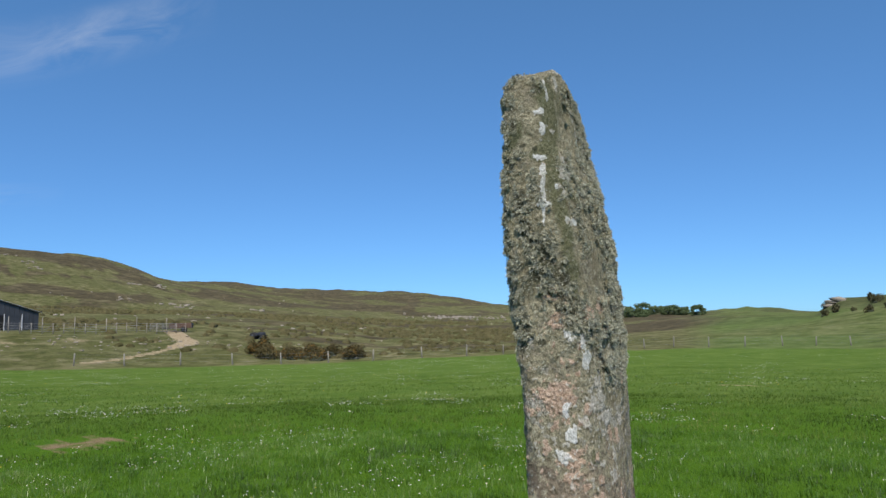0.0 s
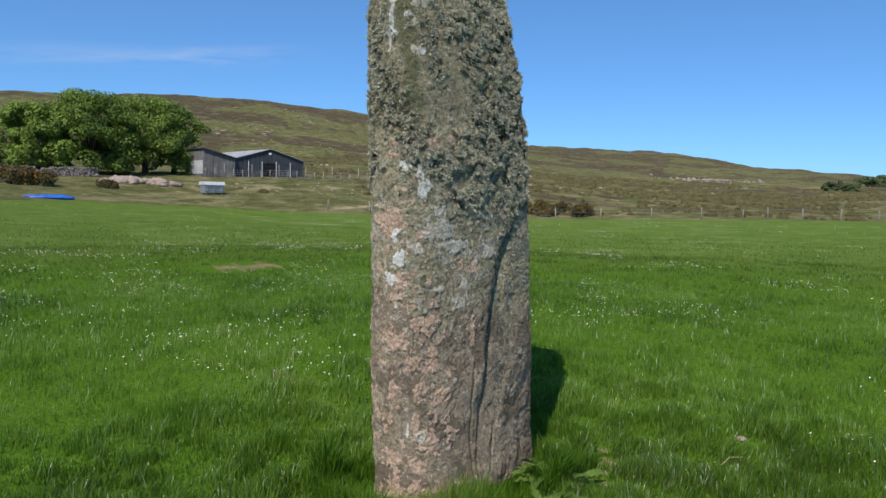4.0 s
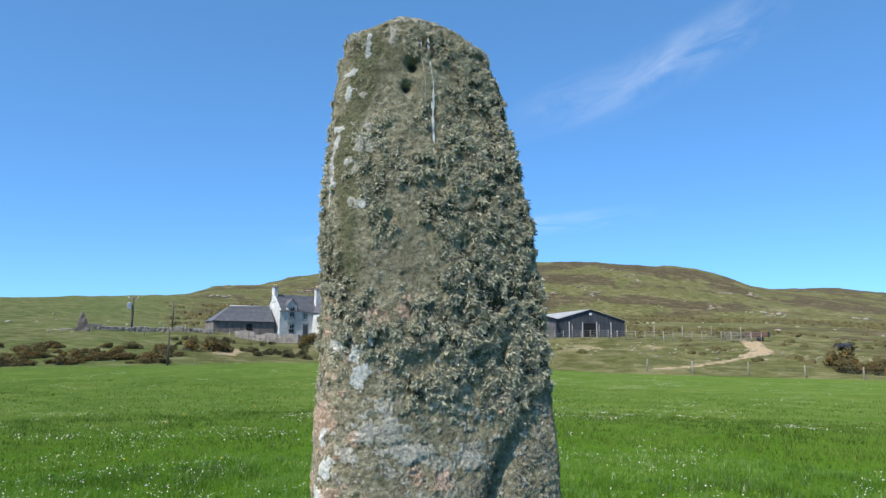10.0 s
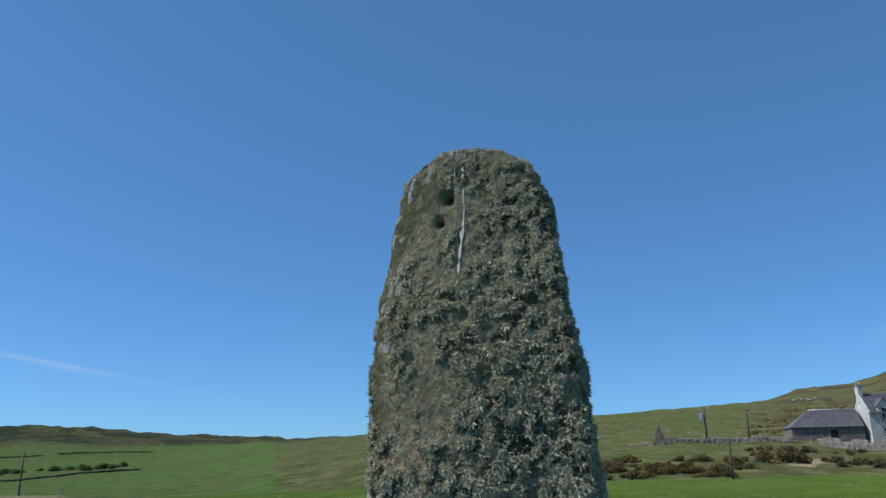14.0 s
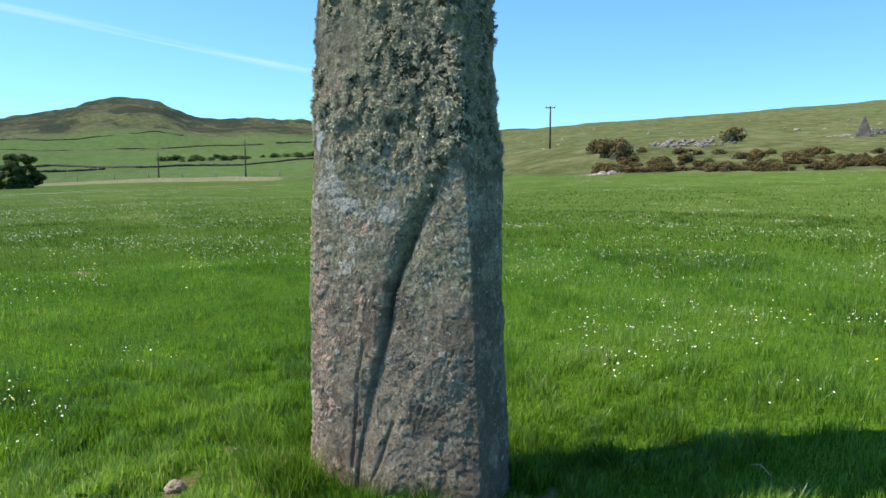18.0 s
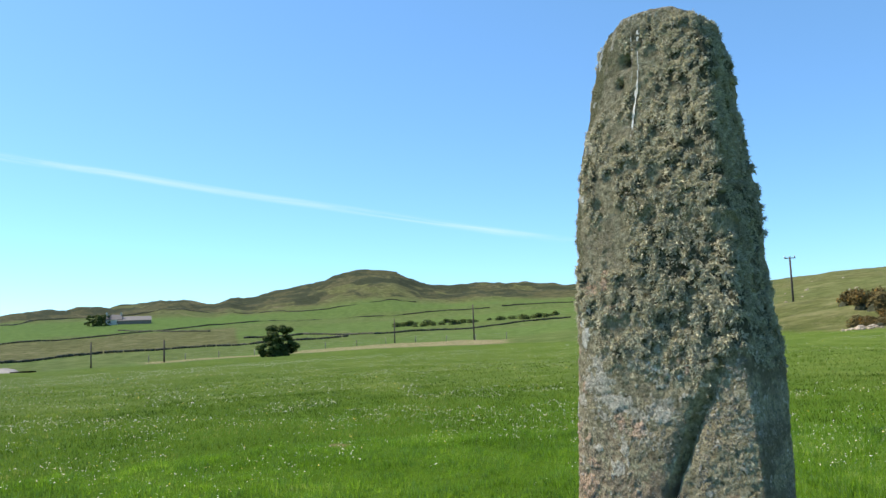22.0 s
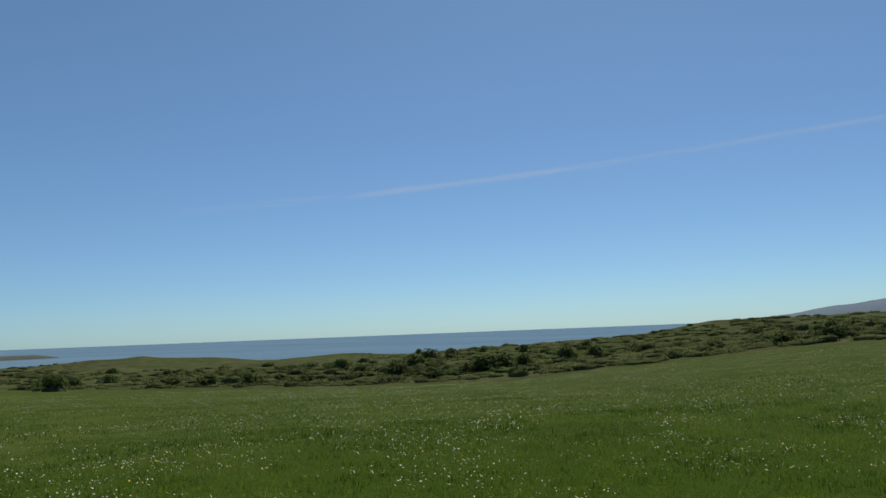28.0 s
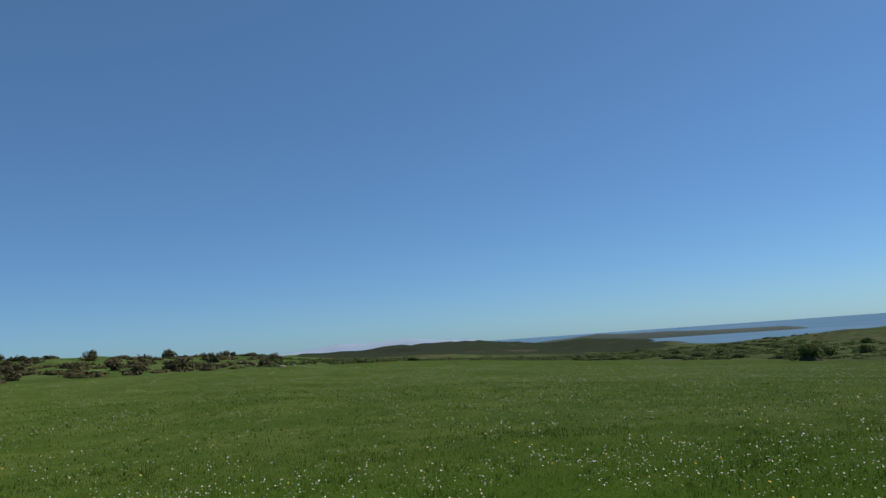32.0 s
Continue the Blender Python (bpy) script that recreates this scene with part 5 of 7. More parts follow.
STEEL = plain("galvanised_steel", (0.36, 0.38, 0.40), (0.55, 0.57, 0.58), 3, 0.45, 0.7, fine=25)
RUST = plain("rusty_brown_paint", (0.075, 0.042, 0.028), (0.15, 0.085, 0.055), 2, 0.85)
DULL_METAL = plain("dark_machinery", (0.025, 0.028, 0.035), (0.06, 0.065, 0.08), 3, 0.6, 0.2)
RUBBER = plain("tyre_rubber", (0.012, 0.012, 0.012), (0.03, 0.03, 0.03), 6, 0.85)
BLUE_TARP = plain("blue_tarpaulin", (0.010, 0.090, 0.42), (0.025, 0.16, 0.60), 1.5, 0.45, fine=6)
TARMAC = plain("pale_road", (0.11, 0.105, 0.10), (0.18, 0.175, 0.17), 0.6, 0.9, fine=5)
WIRE = plain("wire", (0.18, 0.18, 0.18), (0.28, 0.28, 0.28), 5, 0.5, 0.6)


def box_mesh(name, x0, x1, y0, y1, z0, z1, mat, bevel=0.02):
    bm = bmesh.new()
    bmesh.ops.create_cube(bm, size=1.0)
    for v in bm.verts:
        v.co = Vector((x0 if v.co.x < 0 else x1, y0 if v.co.y < 0 else y1, z0 if v.co.z < 0 else z1))
    if bevel:
        bmesh.ops.bevel(bm, geom=bm.edges[:], offset=bevel, segments=1, affect="EDGES")
    me = bpy.data.meshes.new(name)
    bm.to_mesh(me)
    bm.free()
    me.materials.append(mat)
    return me


def prism_mesh(name, outline, axis, a, b, mat):
    """An outline (pairs) drawn out from a to b along axis 'x' or 'y'."""
    n = len(outline)
    put = (lambda p, q: (q, p[0], p[1])) if axis == "x" else (lambda p, q: (p[0], q, p[1]))
    verts = [put(p, a) for p in outline] + [put(p, b) for p in outline]
    faces = [tuple(range(n)), tuple(range(2 * n - 1, n - 1, -1))] + [((i + 1) % n, i, n + i, n + (i + 1) % n) for i in range(n)]
    me = mesh_of(name, verts, faces, mat)
    bm = bmesh.new()
    bm.from_mesh(me)
    bmesh.ops.recalc_face_normals(bm, faces=bm.faces)
    bm.to_mesh(me)
    bm.free()
    return me


def slab_mesh(name, p, q, thick, mat):
    """A sloping slab: four corners p..., thickness downwards."""
    top = [Vector(c) for c in (p + q)]
    nrm = (top[1] - top[0]).cross(top[3] - top[0]).normalized()
    if nrm.z < 0:
        nrm = -nrm
    low = [c - nrm * thick for c in top]
    me = mesh_of(name, top + low, [(0, 1, 2, 3), (7, 6, 5, 4), (0, 4, 5, 1), (1, 5, 6, 2), (2, 6, 7, 3), (3, 7, 4, 0)], mat)
    bm = bmesh.new()
    bm.from_mesh(me)
    bmesh.ops.recalc_face_normals(bm, faces=bm.faces)
    bm.to_mesh(me)
    bm.free()
    return me


def slate_courses(parent, ridge_a, ridge_b, eave_a, eave_b, mat, courses, name="slate_course"):
    """A roof slope laid in overlapping courses."""
    ra, rb, ea, eb = (Vector(p) for p in (ridge_a, ridge_b, eave_a, eave_b))
    n = (rb - ra).cross(ea - ra).normalized()
    n = n if n.z > 0 else -n
    for i in range(courses):
        t0, t1 = i / courses, (i + 1.15) / courses
        lift = n * 0.03
        part(name, slab_mesh(name, [ra.lerp(ea, t0) + n * 0.005, rb.lerp(eb, t0) + n * 0.005], [rb.lerp(eb, min(t1, 1)) + lift, ra.lerp(ea, min(t1, 1)) + lift], 0.05, mat), parent)


def window_in(parent, x, z, w, h, y, face="front"):
    """A sash window: margin, frame bars, dark panes and sill, on a wall that faces -y (front) or -x (side)."""
    root = new("window")
    root.parent = parent
    root.matrix_local = pose(x, y, z) if face == "front" else pose(x, y, z, 0, 0, -90)
    part("margin", box_mesh("margin", -w / 2 - 0.14, w / 2 + 0.14, -0.05, 0.02, -0.14, h + 0.14, MARGIN), root, "dark painted window margin")
    part("frame", box_mesh("frame", -w / 2, w / 2, -0.075, -0.045, 0, h, FRAME), root, "white window frame")
    for i in (0, 1):
        for j in (0, 1):
            x0, z0 = -w / 2 + 0.06 + i * (w / 2 - 0.03), 0.06 + j * (h / 2 - 0.03)
            part("pane", box_mesh("pane", x0, x0 + w / 2 - 0.09, -0.095, -0.07, z0, z0 + h / 2 - 0.09, GLASS, 0), root)
    part("sill", box_mesh("sill", -w / 2 - 0.18, w / 2 + 0.18, -0.16, -0.02, -0.22, -0.14, MARGIN), root)


def chimney(parent, x, y, z, pots, w=0.8, d=0.9, h=1.5):
    st = part("chimney", box_mesh("chimney", x - w / 2, x + w / 2, y - d / 2, y + d / 2, z - 1.0, z + h, WHITE_WALL, 0.03), parent)
    part("coping", box_mesh("coping", x - w / 2 - 0.08, x + w / 2 + 0.08, y - d / 2 - 0.08, y + d / 2 + 0.08, z + h + 0.002, z + h + 0.14, MARGIN), st)
    for i in range(pots):
        px = x + (i - (pots - 1) / 2) * 0.42
        part("chimney_pot", tube([(px, y, z + h + 0.14), (px, y, z + h + 0.50), (px, y, z + h + 0.62)], [0.13, 0.11, 0.13], 8, POT, "chimney_pot"), st)


def farmhouse():
    root = tagged(new("farmhouse"), "white two-storey farmhouse with slate roofs and a gabled wing", "house")
    root.matrix_world = Matrix.Translation(on_ground(55.95, 115.5, 0.1)) @ pose(0, 0, 0, 0, 0, 79) @ Matrix.Diagonal((0.86, 0.90, 0.97, 1))
    E, R, L, D = 4.3, 6.9, 8.5, 6.0
    part("wall", prism_mesh("wall", [(0, -1), (D, -1), (D, E), (D / 2, R), (0, E)], "x", 0, L, WHITE_WALL), root)
    slate_courses(root, (-0.1, D / 2, R + 0.12), (L + 0.1, D / 2, R + 0.12), (-0.1, -0.3, E - 0.12), (L + 0.1, -0.3, E - 0.12), SLATE, 12)
    slate_courses(root, (-0.1, D / 2, R + 0.12), (L + 0.1, D / 2, R + 0.12), (-0.1, D + 0.3, E - 0.12), (L + 0.1, D + 0.3, E - 0.12), SLATE, 4)
    part("skew", slab_mesh("skew", [(-0.22, -0.3, E - 0.02), (-0.22, D / 2, R + 0.32)], [(0.12, D / 2, R + 0.32), (0.12, -0.3, E - 0.02)], 0.22, WHITE_WALL), root)
    chimney(root, 0.25, D / 2, R - 0.2, 2, 0.7, 1.1, 1.3)
    # the gabled wing
    x0, x1, y0, wr = 6.4, 11.9, -3.4, 6.8
    xm = (x0 + x1) / 2
    part("wing_wall", prism_mesh("wing_wall", [(x0, -1), (x1, -1), (x1, 4.1), (xm, wr), (x0, 4.1)], "y", y0, D, WHITE_WALL), root)
    for xe in (x0 - 0.25, x1 + 0.25):
        slate_courses(root, (xm, y0 - 0.05, wr + 0.12), (xm, D, wr + 0.12), (xe, y0 - 0.05, 3.98), (xe, D, 3.98), SLATE, 12 if xe < xm else 5)
    chimney(root, xm - 0.9, 1.0, wr - 0.8, 4, 1.9, 0.8, 1.9)
    for z in (0.7, 3.4):
        window_in(root, xm + 0.4, z, 1.0, 1.45, y0)
    # the front: dormer, windows, door
    part("dormer", prism_mesh("dormer", [(1.3, E - 1.7), (3.2, E - 1.7), (3.2, E + 0.75), (2.25, E + 1.75), (1.3, E + 0.75)], "y", -0.12, 2.2, WHITE_WALL), root)
    for xe in (1.1, 3.4):
        part("dormer_roof", slab_mesh("dormer_roof", [(2.25, -0.25, E + 1.92), (2.25, 2.3, E + 1.92)], [(xe, 2.3, E + 0.68), (xe, -0.25, E + 0.68)], 0.08, SLATE), root)
    window_in(root, 2.25, 3.3, 0.95, 1.6, -0.12)
    window_in(root, 2.25, 0.7, 0.95, 1.5, 0.0)
    window_in(root, 4.9, 3.0, 0.7, 0.95, 0.0)
    door = part("door", box_mesh("door", 4.5, 5.5, -0.08, 0.02, 0, 2.1, DULL_METAL), root, "dark painted front door")
    part("lintel", box_mesh("lintel", 4.35, 5.65, -0.1, 0.02, 2.1, 2.32, MARGIN), door)
    return root


farmhouse()


def outbuilding():
    root = tagged(new("outbuilding"), "long low rubble outbuilding with a hipped slate roof", "outbuilding")
    root.matrix_world = Matrix.Translation(on_ground(56.1, 116.0, 0.1)) @ pose(0, 0, 0, 0, 0, 72) @ Matrix.Diagonal((0.92, 0.92, 1, 1))
    x0, x1, D, E, R = -10.5, -0.6, 6.0, 2.3, 4.7
    part("wall", box_mesh("wall", x0, x1, 0, D, -1.5, E, RUBBLE), root)
    slate_courses(root, (x0 + 3.2, D / 2, R), (x1, D / 2, R), (x0 - 0.2, -0.25, E), (x1, -0.25, E), SLATE, 9)
    slate_courses(root, (x0 + 3.2, D / 2, R), (x1, D / 2, R), (x0 - 0.2, D + 0.25, E), (x1, D + 0.25, E), SLATE, 3)
    part("hip", mesh_of("hip", [(x0 - 0.2, -0.25, E), (x0 - 0.2, D + 0.25, E), (x0 + 3.2, D / 2, R + 0.02)], [(0, 2, 1)], SLATE), root)
    part("doorway", box_mesh("doorway", -5.2, -4.2, -0.05, 0.1, 0.0, 1.9, BLACK, 0), root, "black panel for the shade inside a doorway")
    part("ridge_tiles", tube([(x0 + 3.2, D / 2, R + 0.03), (x1, D / 2, R + 0.03)], [0.12, 0.12], 6, SHEET, "ridge_tiles"), root)
    return root


outbuilding()


def barn():
    root = tagged(new("barn"), "dark sheet-clad barn with a pale low-pitched roof", "barn")
    root.matrix_world = Matrix.Translation(on_ground(32.1, 112.0, 0.1)) @ pose(0, 0, 0, 0, 0, 57)
    W, D, E, R = 11.2, 18.0, 2.5, 4.1
    part("wall", prism_mesh("wall", [(-W / 2, -1), (W / 2, -1), (W / 2, E), (0, R), (-W / 2, E)], "y", 0.12, D, DARK_SHEET), root)
    for i in range(17):
        xa = -W / 2 + i * W / 17
        xb = xa + W / 17 - 0.04
        top = lambda x: R - (R - E) * abs(x) / (W / 2)
        if not (-1.3 < (xa + xb) / 2 < 1.0):
            part("cladding_sheet", prism_mesh("cladding_sheet", [(xa, -0.4), (xb, -0.4), (xb, top(xb)), (xa, top(xa))], "y", 0.0, 0.1, DARK_SHEET), root)
        else:
            part("cladding_sheet", prism_mesh("cladding_sheet", [(xa, 2.1), (xb, 2.1), (xb, top(xb)), (xa, top(xa))], "y", 0.0, 0.1, DARK_SHEET), root)
    part("doorway", box_mesh("doorway", -1.25, 0.95, 0.06, 0.11, -0.3, 2.1, BLACK, 0), root, "black panel for the shade inside the barn doorway")
    for x in (-3.4, 0.98, 3.3, -1.28):
        part("post", box_mesh("post", x - 0.05, x + 0.05, -0.12, -0.005, -0.4, 2.3, PANEL), root, "pale upright post")
    part("vent", box_mesh("vent", -0.2, 0.25, -0.06, -0.004, 3.35, 3.65, FRAME), root, "small white vent")
    for s in (-1, 1):
        for i in range(10):
            y0 = i * D / 10 - 0.25
            part("roof_sheet", slab_mesh("roof_sheet", [(0, y0, R + 0.14), (0, y0 + D / 10 - 0.03, R + 0.14)], [(s * (W / 2 + 0.25), y0 + D / 10 - 0.03, E + 0.06), (s * (W / 2 + 0.25), y0, E + 0.06)], 0.05, SHEET), root)
    return root


barn()


def board_shed():
    root = tagged(new("board_shed"), "grey weathered board shed with a white panel door beside the barn", "shed")
    root.matrix_world = Matrix.Translation(on_ground(35.8, 108.0, 0.1)) @ pose(0, 0, 0, 0, 0, 57)
    W, D = 4.6, 7.5
    hi, lo = 4.0, 2.8
    x0, x1 = -2.3, 2.3
    part("wall", prism_mesh("wall", [(x0, -1), (x1, -1), (x1, lo), (x0, hi)], "y", 0.1, D, BOARD), root)
    n = 26
    for i in range(n):
        a, b = x0 + i * W / n, x0 + (i + 1) * W / n - 0.03
        za, zb = hi + (lo - hi) * (a - x0) / W, hi + (lo - hi) * (b - x0) / W
        part("board", prism_mesh("board", [(a, -0.5), (b, -0.5), (b, zb - 0.03), (a, za - 0.03)], "y", 0.0, 0.09, BOARD), root)
    part("roof", slab_mesh("roof", [(x0 - 0.2, -0.3, hi + 0.15), (x0 - 0.2, D + 0.2, hi + 0.15)], [(x1 + 0.2, D + 0.2, lo + 0.1), (x1 + 0.2, -0.3, lo + 0.1)], 0.12, DARK_SHEET), root)
    for y in (0.3, 2.9):
        part("panel_door", box_mesh("panel_door", x0 - 0.09, x0 - 0.01, y, y + 2.4, 0.5, 2.4, PANEL), root, "pale panel door")
    return root


board_shed()


def feeder():
    root = tagged(new("livestock_feeder"), "pale galvanised livestock feeder hut on short legs", "feeder")
    root.matrix_world = Matrix.Translation(on_ground(36.5, 88, 0.0)) @ pose(0, 0, 0, 0, 0, 62) @ Matrix.Scale(0.78, 4)
    part("body", prism_mesh("body", [(-0.75, 0.22), (0.75, 0.22), (0.88, 1.35), (-0.88, 1.35)], "x", -1.5, 1.5, STEEL), root)
    part("lid", prism_mesh("lid", [(-1.0, 1.36), (1.0, 1.36), (0.7, 1.85), (-0.7, 1.85)], "x", -1.65, 1.65, PANEL), root, "white ribbed lid")
    for x in (-1.2, 0.0, 1.2):
        part("divider", box_mesh("divider", x - 0.05, x + 0.05, -0.95, -0.72, 0.4, 1.3, STEEL), root)
        for y in (-0.6, 0.6):
            part("leg", box_mesh("leg", x - 0.05, x + 0.05, y - 0.05, y + 0.05, -0.1, 0.56, STEEL), root)


feeder()


def wheel(parent, x, y, r, w=0.25):
    wh = part("wheel", tube([(x, y - w / 2, r), (x, y - w / 2 + 0.03, r), (x, y + w / 2 - 0.03, r), (x, y + w / 2, r)], [r * 0.85, r, r, r * 0.85], 16, RUBBER, "wheel"), parent)
    part("rim", tube([(x, y - w / 2 - 0.02, r), (x, y + w / 2 + 0.02, r)], [r * 0.5, r * 0.5], 12, DULL_METAL, "rim"), wh)


def farm_trailer():
    root = tagged(new("farm_trailer"), "rusty brown farm trailer parked by the track", "trailer")
    root.matrix_world = Matrix.Translation(on_ground(20.3, 109, 0.0)) @ pose(0, 0, 0, 0, 0, 10) @ Matrix.Scale(0.75, 4)
    part("bed", box_mesh("bed", -2.0, 2.0, -1.0, 1.0, 0.7, 0.9, RUST), root)
    for y in (-1.0, 0.92):
        part("side_board", box_mesh("side_board", -2.0, 2.0, y, y + 0.08, 0.9, 1.6, RUST), root)
    part("tail_board", box_mesh("tail_board", 1.92, 2.0, -0.92, 0.92, 0.9, 1.6, DULL_METAL), root)
    part("drawbar", box_mesh("drawbar", -3.3, -2.0, -0.08, 0.08, 0.62, 0.75, DULL_METAL), root)
    for y in (-0.95, 0.95):
        wheel(root, 0.5, y, 0.45)


farm_trailer()


def old_tractor():
    root = tagged(new("tractor"), "small old dark blue tractor standing in rough grass", "tractor")
    root.matrix_world = Matrix.Translation(on_ground(14.9, 104, 0.0)) @ pose(0, 0, 0, 0, 0, -20) @ Matrix.Scale(0.75, 4)
    part("bonnet", box_mesh("bonnet", 0.2, 1.7, -0.3, 0.3, 0.7, 1.25, DULL_METAL, 0.08), root)
    part("rear_body", box_mesh("rear_body", -0.8, 0.25, -0.4, 0.4, 0.55, 1.1, DULL_METAL, 0.08), root)
    part("seat", box_mesh("seat", -0.7, -0.3, -0.25, 0.25, 1.15, 1.3, RUBBER), root)
    part("exhaust", tube([(1.0, 0.2, 1.25), (1.0, 0.2, 1.9)], [0.04, 0.04], 6, DULL_METAL, "exhaust"), root)
    for y in (-0.65, 0.65):
        wheel(root, -0.5, y, 0.62, 0.3)
        wheel(root, 1.4, y, 0.36, 0.2)


old_tractor()


def tarp_heap():
    p = on_ground(47.7, 76.6)
    me = rock_mesh("tarp_heap", 9, 2.2, 0.8, 0.30, BLUE_TARP, 0.22)
    ob = tagged(new("tarp_heap", me), "low heap under a bright blue tarpaulin at the field edge", "tarpaulin")
    ob.matrix_world = Matrix.Translation(p + Vector((0, 0, 0.02))) @ pose(0, 0, 0, 0, 0, 50)


tarp_heap()


def ruin():
    """The pointed end wall of a ruin on the slope, with fallen stone beside it."""
    root = tagged(new("ruined_gable"), "pointed ruined stone gable standing on the grassy slope", "ruin")
    root.matrix_world = Matrix.Translation(on_ground(69.7, 103.5, 0.1)) @ pose(0, 0, 0, 0, 0, 62)
    rng = random.Random(3)
    z, half = 0.0, 1.05
    while z < 2.35:
        h = rng.uniform(0.18, 0.28)
        k = max(0.14, half * (1 - z / 2.55))
        x = -k * 0.75
        while x < k * 1.0:
            w = min(rng.uniform(0.25, 0.5), k - x + 0.06)
            part("stone", box_mesh("stone", x + 0.008, x + w - 0.008, -0.25 + rng.uniform(-0.04, 0.04), 0.25, z + 0.006, z + h - 0.006, RUBBLE, 0.03), root)
            x += w
        z += h
    return root


ruin()


# ---- walls, fences, poles and the road ----
def drystone_wall(label, line, high, thick, seed, stone=0.32, mat=RUBBLE):
    """A dry-built wall of loose stones along bearings and distances."""
    rng = np.random.default_rng(seed)
    pts = [polar(a, r) for a, r in line]
    verts, quads, at = [], [], 0
    cube = np.array([(-1, -1, -1), (1, -1, -1), (1, 1, -1), (-1, 1, -1), (-1, -1, 1), (1, -1, 1), (1, 1, 1), (-1, 1, 1)], float) / 2
    sides = np.array([(0, 3, 2, 1), (4, 5, 6, 7), (0, 1, 5, 4), (1, 2, 6, 5), (2, 3, 7, 6), (3, 0, 4, 7)])
    for a, b in zip(pts[:-1], pts[1:]):
        d = b - a
        run, ang = d.length, math.atan2(d.y, d.x)
        c, s = math.cos(ang), math.sin(ang)
        for row in range(max(1, int(high / (stone * 0.6)))):
            x = 0.0
            while x < run:
                w = stone * rng.uniform(0.7, 1.6)
                h = stone * 0.6
                px, py = a.x + c * x, a.y + s * x
                zg = float(ground_z(px, py))
                if stone > 0.9 or row * h < high * (0.85 + 0.3 * math.sin(x * 0.7 + seed)):
                    box = cube * (w * 0.97, thick * rng.uniform(0.85, 1.1), h * rng.uniform(0.85, 1.1)) + rng.normal(0, stone * 0.05, (8, 3))
                    q = np.stack([px + box[:, 0] * c - box[:, 1] * s, py + box[:, 0] * s + box[:, 1] * c, zg + h * (row + 0.4) + box[:, 2]], 1)
                    verts.append(q)
                    quads.append(sides + at)
                    at += 8
                x += w
    me = fast_mesh("drystone_wall", np.concatenate(verts), np.concatenate(quads), None, mat)
    return tagged(new("drystone_wall", me), label, "wall", kind="structure")


drystone_wall("grey drystone wall in front of the trees and farmhouse", [(44.3, 101.5), (45.2, 101.2), (48.2, 101), (51.6, 102.5)], 1.3, 0.55, 1)
PALE_RUBBLE = plain("pale_rubble", (0.19, 0.17, 0.15), (0.42, 0.385, 0.34), 1.6, 0.95, bump=0.8, depth=0.05, fine=8, per_object=0.4)
drystone_wall("broken pale rubble wall below the outbuilding", [(54.6, 97), (56.2, 100), (57.8, 104), (59.1, 107)], 1.3, 0.5, 2, mat=PALE_RUBBLE)
drystone_wall("low ruined pale wall on the slope beside the gable", [(60.8, 107), (63.0, 107), (66, 107), (69.2, 107)], 0.8, 0.6, 3, mat=PALE_RUBBLE)
DYKE = plain("dark_stone_dyke", (0.034, 0.038, 0.024), (0.070, 0.074, 0.050), 0.4, 0.95)
for k, line in enumerate((
    [(151.5, 196), (146, 206), (141.5, 212), (136, 209), (130.7, 205), (124, 214)],
    [(151, 333), (143.9, 333), (139, 360), (134.9, 388), (130.3, 420), (125.7, 422), (120.5, 424), (113, 435)],
    [(150.6, 560), (146.4, 500), (145.2, 545), (137.1, 590), (131.3, 549), (126.9, 492), (121.4, 500), (118.6, 528)],
    [(131.5, 247), (127.4, 261), (121.9, 228), (116.6, 244), (110.9, 262), (107, 275)],
    [(112.0, 440), (108.3, 476), (106, 490)],
    [(140, 400), (136, 345), (134, 330)],
)):
    drystone_wall("dark stone dyke between the far fields", line, 1.0, 0.8, 10 + k, 1.0, DYKE)


PALE_POST = plain("bleached_post", (0.20, 0.18, 0.145), (0.36, 0.33, 0.275), 3, 0.9, fine=30, per_object=0.35)
POST = tube([(0, 0, -0.3), (0, 0, 0.6), (0.01, 0, 1.15), (0.01, 0, 1.2)], [0.075, 0.07, 0.065, 0.04], 7, PALE_POST, "post")


def fence(label, line, gap, seed, wires=(0.35, 0.7, 1.05), high=1.0):
    rng = random.Random(seed)
    root = tagged(new("fence"), label, "fence")
    spots_at = []
    pts = [polar(a, r) for a, r in line]
    left = 0.0
    for a, b in zip(pts[:-1], pts[1:]):
        d = b - a
        x = left
        while x < d.length:
            p = a + d * (x / d.length)
            spots_at.append(Vector((p.x, p.y, float(ground_z(p.x, p.y)))))
            x += gap * rng.uniform(0.9, 1.1)
        left = x - d.length
    for p in spots_at:
        post = part("post", POST, root)
        post.matrix_world = Matrix.Translation(p) @ pose(0, 0, 0, rng.uniform(-4, 4), rng.uniform(-4, 4), rng.uniform(0, 90)) @ Matrix.Diagonal((1, 1, high * rng.uniform(0.88, 1.08), 1))
    for h in wires:
        part("wire", tube([p + Vector((0, 0, h * high)) for p in spots_at], [0.006] * len(spots_at), 3, WIRE, "wire", False), root)
    return root


fence("post and wire fence along the meadow's edge", [(-4, 81), (2, 77), (12, 77), (20, 77.5), (31, 79)], 4.9, 1)
fence("post and wire fence below the green knoll", [(-34, 94), (-25, 94), (-16, 92), (-4, 83)], 3.9, 2)
fence("grey post and wire fence by the farmyard", [(57, 96), (60, 101), (63.5, 104), (66.5, 100)], 3.2, 3)
fence("thin post fence along the pale stubble field", [(112, 131), (119, 136), (125, 139), (131, 140), (140, 138)], 6.0, 4)


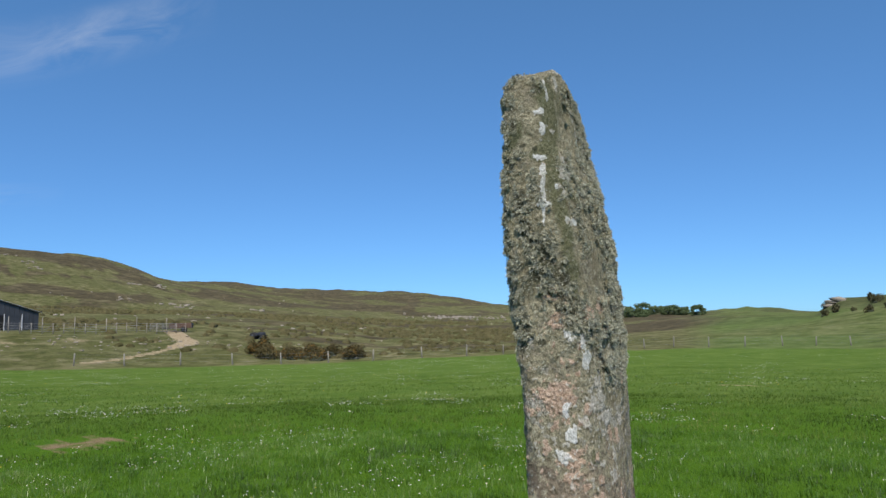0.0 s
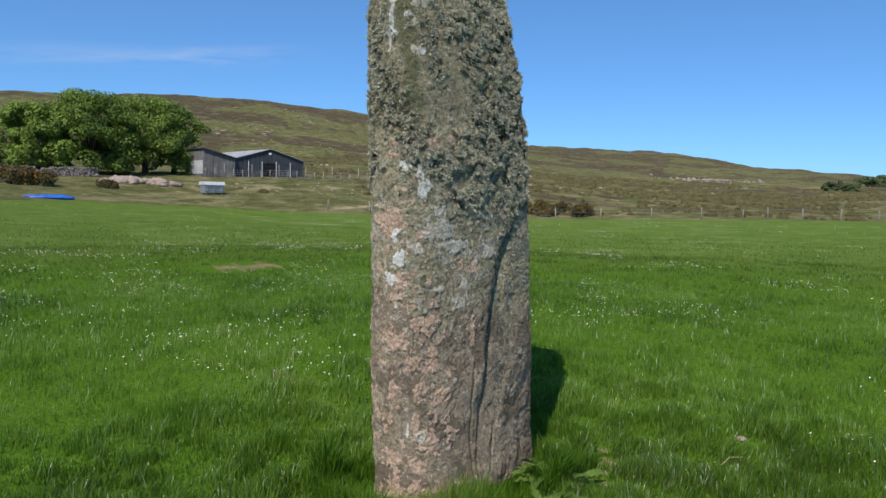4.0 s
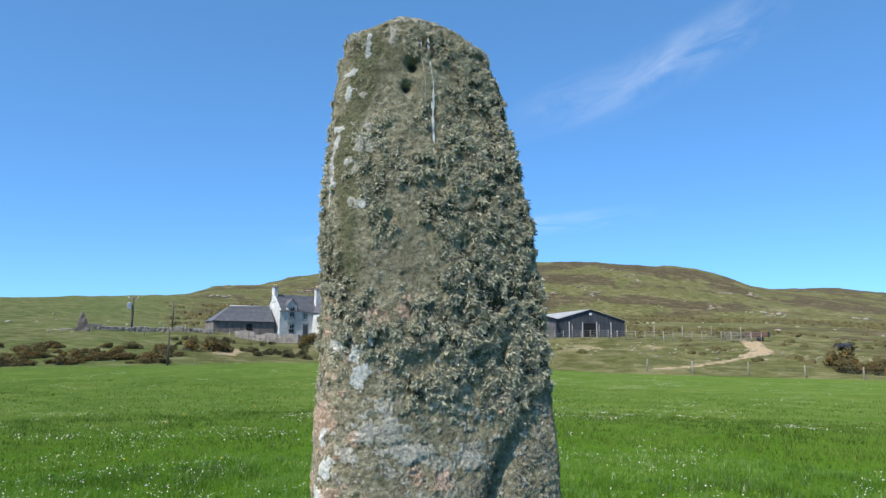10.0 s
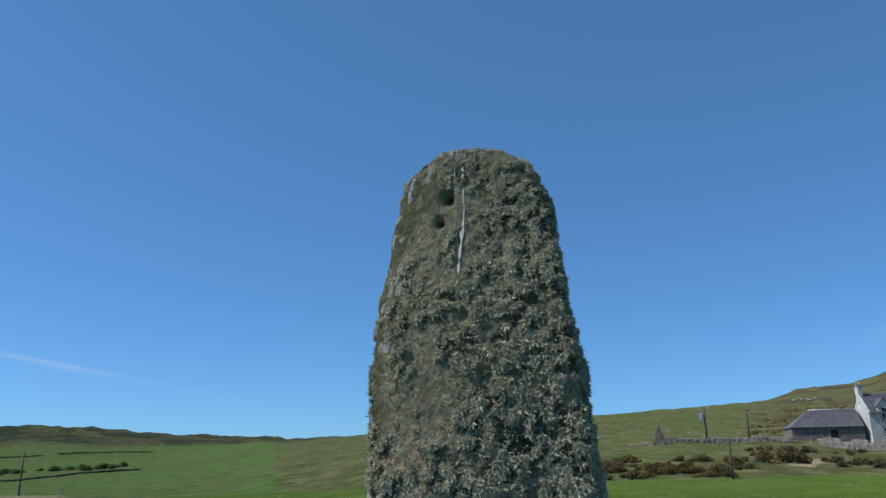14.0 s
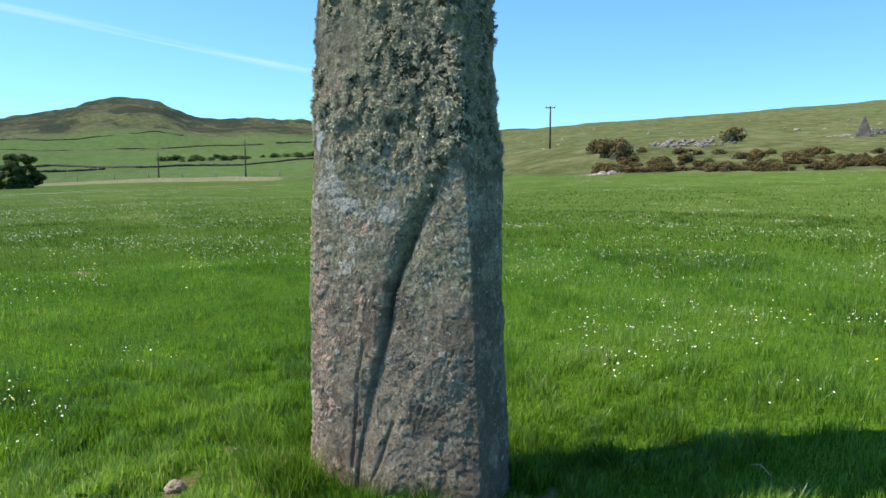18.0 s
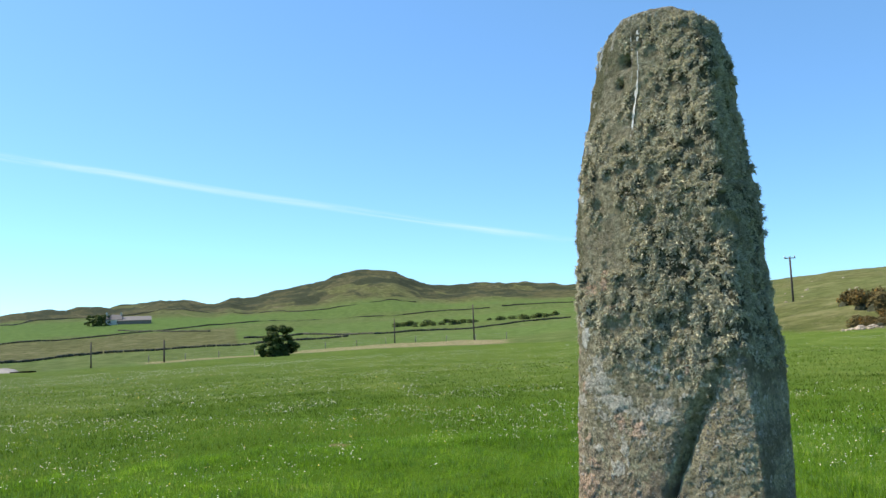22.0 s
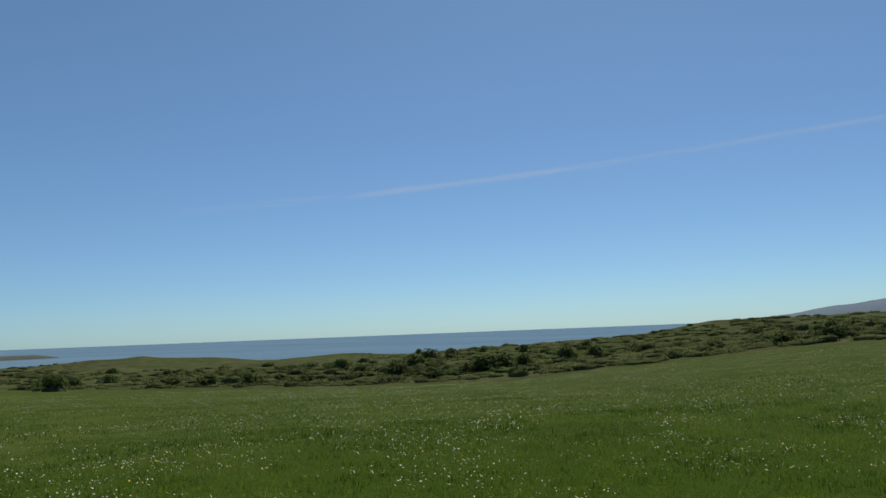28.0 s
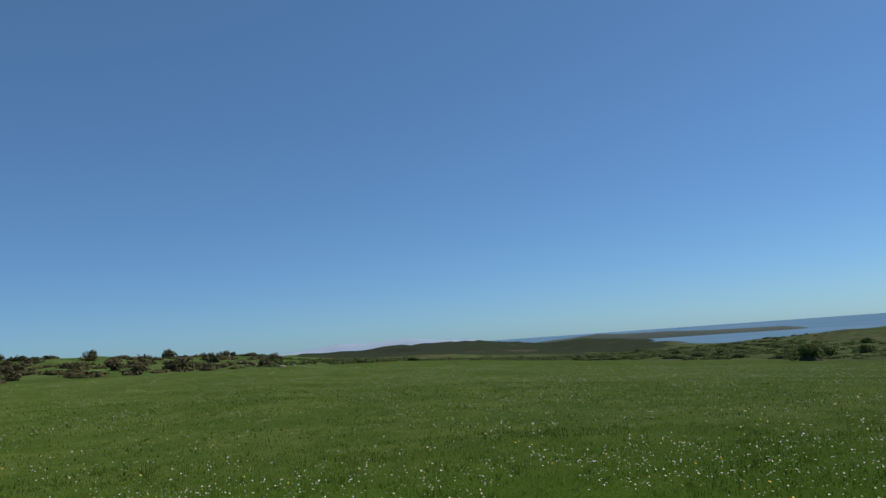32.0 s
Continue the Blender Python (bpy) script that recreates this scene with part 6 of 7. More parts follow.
GREY_RAIL = plain("dull_galvanised_rail", (0.14, 0.14, 0.135), (0.26, 0.26, 0.25), 3, 0.6, 0.3, fine=25)


def yard_rails():
    root = tagged(new("yard_fence"), "galvanised rail fence round the farmyard", "fence")
    pts = []
    for i in range(27):
        a = 37.5 - i * 17.5 / 26
        p = on_ground(a, 106.5 + 0.8 * math.sin(i))
        pts.append(p)
        high = 2.1 if i % 3 == 0 else 1.35
        part("post", tube([p + Vector((0, 0, -0.3)), p + Vector((0, 0, high))], [0.055, 0.05], 6, TIMBER, "post"), root)
    for h in (0.3, 0.62, 0.94, 1.25):
        part("rail", tube([p + Vector((0, 0, h)) for p in pts], [0.022] * len(pts), 5, GREY_RAIL, "rail"), root)
    for i in range(0, 26, 2):
        part("brace", tube([pts[i] + Vector((0, 0, 0.2)), pts[i + 1] + Vector((0, 0, 1.25))], [0.02, 0.02], 5, GREY_RAIL, "brace"), root)


yard_rails()


def field_gate():
    root = tagged(new("field_gate"), "grey barred metal gate beside the farm track", "gate")
    root.matrix_world = Matrix.Translation(on_ground(21.6, 107, 0)) @ pose(0, 0, 0, 0, 0, 22)
    for z in (0.25, 0.5, 0.75, 1.0, 1.25):
        part("bar", tube([(-1.6, 0, z), (1.6, 0, z)], [0.03, 0.03], 6, GREY_RAIL, "bar"), root)
    for x in (-1.6, 0, 1.6):
        part("stile", tube([(x, 0, 0.2), (x, 0, 1.3)], [0.035, 0.035], 6, GREY_RAIL, "stile"), root)


field_gate()


TARRED = plain("tarred_pole", (0.055, 0.045, 0.036), (0.125, 0.105, 0.085), 3, 0.9, fine=30, per_object=0.3)


def utility_pole(az, r, top_el, low_el=None, arm=True, box=False, lean=0.0, thick=0.14, label="brown wooden utility pole with a short crossarm"):
    p = polar(az, r)
    zg = float(ground_z(p.x, p.y))
    h = max(2.2, EYE_Z + r * math.tan(radians(top_el)) - zg)
    root = tagged(new("utility_pole"), label, "utility pole", "poles across the fields")
    root.matrix_world = Matrix.Translation((p.x, p.y, zg)) @ pose(0, 0, 0, 0, lean, az)
    part("pole", tube([(0, 0, -0.4), (0, 0, h * 0.5), (0, 0, h)], [thick, thick * 0.9, thick * 0.75], 8, TARRED, "pole"), root)
    if arm:
        cross = part("crossarm", box_mesh("crossarm", -0.7, 0.7, -0.06, 0.06, h - 0.28, h - 0.14, TIMBER), root)
        for x in (-0.6, 0.6):
            part("insulator", tube([(x, 0, h - 0.14), (x, 0, h + 0.1)], [0.05, 0.07], 6, PANEL, "insulator"), cross)
    if box:
        part("transformer", box_mesh("transformer", -0.75, -0.2, -0.3, 0.25, h - 1.7, h - 0.8, STEEL, 0.05), root, "pale grey transformer box")
    return root


utility_pole(66.4, 112, 3.65, box=True, thick=0.17)
utility_pole(63.6, 125, 3.45, arm=False)
utility_pole(91.2, 106, 3.70)
utility_pole(114.5, 133, 1.25, arm=False)
utility_pole(120.6, 150, 0.33, arm=False)
utility_pole(137.7, 117, -0.60, arm=False)
utility_pole(142.6, 108, -0.52, arm=False, thick=0.1)
utility_pole(64.4, 52, 1.45, arm=False, thick=0.07, label="bare grey timber post at the edge of the meadow")


def road(line, wide, name="road"):
    pts = []
    for (a0, r0), (a1, r1) in zip(line[:-1], line[1:]):
        for k in range(12):
            t = k / 12
            pts.append(polar(a0 + (a1 - a0) * t, r0 + (r1 - r0) * t))
    pts.append(polar(*line[-1]))
    verts, faces = [], []
    for i, p in enumerate(pts):
        d = (pts[min(i + 1, len(pts) - 1)] - pts[max(0, i - 1)]).normalized()
        s = Vector((-d.y, d.x, 0)) * wide / 2
        z = max(float(ground_z(q.x, q.y)) for q in (p, p + s, p - s)) + 0.14
        for q, dz in ((p - s * 1.15, -0.6), (p - s, 0), (p, 0.04), (p + s, 0), (p + s * 1.15, -0.6)):
            verts.append((q.x, q.y, z + dz))
    for i in range(len(pts) - 1):
        for k in range(4):
            a = i * 5 + k
            faces.append((a, a + 1, a + 6, a + 5))
    tagged(new(name, mesh_of(name, verts, faces, TARMAC, True)), "narrow pale single-track road crossing the fields", "road", kind="structure")


road([(146.8, 104), (147.5, 115), (148.6, 160), (150.6, 192), (152.9, 237)], 2.8)
road([(154.6, 255), (155.2, 275), (155.9, 300)], 5.0)


# ---- trees, gorse and scrub ----
SYCAMORE = leafy("sycamore_leaf", (0.050, 0.098, 0.014), (0.280, 0.385, 0.075), 0.45, 0.26)
GORSE = leafy("gorse_spray", (0.054, 0.050, 0.020), (0.165, 0.128, 0.052), 0.8, 0.15)
GORSE_GOLD = leafy("gorse_faded_bloom", (0.15, 0.080, 0.018), (0.30, 0.17, 0.036), 0.8, 0.1)
WILLOW = leafy("scrub_leaf", (0.065, 0.100, 0.026), (0.150, 0.205, 0.064), 0.8, 0.42)
DARK_SCRUB = leafy("dark_scrub_leaf", (0.038, 0.066, 0.018), (0.100, 0.142, 0.044), 0.8, 0.35)
RUSH = leafy("rush_stem", (0.050, 0.052, 0.020), (0.13, 0.115, 0.055), 0.7, 0.1)
# Paler leaf for the far shelter belt: haze put into its colour.
PALE_LEAF = leafy("hazy_leaf", (0.085, 0.120, 0.050), (0.170, 0.215, 0.095), 0.8, 0.4)
BARK = plain("bark", (0.045, 0.038, 0.030), (0.11, 0.095, 0.075), 3, 0.95, bump=0.7, fine=20)
SHADE_CORE = plain("shade_core", (0.018, 0.024, 0.010), (0.040, 0.044, 0.020), 3, 0.95)


def leaf_cloud(name, lumps, per, size, mat, seed, flat=0.6, shell=(0.72, 1.06), stray=0.55):
    """Leaves spread over the outside of rounded lumps (centre, radii)."""
    rng = np.random.default_rng(seed)
    all_v = []
    for (cx, cy, cz), (sx, sy, sz) in lumps:
        n = per
        d = rng.normal(0, 1, (n, 3))
        d /= np.linalg.norm(d, axis=1)[:, None]
        rad = rng.uniform(*shell, n) + 0.16 * fbm(d[:, 0] + cx, d[:, 1] + cy, d[:, 2] + cz, 0.5, 2, seed)
        p = np.array([cx, cy, cz]) + d * rad[:, None] * [sx, sy, sz]
        nrm = d + rng.normal(0, stray, (n, 3))
        nrm[:, 2] += 0.6
        nrm /= np.linalg.norm(nrm, axis=1)[:, None]
        e1 = np.cross(nrm, rng.normal(0, 1, (n, 3)))
        e1 /= np.linalg.norm(e1, axis=1)[:, None] + 1e-9
        e2 = np.cross(nrm, e1)
        s = size * rng.uniform(0.6, 1.4, n)[:, None]
        all_v.append(np.stack([p - e1 * s * 0.5, p + e2 * s * flat * 0.5 - nrm * s * 0.06, p + e1 * s * 0.5, p - e2 * s * flat * 0.5 - nrm * s * 0.06], 1))
    v = np.concatenate(all_v)
    first = np.arange(len(v))[:, None] * 4
    return fast_mesh(name, v.reshape(-1, 3), first + [0, 1, 2, 3], None, mat)


def tree(az, r, wide, high, seed, label, mat=SYCAMORE, lumps=130, per=230, leaf=0.32, trunk_h=0.2):
    rng = random.Random(seed)
    root = tagged(new("tree"), label, "tree", "trees by the farm")
    root.matrix_world = Matrix.Translation(on_ground(az, r, 0.1)) @ pose(0, 0, 0, 0, 0, rng.uniform(0, 360))
    th = high * trunk_h
    part("trunk", tube([(0, 0, -0.3), (0.1, 0, th * 0.5), (0, 0.1, th), (0.1, 0.1, th * 1.8)], [0.045 * high, 0.036 * high, 0.032 * high, 0.015 * high], 9, BARK, "trunk"), root)
    spec = []
    for i in range(lumps):
        a, k = rng.uniform(0, 6.283), math.sqrt(rng.uniform(0.12, 1))
        zz = rng.uniform(0.08, 0.90)
        room = math.sqrt(max(0.05, 1 - ((zz - 0.34) / 0.62) ** 2))
        x, y = math.cos(a) * k * wide / 2 * room * 0.88, math.sin(a) * k * wide / 2 * room * 0.88
        s = rng.uniform(0.070, 0.115) * wide
        spec.append(((x, y, zz * high), (s, s, s * rng.uniform(0.5, 0.75))))
        if i % 5 == 0:
            part("limb", tube([(0, 0, th * 0.9), (x * 0.5, y * 0.5, (th + zz * high) / 2), (x, y, zz * high)], [0.022 * high, 0.014 * high, 0.005 * high], 6, BARK, "limb"), root)
    tagged(part("crown", leaf_cloud("crown", spec, per, leaf, mat, seed, 0.6, (0.80, 1.03), 0.38), root), kind="stuff")
    return root


tree(47.9, 107, 12.6, 9.8, 1, "broad full sycamore in fresh green leaf by the farmhouse")
tree(44.6, 108, 15.0, 11.4, 2, "tall broad sycamore in fresh green leaf behind the wall")
tree(41.0, 114, 15.3, 11.6, 3, "broad sycamore with a low dark skirt beside the barn")
tree(39.0, 118, 11.8, 10.2, 4, "smaller sycamore close behind the board shed", lumps=50)
tree(50.2, 111, 3.2, 4.2, 5, "small garden tree against the farmhouse wall", lumps=30, per=110, leaf=0.3, mat=WILLOW)
tree(129.7, 99, 5.6, 4.3, 6, "lone dark round thorn tree at the field edge", mat=DARK_SCRUB, lumps=60, per=200, leaf=0.26, trunk_h=0.06)
for i, (az, r, w, h) in enumerate([(-13.2, 420, 18, 6), (-15.0, 430, 20, 6.5), (-12.0, 425, 18, 5.5), (-16.6, 440, 16, 5.5), (-18.6, 400, 9, 5.5), (-14.2, 400, 18, 5), (-17.6, 420, 12, 4.5), (-11.0, 400, 16, 5), (-9.0, 310, 9, 4), (-10.0, 305, 7, 3.5)]):
    tree(az, r, w, h, 20 + i, "far dull green tree in a shelter belt", mat=PALE_LEAF, lumps=44, per=60, leaf=0.9, trunk_h=0.05)
for i, (az, r, w, h) in enumerate([(141.6, 450, 10, 6.5), (141.1, 446, 9, 6.5), (140.7, 449, 7, 5.5)]):
    tree(az, r, w, h, 40 + i, "dark trees sheltering the far farm", mat=DARK_SCRUB, lumps=30, per=50, leaf=1.0)


def bush_kind(name, mat, seed, wide, high, leaves, leaf, label, second=None, lumps=7):
    """One bush at the origin to be copied: shade-dark solid heart and outer sprays."""
    rng = random.Random(seed)
    root = tagged(new(name), label, "bush", name + " clumps")
    spec = []
    for i in range(lumps):
        a, k = rng.uniform(0, 6.283), rng.uniform(0, 0.62)
        s = rng.uniform(0.24, 0.36)
        z = rng.uniform(0.25, 0.62) if k < 0.4 else rng.uniform(0.2, 0.42)
        spec.append(((math.cos(a) * k * wide / 2, math.sin(a) * k * wide / 2, z * high), (s * wide * 0.62, s * wide * 0.62, s * high)))
    tagged(part("foliage", leaf_cloud("foliage", spec, leaves // lumps, leaf, mat, seed, 0.5), root), kind="stuff")
    if second:
        tagged(part("bloom", leaf_cloud("bloom", spec[::2], leaves // 14, leaf * 0.9, second, seed + 50, 0.6), root, "faded orange blossom"), kind="stuff")
    # Solid dark blob standing for the shade inside the bush.
    part("heart", rock_mesh("heart", seed, wide * 0.27, wide * 0.27, high * 0.34, SHADE_CORE, 0.3, 2), root)
    return root


KINDS = {
    "gorse_bush": [bush_kind("gorse_bush", GORSE, 60 + k, 2.6, 1.9, 900, 0.20, "dark gorse bush with faded orange blossom", GORSE_GOLD if k != 1 else None) for k in range(3)],
    "scrub_bush": [bush_kind("scrub_bush", (WILLOW, DARK_SCRUB, DARK_SCRUB)[k], 70 + k, 3.2, 2.0, 620, 0.34, "rounded dull green scrub bush on the slope") for k in range(3)],
    "rush_clump": [bush_kind("rush_clump", RUSH, 80 + k, 1.6, 1.2, 500, 0.22, "dark brownish clump of rushes and heather") for k in range(2)],
}


def plant(kind, az, r, scale, rng, tall=1.0):
    src = KINDS[kind][rng.randrange(len(KINDS[kind]))]
    ob = copy_thing(src, Matrix.Translation(on_ground(az, r, 0.12 * scale)) @ pose(0, 0, 0, 0, 0, rng.uniform(0, 360)))
    ob.scale = (scale, scale, scale * tall)
    return ob


rng = random.Random(77)
for i in range(26):
    t = i / 25
    plant("gorse_bush", 7.0 + 8.2 * t + rng.uniform(-0.4, 0.4), 80 + rng.uniform(0, 9), rng.uniform(0.65, 1.35), rng, rng.uniform(0.75, 1.15))
for i in range(150):
    az = 63.5 + 24 * rng.random()
    re = float(column(EDGE, np.array(az))[0])
    plant("gorse_bush", az, re * (1.04 + 0.34 * rng.random() ** 1.5), rng.uniform(0.4, 0.95), rng, rng.uniform(0.38, 0.66))
for i in range(7):
    plant("gorse_bush", 84 + 4 * rng.random(), 72 + 16 * rng.random(), rng.uniform(0.8, 1.2), rng)
for az, r, s in ((54.0, 94, 0.7), (47.6, 88, 0.9), (48.4, 89, 1.2), (49.3, 89, 1.25), (50.2, 90, 1.2), (51.0, 91, 1.25), (51.8, 92, 1.1), (52.6, 93, 0.9), (53.3, 93, 0.8), (43.6, 88, 0.6), (60.0, 73, 0.6), (61.2, 72, 0.75), (62.6, 70, 0.7), (54.2, 88, 0.6), (43.9, 89, 0.6), (43.2, 89, 0.5), (53.4, 98, 0.8), (78.0, 92, 1.1)):
    plant("gorse_bush", az, r, s * 1.3, rng, 0.95)
for i in range(46):
    plant("rush_clump", rng.uniform(53.5, 64), rng.uniform(70, 92), rng.uniform(0.5, 1.0), rng, rng.uniform(0.6, 0.9))
for i in range(120):
    az = rng.uniform(155, 227)
    re, rc = float(column(EDGE, np.array(az))[0]), float(column(CREST_LANDWARD + CREST_SEAWARD, np.array(az))[0])
    k = rng.random() ** 1.3
    if az > 200:
        k *= 0.35
    plant("scrub_bush", az, re * 1.05 + (rc - re * 1.05) * k, rng.uniform(0.6, 1.4) * (1 - 0.35 * k), rng, rng.uniform(0.45, 0.8))
for az, r, sc in ((199.8, 100, 1.2), (195.2, 80, 1.5), (188.7, 89, 1.5), (205.1, 104, 1.3), (224.2, 92, 1.5), (198.1, 121, 1.2), (196.7, 118, 1.3), (129.45, 98.5, 1.15), (129.7, 98.2, 1.2), (129.95, 98.5, 1.15), (161.4, 86, 1.3), (165.8, 86, 1.2), (192.0, 84, 1.3), (193.4, 82, 1.4), (186.5, 90, 1.3)):
    plant("scrub_bush", az, r, sc, rng, 0.85)
for i in range(60):
    az = rng.uniform(260, 283)
    re, rc = float(column(EDGE, np.array(az))[0]), float(column(CREST_LANDWARD + CREST_SEAWARD, np.array(az))[0])
    plant("rush_clump", az, re * 1.04 + (rc - re * 1.0) * rng.random(), rng.uniform(0.45, 1.05), rng, rng.uniform(0.5, 0.8))
for i in range(34):
    plant("scrub_bush", rng.uniform(108, 120.5), rng.uniform(286, 312), rng.uniform(1.0, 2.0), rng, 0.7)
for i in range(12):
    plant("rush_clump", rng.uniform(-31, -27), rng.uniform(150, 188), rng.uniform(0.8, 1.5), rng)


def thicket(name, dark, light, other):
    """The mottled leafy skin of low scrub, each mound a little different."""
    m, n, l, s = material(name)
    g = n.new("ShaderNodeNewGeometry")
    fine, mid = noise_of(n, l, 7.0, 5.0, 0.7), noise_of(n, l, 1.1, 4.0)
    col = stops(n, l, maths(n, l, "ADD", maths(n, l, "MULTIPLY", fine, 0.5), maths(n, l, "MULTIPLY", mid, 0.5)), (0.36, dark), (0.64, light))
    col = blend(n, l, maths(n, l, "MULTIPLY", g.outputs["Random Per Island"], 0.6), col, other)
    l.new(col, s.inputs["Base Color"])
    s.inputs["Roughness"].default_value, s.inputs["Specular IOR Level"].default_value = 0.95, 0.03
    relief(n, l, s, fine, 1.0, 0.22)
    return m


def undergrowth(name, label, az0, az1, count, wide, high, mats, seed, deep=1.0):
    """Low unbroken scrub: uneven leafy mounds with sprays standing out of them."""
    rng = np.random.default_rng(seed)
    az = rng.uniform(az0, az1, count)
    re, rc = column(EDGE, az)[0] * 1.03, column(CREST_LANDWARD + CREST_SEAWARD, az)[0] * 0.99
    r = re + (rc - re) * deep * rng.uniform(0, 1, count) ** 1.2
    x, y = -r * np.sin(np.radians(az)), r * np.cos(np.radians(az))
    z = ground_z(x, y)
    s = rng.uniform(0.55, 1.3, count) * np.clip((az1 - az) / 8, 0.35, 1) * np.clip((az - az0) / 3, 0.4, 1)
    rows, cols = 6, 12
    el, th = np.meshgrid(np.radians([-20, 8, 30, 50, 70, 90]), np.arange(cols) * 2 * np.pi / cols, indexing="ij")
    d = np.stack([np.cos(el) * np.cos(th), np.cos(el) * np.sin(th), np.sin(el)], -1).reshape(-1, 3)
    size = np.stack([wide * s, wide * s * rng.uniform(0.7, 1.2, count), high * s * rng.uniform(0.6, 1.3, count)], 1)
    base = np.stack([x, y, z], 1)
    p = d[None] * size[:, None] + base[:, None]
    bulge = 1 + 0.8 * fbm(p[..., 0], p[..., 1], p[..., 2], 0.9, 3, seed + 1)
    p = d[None] * size[:, None] * 0.72 * bulge[..., None] + base[:, None]
    quads = (np.arange(count)[:, None, None] * rows * cols + grid_faces(rows, cols)[None]).reshape(-1, 4)
    root = tagged(new(name), label, "scrub", kind="stuff")
    tagged(part("thicket", fast_mesh("thicket", p.reshape(-1, 3), quads, None, mats[0], True), root), kind="stuff")
    lumps = [(tuple(base[i]), tuple(size[i] * 1.08)) for i in range(count)]
    tagged(part("sprays", leaf_cloud("sprays", lumps, 46, 0.26, mats[1], seed, 0.7, (0.6, 0.98)), root), kind="stuff")


GREEN_THICKET = thicket("green_thicket", (0.045, 0.070, 0.022), (0.120, 0.160, 0.056), (0.100, 0.115, 0.048))
DARK_THICKET = thicket("dark_thicket", (0.032, 0.052, 0.018), (0.085, 0.116, 0.042), (0.075, 0.085, 0.036))
BROWN_THICKET = thicket("brown_thicket", (0.042, 0.044, 0.020), (0.105, 0.100, 0.046), (0.095, 0.080, 0.040))
undergrowth("low_scrub", "low dense green scrub and bracken on the seaward slope", 154.5, 203, 1150, 1.6, 0.42, (GREEN_THICKET, WILLOW), 31)
undergrowth("low_scrub", "thin low scrub at the foot of the grassy dune", 201, 226, 330, 1.3, 0.34, (GREEN_THICKET, DARK_SCRUB), 34, 0.42)
undergrowth("low_scrub", "darker low scrub in the hollows of the seaward slope", 154.5, 222, 300, 1.2, 0.62, (DARK_THICKET, DARK_SCRUB), 32, 0.5)
undergrowth("low_scrub", "dark brown-green scrub and heath above the bay", 222, 262, 900, 1.5, 0.5, (DARK_THICKET, DARK_SCRUB), 33)
undergrowth("low_heather", "low brown-green heather and rushes on the rise", 259, 284, 170, 0.75, 0.26, (BROWN_THICKET, RUSH), 35)
for group in KINDS.values():
    for k, src in enumerate(group):
        src.matrix_world = Matrix.Translation(on_ground(300 + 3 * k, 75, 0.1))


# ---- loose rocks on banks and moor ----
def scatter_rocks(label, spots_list, size, seed, mat=PALE_ROCK):
    """Loose rocks lying on the ground, by places."""
    rng = np.random.default_rng(seed)
    base = rock_mesh("rock", seed, 1, 1, 0.6, mat, 0.65, 1)
    co = np.array([v.co[:] for v in base.vertices])
    tri = np.array([p.vertices[:] for p in base.polygons])
    bpy.data.meshes.remove(base)
    x = np.array([polar(a, r).x for a, r in spots_list])
    y = np.array([polar(a, r).y for a, r in spots_list])
    z = ground_z(x, y)
    verts, faces = [], []
    for i in range(len(x)):
        s = size * rng.uniform(0.4, 1.3) * np.array([1, rng.uniform(0.5, 1), rng.uniform(0.5, 0.9)])
        t = rng.uniform(0, 6.28)
        q = co * s
        q = np.stack([q[:, 0] * np.cos(t) - q[:, 1] * np.sin(t), q[:, 0] * np.sin(t) + q[:, 1] * np.cos(t), q[:, 2]], 1)
        verts.append(q + [x[i], y[i], z[i] + s[2] * 0.15])
        faces.append(tri + i * len(co))
    me = fast_mesh("rocks", np.concatenate(verts), None, np.concatenate(faces), mat)
    return tagged(new("rocks", me), label, "rocks", kind="stuff")


def tussocks(label, count, seed):
    """Dark clumps of heather and moor grass on the slopes above the farm."""
    rng = np.random.default_rng(seed)
    az = rng.uniform(-12, 64, count * 3)
    r = np.sqrt(rng.uniform(84.0**2, 330.0**2, count * 3))
    x, y = -r * np.sin(np.radians(az)), r * np.cos(np.radians(az))
    re = column(EDGE, az % 360)[0]
    keep = (fbm(x, y, 0, 26, 3, 141) > rng.uniform(-0.15, 0.35, len(x))) & (r > re * 1.06) & (near_line(x, y, FARM_TRACK, 3.0) < 0.1) & (near_line(x, y, TRACK_TAIL, 2.5) < 0.1)
    x, y, r = x[keep][:count], y[keep][:count], r[keep][:count]
    n, sides = len(x), 7
    z = ground_z(x, y)
    s = rng.uniform(0.25, 0.75, n) * (0.7 + r / 320)
    rows = []
    for high, wide in ((-0.25, 1.0), (0.35, 0.85), (0.62, 0.40)):
        t = np.arange(sides)[None] * 2 * np.pi / sides + rng.uniform(0, 1, (n, 1))
        k = wide * s[:, None] * rng.uniform(0.75, 1.3, (n, sides))
        rows.append(np.stack([x[:, None] + k * np.cos(t), y[:, None] + k * np.sin(t), z[:, None] + s[:, None] * high * rng.uniform(0.7, 1.3, (n, sides))], -1))
    v = np.stack(rows, 1).reshape(n, 3 * sides, 3)
    v = np.concatenate([v, np.stack([x, y, z + 0.7 * s], 1)[:, None]], 1)
    size = 3 * sides + 1
    first = np.arange(n)[:, None, None] * size
    quads = (first + grid_faces(3, sides)[None]).reshape(-1, 4)
    top = np.stack([2 * sides + np.arange(sides), 2 * sides + (np.arange(sides) + 1) % sides, np.full(sides, 3 * sides)], 1)
    me = fast_mesh("tussocks", v.reshape(-1, 3), quads, (first + top[None]).reshape(-1, 3), TUSSOCK)
    return tagged(new("tussocks", me), label, "tussocks", kind="stuff")


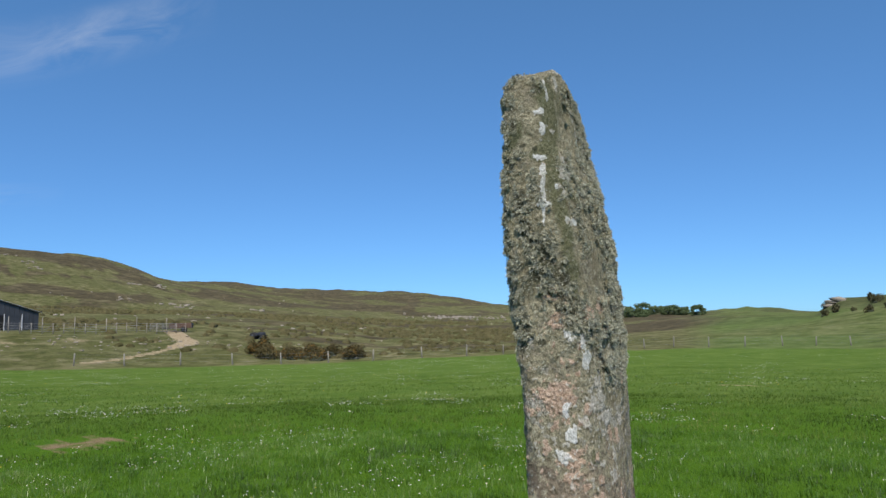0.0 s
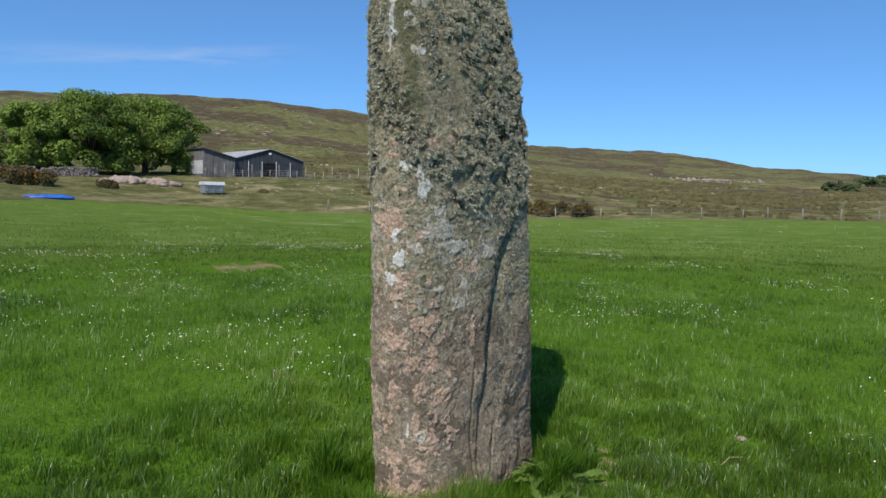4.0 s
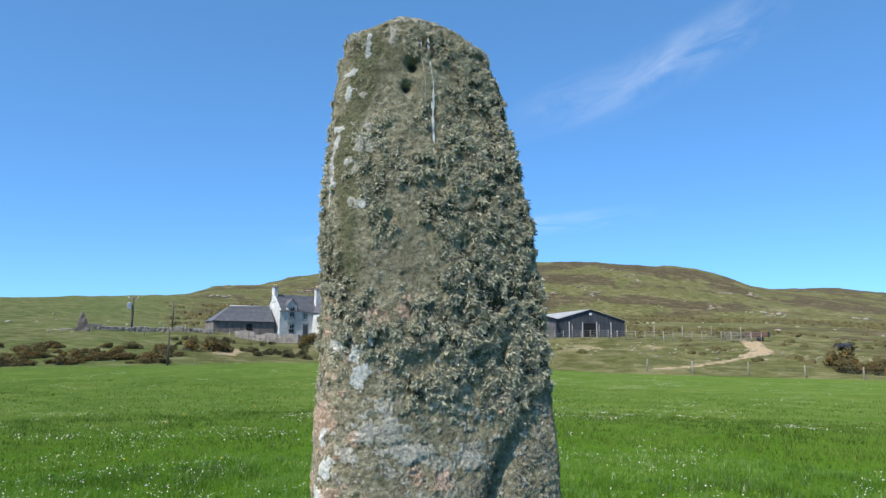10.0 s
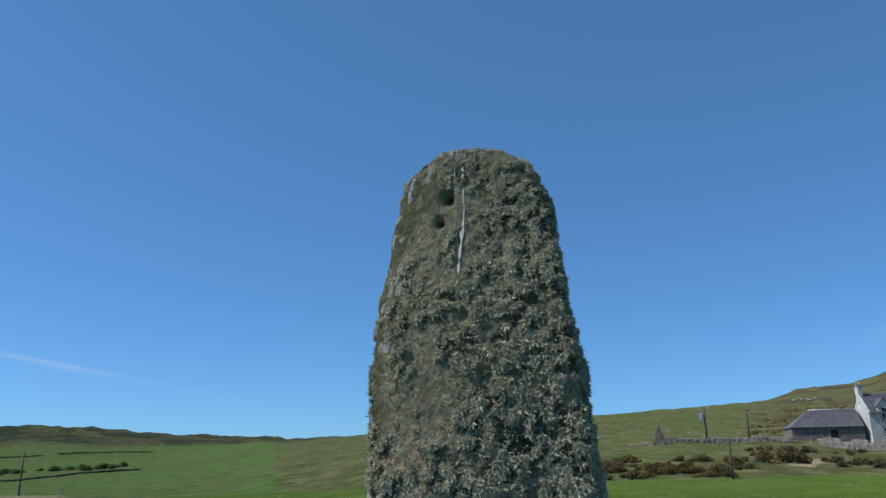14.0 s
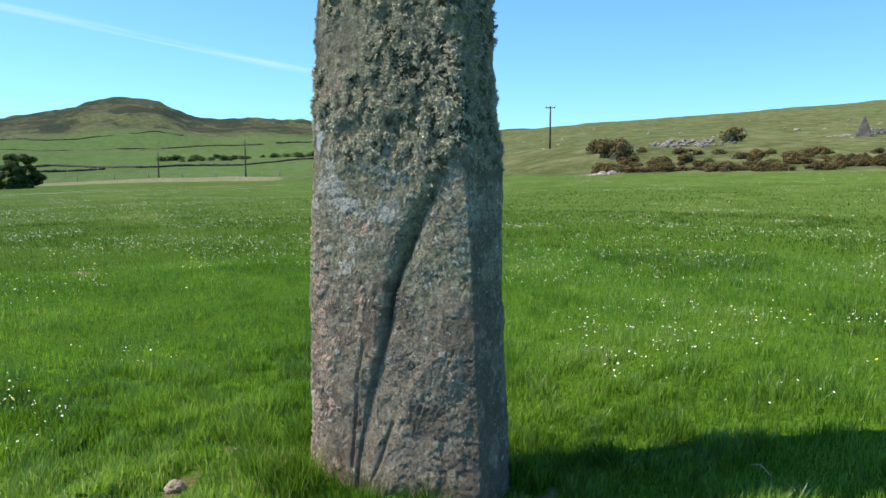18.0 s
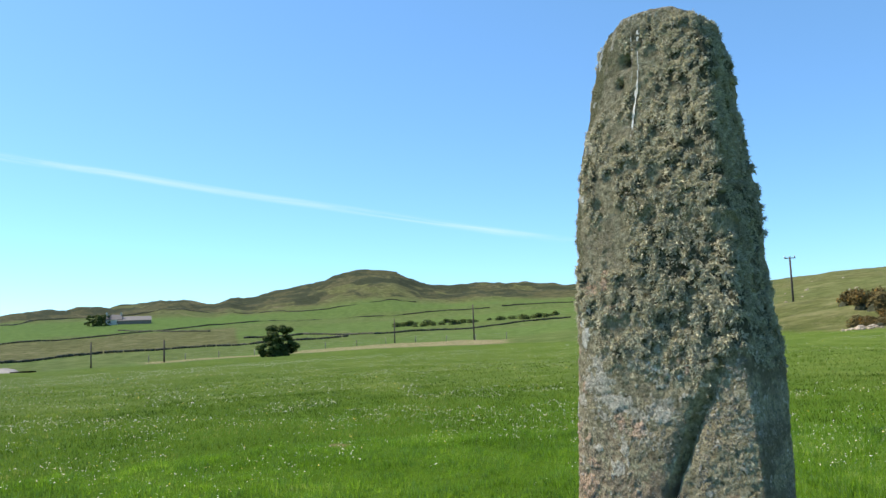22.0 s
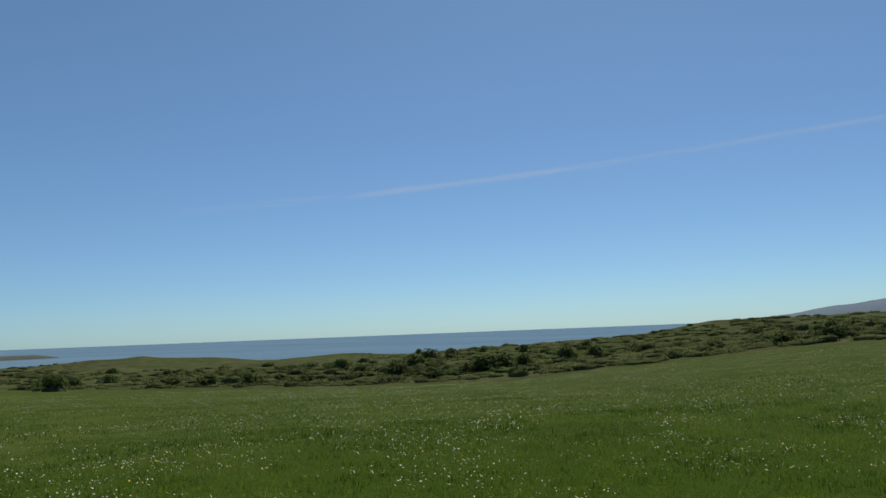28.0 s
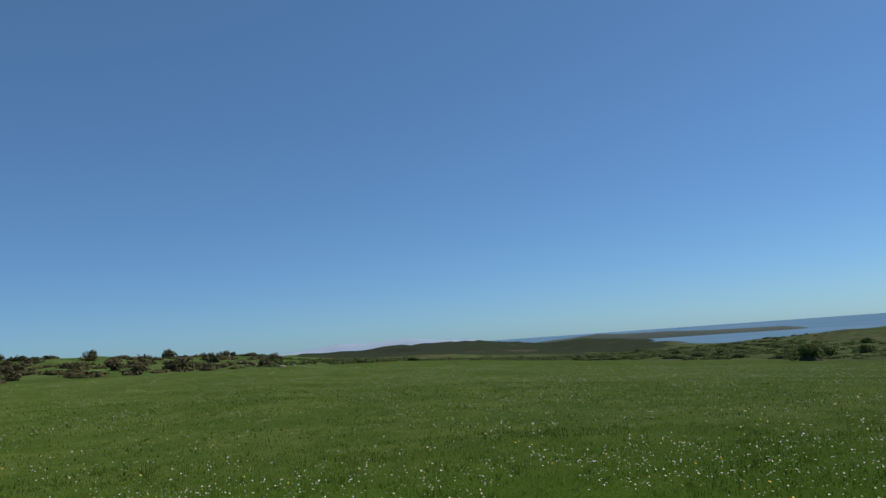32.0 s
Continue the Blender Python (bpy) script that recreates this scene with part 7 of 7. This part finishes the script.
TUSSOCK = thicket("moor_tussock", (0.050, 0.048, 0.020), (0.130, 0.118, 0.048), (0.165, 0.140, 0.070))
tussocks("dark tussocks of heather and moor grass on the rough slopes", 5200, 61)
rg = random.Random(12)
scatter_rocks("pale broken rock outcrop in the bank below the trees", [(rg.choice((41.2, 42.0, 42.8, 40.0)) + rg.gauss(0, 0.42), rg.gauss(95, 1.0)) for _ in range(190)], 0.75, 1, PINK_ROCK)
scatter_rocks("stones lying on the worn bank", [(rg.uniform(9, 36), rg.gauss(94, 4)) for _ in range(150)], 0.22, 2)
scatter_rocks("pale boulders strewn over the moor", [(rg.uniform(-10, 64), 130 + 420 * rg.random() ** 1.3) for _ in range(200)], 0.55, 3)
CLUSTERS = [(rg.uniform(14, 62), rg.uniform(330, 580)) for _ in range(26)]
scatter_rocks("pale rock outcrops breaking through the hillside", [(a + rg.gauss(0, 0.35), r + rg.gauss(0, 4)) for a, r in CLUSTERS for _ in range(8)], 1.1, 10)
scatter_rocks("pale rocky outcrop on the moor", [(rg.gauss(-1.2, 1.6), rg.gauss(385, 14)) for _ in range(120)], 1.0, 11)
scatter_rocks("pale stones on the grassy western slope", [(rg.uniform(63, 95), rg.uniform(100, 230)) for _ in range(50)], 0.4, 4)
scatter_rocks("jumbled pale rocks among the gorse", [(rg.gauss(81, 1.6), rg.gauss(88, 2)) for _ in range(90)], 0.40, 5, RUBBLE)
scatter_rocks("pale rocks on top of the green knoll", [(rg.gauss(-27.9, 0.3), rg.gauss(186, 1.5)) for _ in range(14)], 1.6, 6)
scatter_rocks("few pale stones by the sea-side scrub", [(rg.uniform(258, 264), rg.uniform(60, 85)) for _ in range(25)], 0.25, 7)
scatter_rocks("pale stones at the edge of the field", [(rg.gauss(86.5, 0.6), rg.gauss(61, 0.7)) for _ in range(25)], 0.28, 8)
scatter_rocks("stones fallen beside the ruined gable", [(rg.gauss(70.9, 0.7), rg.gauss(105.5, 0.8)) for _ in range(16)], 0.3, 9)


# ---- the far farm and the farthest land ----
def far_farm():
    root = tagged(new("far_farmhouse"), "small white farmhouse far across the fields", "house")
    root.matrix_world = Matrix.Translation(on_ground(140.3, 446, 0.2)) @ pose(0, 0, 0, 0, 0, 139)
    part("wall", prism_mesh("wall", [(0, -1), (6, -1), (6, 3.2), (3, 5.6), (0, 3.2)], "x", -4, 4, WHITE_WALL), root)
    for y in (-0.3, 6.3):
        part("roof", slab_mesh("roof", [(-4.2, 3, 5.75), (4.2, 3, 5.75)], [(4.2, y, 3.1), (-4.2, y, 3.1)], 0.15, SLATE), root)
    for x in (-3.6, 3.6):
        part("chimney", box_mesh("chimney", x - 0.4, x + 0.4, 2.6, 3.4, 5, 7, WHITE_WALL), root)
    for x in (-2, 2):
        part("window", box_mesh("window", x - 0.5, x + 0.5, -0.06, 0.05, 1.0, 2.4, GLASS), root)
    shed = tagged(new("far_shed"), "long dark-roofed shed beside the far farmhouse", "shed")
    shed.matrix_world = Matrix.Translation(on_ground(138.9, 445, 0.2)) @ pose(0, 0, 0, 0, 0, 139)
    part("wall", prism_mesh("wall", [(0, -1), (8, -1), (8, 2.6), (4, 4.6), (0, 2.6)], "x", -9, 8, RUBBLE), shed)
    for y in (-0.3, 8.3):
        part("roof", slab_mesh("roof", [(-9.2, 4, 4.75), (8.2, 4, 4.75)], [(8.2, y, 2.5), (-9.2, y, 2.5)], 0.15, SLATE), shed)


far_farm()

# Distance haze is put into these two blue base colours.
HAZE_BLUE = plain("haze_tinted_hill", (0.080, 0.150, 0.215), (0.105, 0.178, 0.245), 0.002, 1.0, bump=0.0, fine=0.02)
FAINT_HAZE_BLUE = plain("haze_tinted_mountain", (0.30, 0.40, 0.52), (0.33, 0.43, 0.55), 0.001, 1.0, bump=0.0, fine=0.01)
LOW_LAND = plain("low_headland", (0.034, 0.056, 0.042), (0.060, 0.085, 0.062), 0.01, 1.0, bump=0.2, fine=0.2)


def far_ridge(name, label, line, r, deep, mat, seed, rough=0.06):
    """A far ridge: a long rounded hill whose crest follows bearings and elevations."""
    az = np.arange(line[0][0], line[-1][0] + 0.01, 0.12)
    el = np.interp(az, [p[0] for p in line], [p[1] for p in line]) + rough * fbm(az, 0 * az, 0, 1.2, 4, seed)
    verts, cols = [], 9
    for a, e in zip(az, el):
        top = EYE_Z + r * math.tan(radians(e))
        for k in range(cols):
            t = k / (cols - 1) * 2 - 1
            rr = r + deep * t
            p = polar(a, rr)
            verts.append((p.x, p.y, SEA_Z - 3 + (top - SEA_Z + 3) * (1 - t * t) ** 0.8))
    me = mesh_of(name, verts, grid_faces(len(az), cols, False).tolist(), mat, True)
    return tagged(new(name, me), label, "hill", kind="structure")


far_ridge("distant_hill", "long far hill with blue distance haze put into its colour", [(149, 0.6), (151, 1.0), (153.8, 1.4), (156.3, 1.3), (159.6, 0.95), (164.7, 1.05), (168.5, 0.6), (171.5, 0.15), (173.5, -0.3)], 3400, 500, HAZE_BLUE, 3)
far_ridge("distant_mountains", "mountains beyond the sea, coloured faint blue to stand for haze", [(243.5, -0.3), (246, 0.05), (248.5, 0.2), (250.5, 0.45), (253, 0.3), (256, 0.35), (259, 0.0), (262, -0.3)], 4600, 200, FAINT_HAZE_BLUE, 5, 0.04)
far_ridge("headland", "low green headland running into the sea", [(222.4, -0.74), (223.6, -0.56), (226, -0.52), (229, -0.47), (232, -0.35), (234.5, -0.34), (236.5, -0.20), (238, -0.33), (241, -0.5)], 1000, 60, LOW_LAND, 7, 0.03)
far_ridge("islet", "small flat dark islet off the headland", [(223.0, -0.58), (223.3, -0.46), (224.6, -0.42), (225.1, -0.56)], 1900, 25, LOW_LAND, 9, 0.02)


# ---- high thin cloud ----
def cloud_material(name, stretch, cover, seed):
    m, n, l, s = material(name)
    c = n.new("ShaderNodeTexCoord")
    mp = node(n, "ShaderNodeMapping", Scale=stretch, Location=(seed, seed * 0.7, 0))
    l.new(c.outputs["UV"], mp.inputs["Vector"])
    t = node(n, "ShaderNodeTexNoise", Scale=1.0, Detail=7.0, Roughness=0.62, Distortion=0.6)
    l.new(mp.outputs["Vector"], t.inputs["Vector"])
    at = n.new("ShaderNodeAttribute")
    at.attribute_name = "veil"
    k = maths(n, l, "MULTIPLY", stops(n, l, t.outputs["Fac"], (0.34, (0, 0, 0)), (0.72, (1, 1, 1))), at.outputs["Fac"])
    k = maths(n, l, "MULTIPLY", k, cover, True)
    # The veil glows by itself in place of sunlight on the ice.
    white = n.new("ShaderNodeEmission")
    white.inputs["Color"].default_value = (0.80, 0.88, 1.0, 1)
    white.inputs["Strength"].default_value = 0.85
    clear = n.new("ShaderNodeBsdfTransparent")
    mixer = n.new("ShaderNodeMixShader")
    l.new(k, mixer.inputs["Fac"])
    l.new(clear.outputs["BSDF"], mixer.inputs[1])
    l.new(white.outputs["Emission"], mixer.inputs[2])
    l.new(mixer.outputs["Shader"], n["Material Output"].inputs["Surface"])
    return m


def cloud(name, label, line, width, mat, r=4300, fade=0.25):
    """A veil of ice cloud along bearings and elevations, soft at its edges."""
    n, cols = 48, 13
    t = np.linspace(0, 1, n)
    az = np.interp(t, np.linspace(0, 1, len(line)), [p[0] for p in line])
    el = np.interp(t, np.linspace(0, 1, len(line)), [p[1] for p in line])
    verts, veil, uv = [], [], []
    for i in range(n):
        for k in range(cols):
            s = k / (cols - 1) * 2 - 1
            e = radians(el[i] + s * width / 2)
            p = polar(az[i], r * math.cos(e), EYE_Z + r * math.sin(e))
            verts.append(p)
            veil.append((1 - s * s) ** 2 * min(1, t[i] / fade, (1 - t[i]) / fade))
            uv.append((t[i], (s + 1) / 2))
    me = mesh_of(name, verts, grid_faces(n, cols, False).tolist(), mat, True)
    v = np.array(veil)
    colour_layer(me, "veil", np.stack([v, v, v], 1))
    layer = me.uv_layers.new(name="UVMap")
    loops = np.zeros(len(me.loops), np.int32)
    me.loops.foreach_get("vertex_index", loops)
    layer.data.foreach_set("uv", np.array(uv)[loops].ravel())
    return tagged(new(name, me), label, "cloud", kind="structure")


TRAIL = cloud_material("vapour_trail", (14, 1.2, 1), 0.30, 3.0)
CIRRUS = cloud_material("cirrus", (3.5, 2.5, 1), 0.32, 8.0)
cloud("vapour_trail", "long thin fading white vapour trail", [(99, 4.4), (109, 6.1), (124, 8.8), (141, 11.3), (152, 12.3), (160, 12.8), (171, 12.6), (185, 11.8), (196, 11.0), (205, 10.2), (216, 9.2)], 0.75, TRAIL, fade=0.12)
cloud("cirrus_wisp", "faint white wisp of cirrus cloud", [(17, 24.2), (23, 22.0), (30, 19.3), (39, 17.2)], 5.0, CIRRUS)
cloud("cirrus_wisp", "low streak of thin white cirrus", [(27, 10.3), (33, 9.7), (38, 9.3), (46, 8.9), (57, 7.6)], 1.9, CIRRUS)
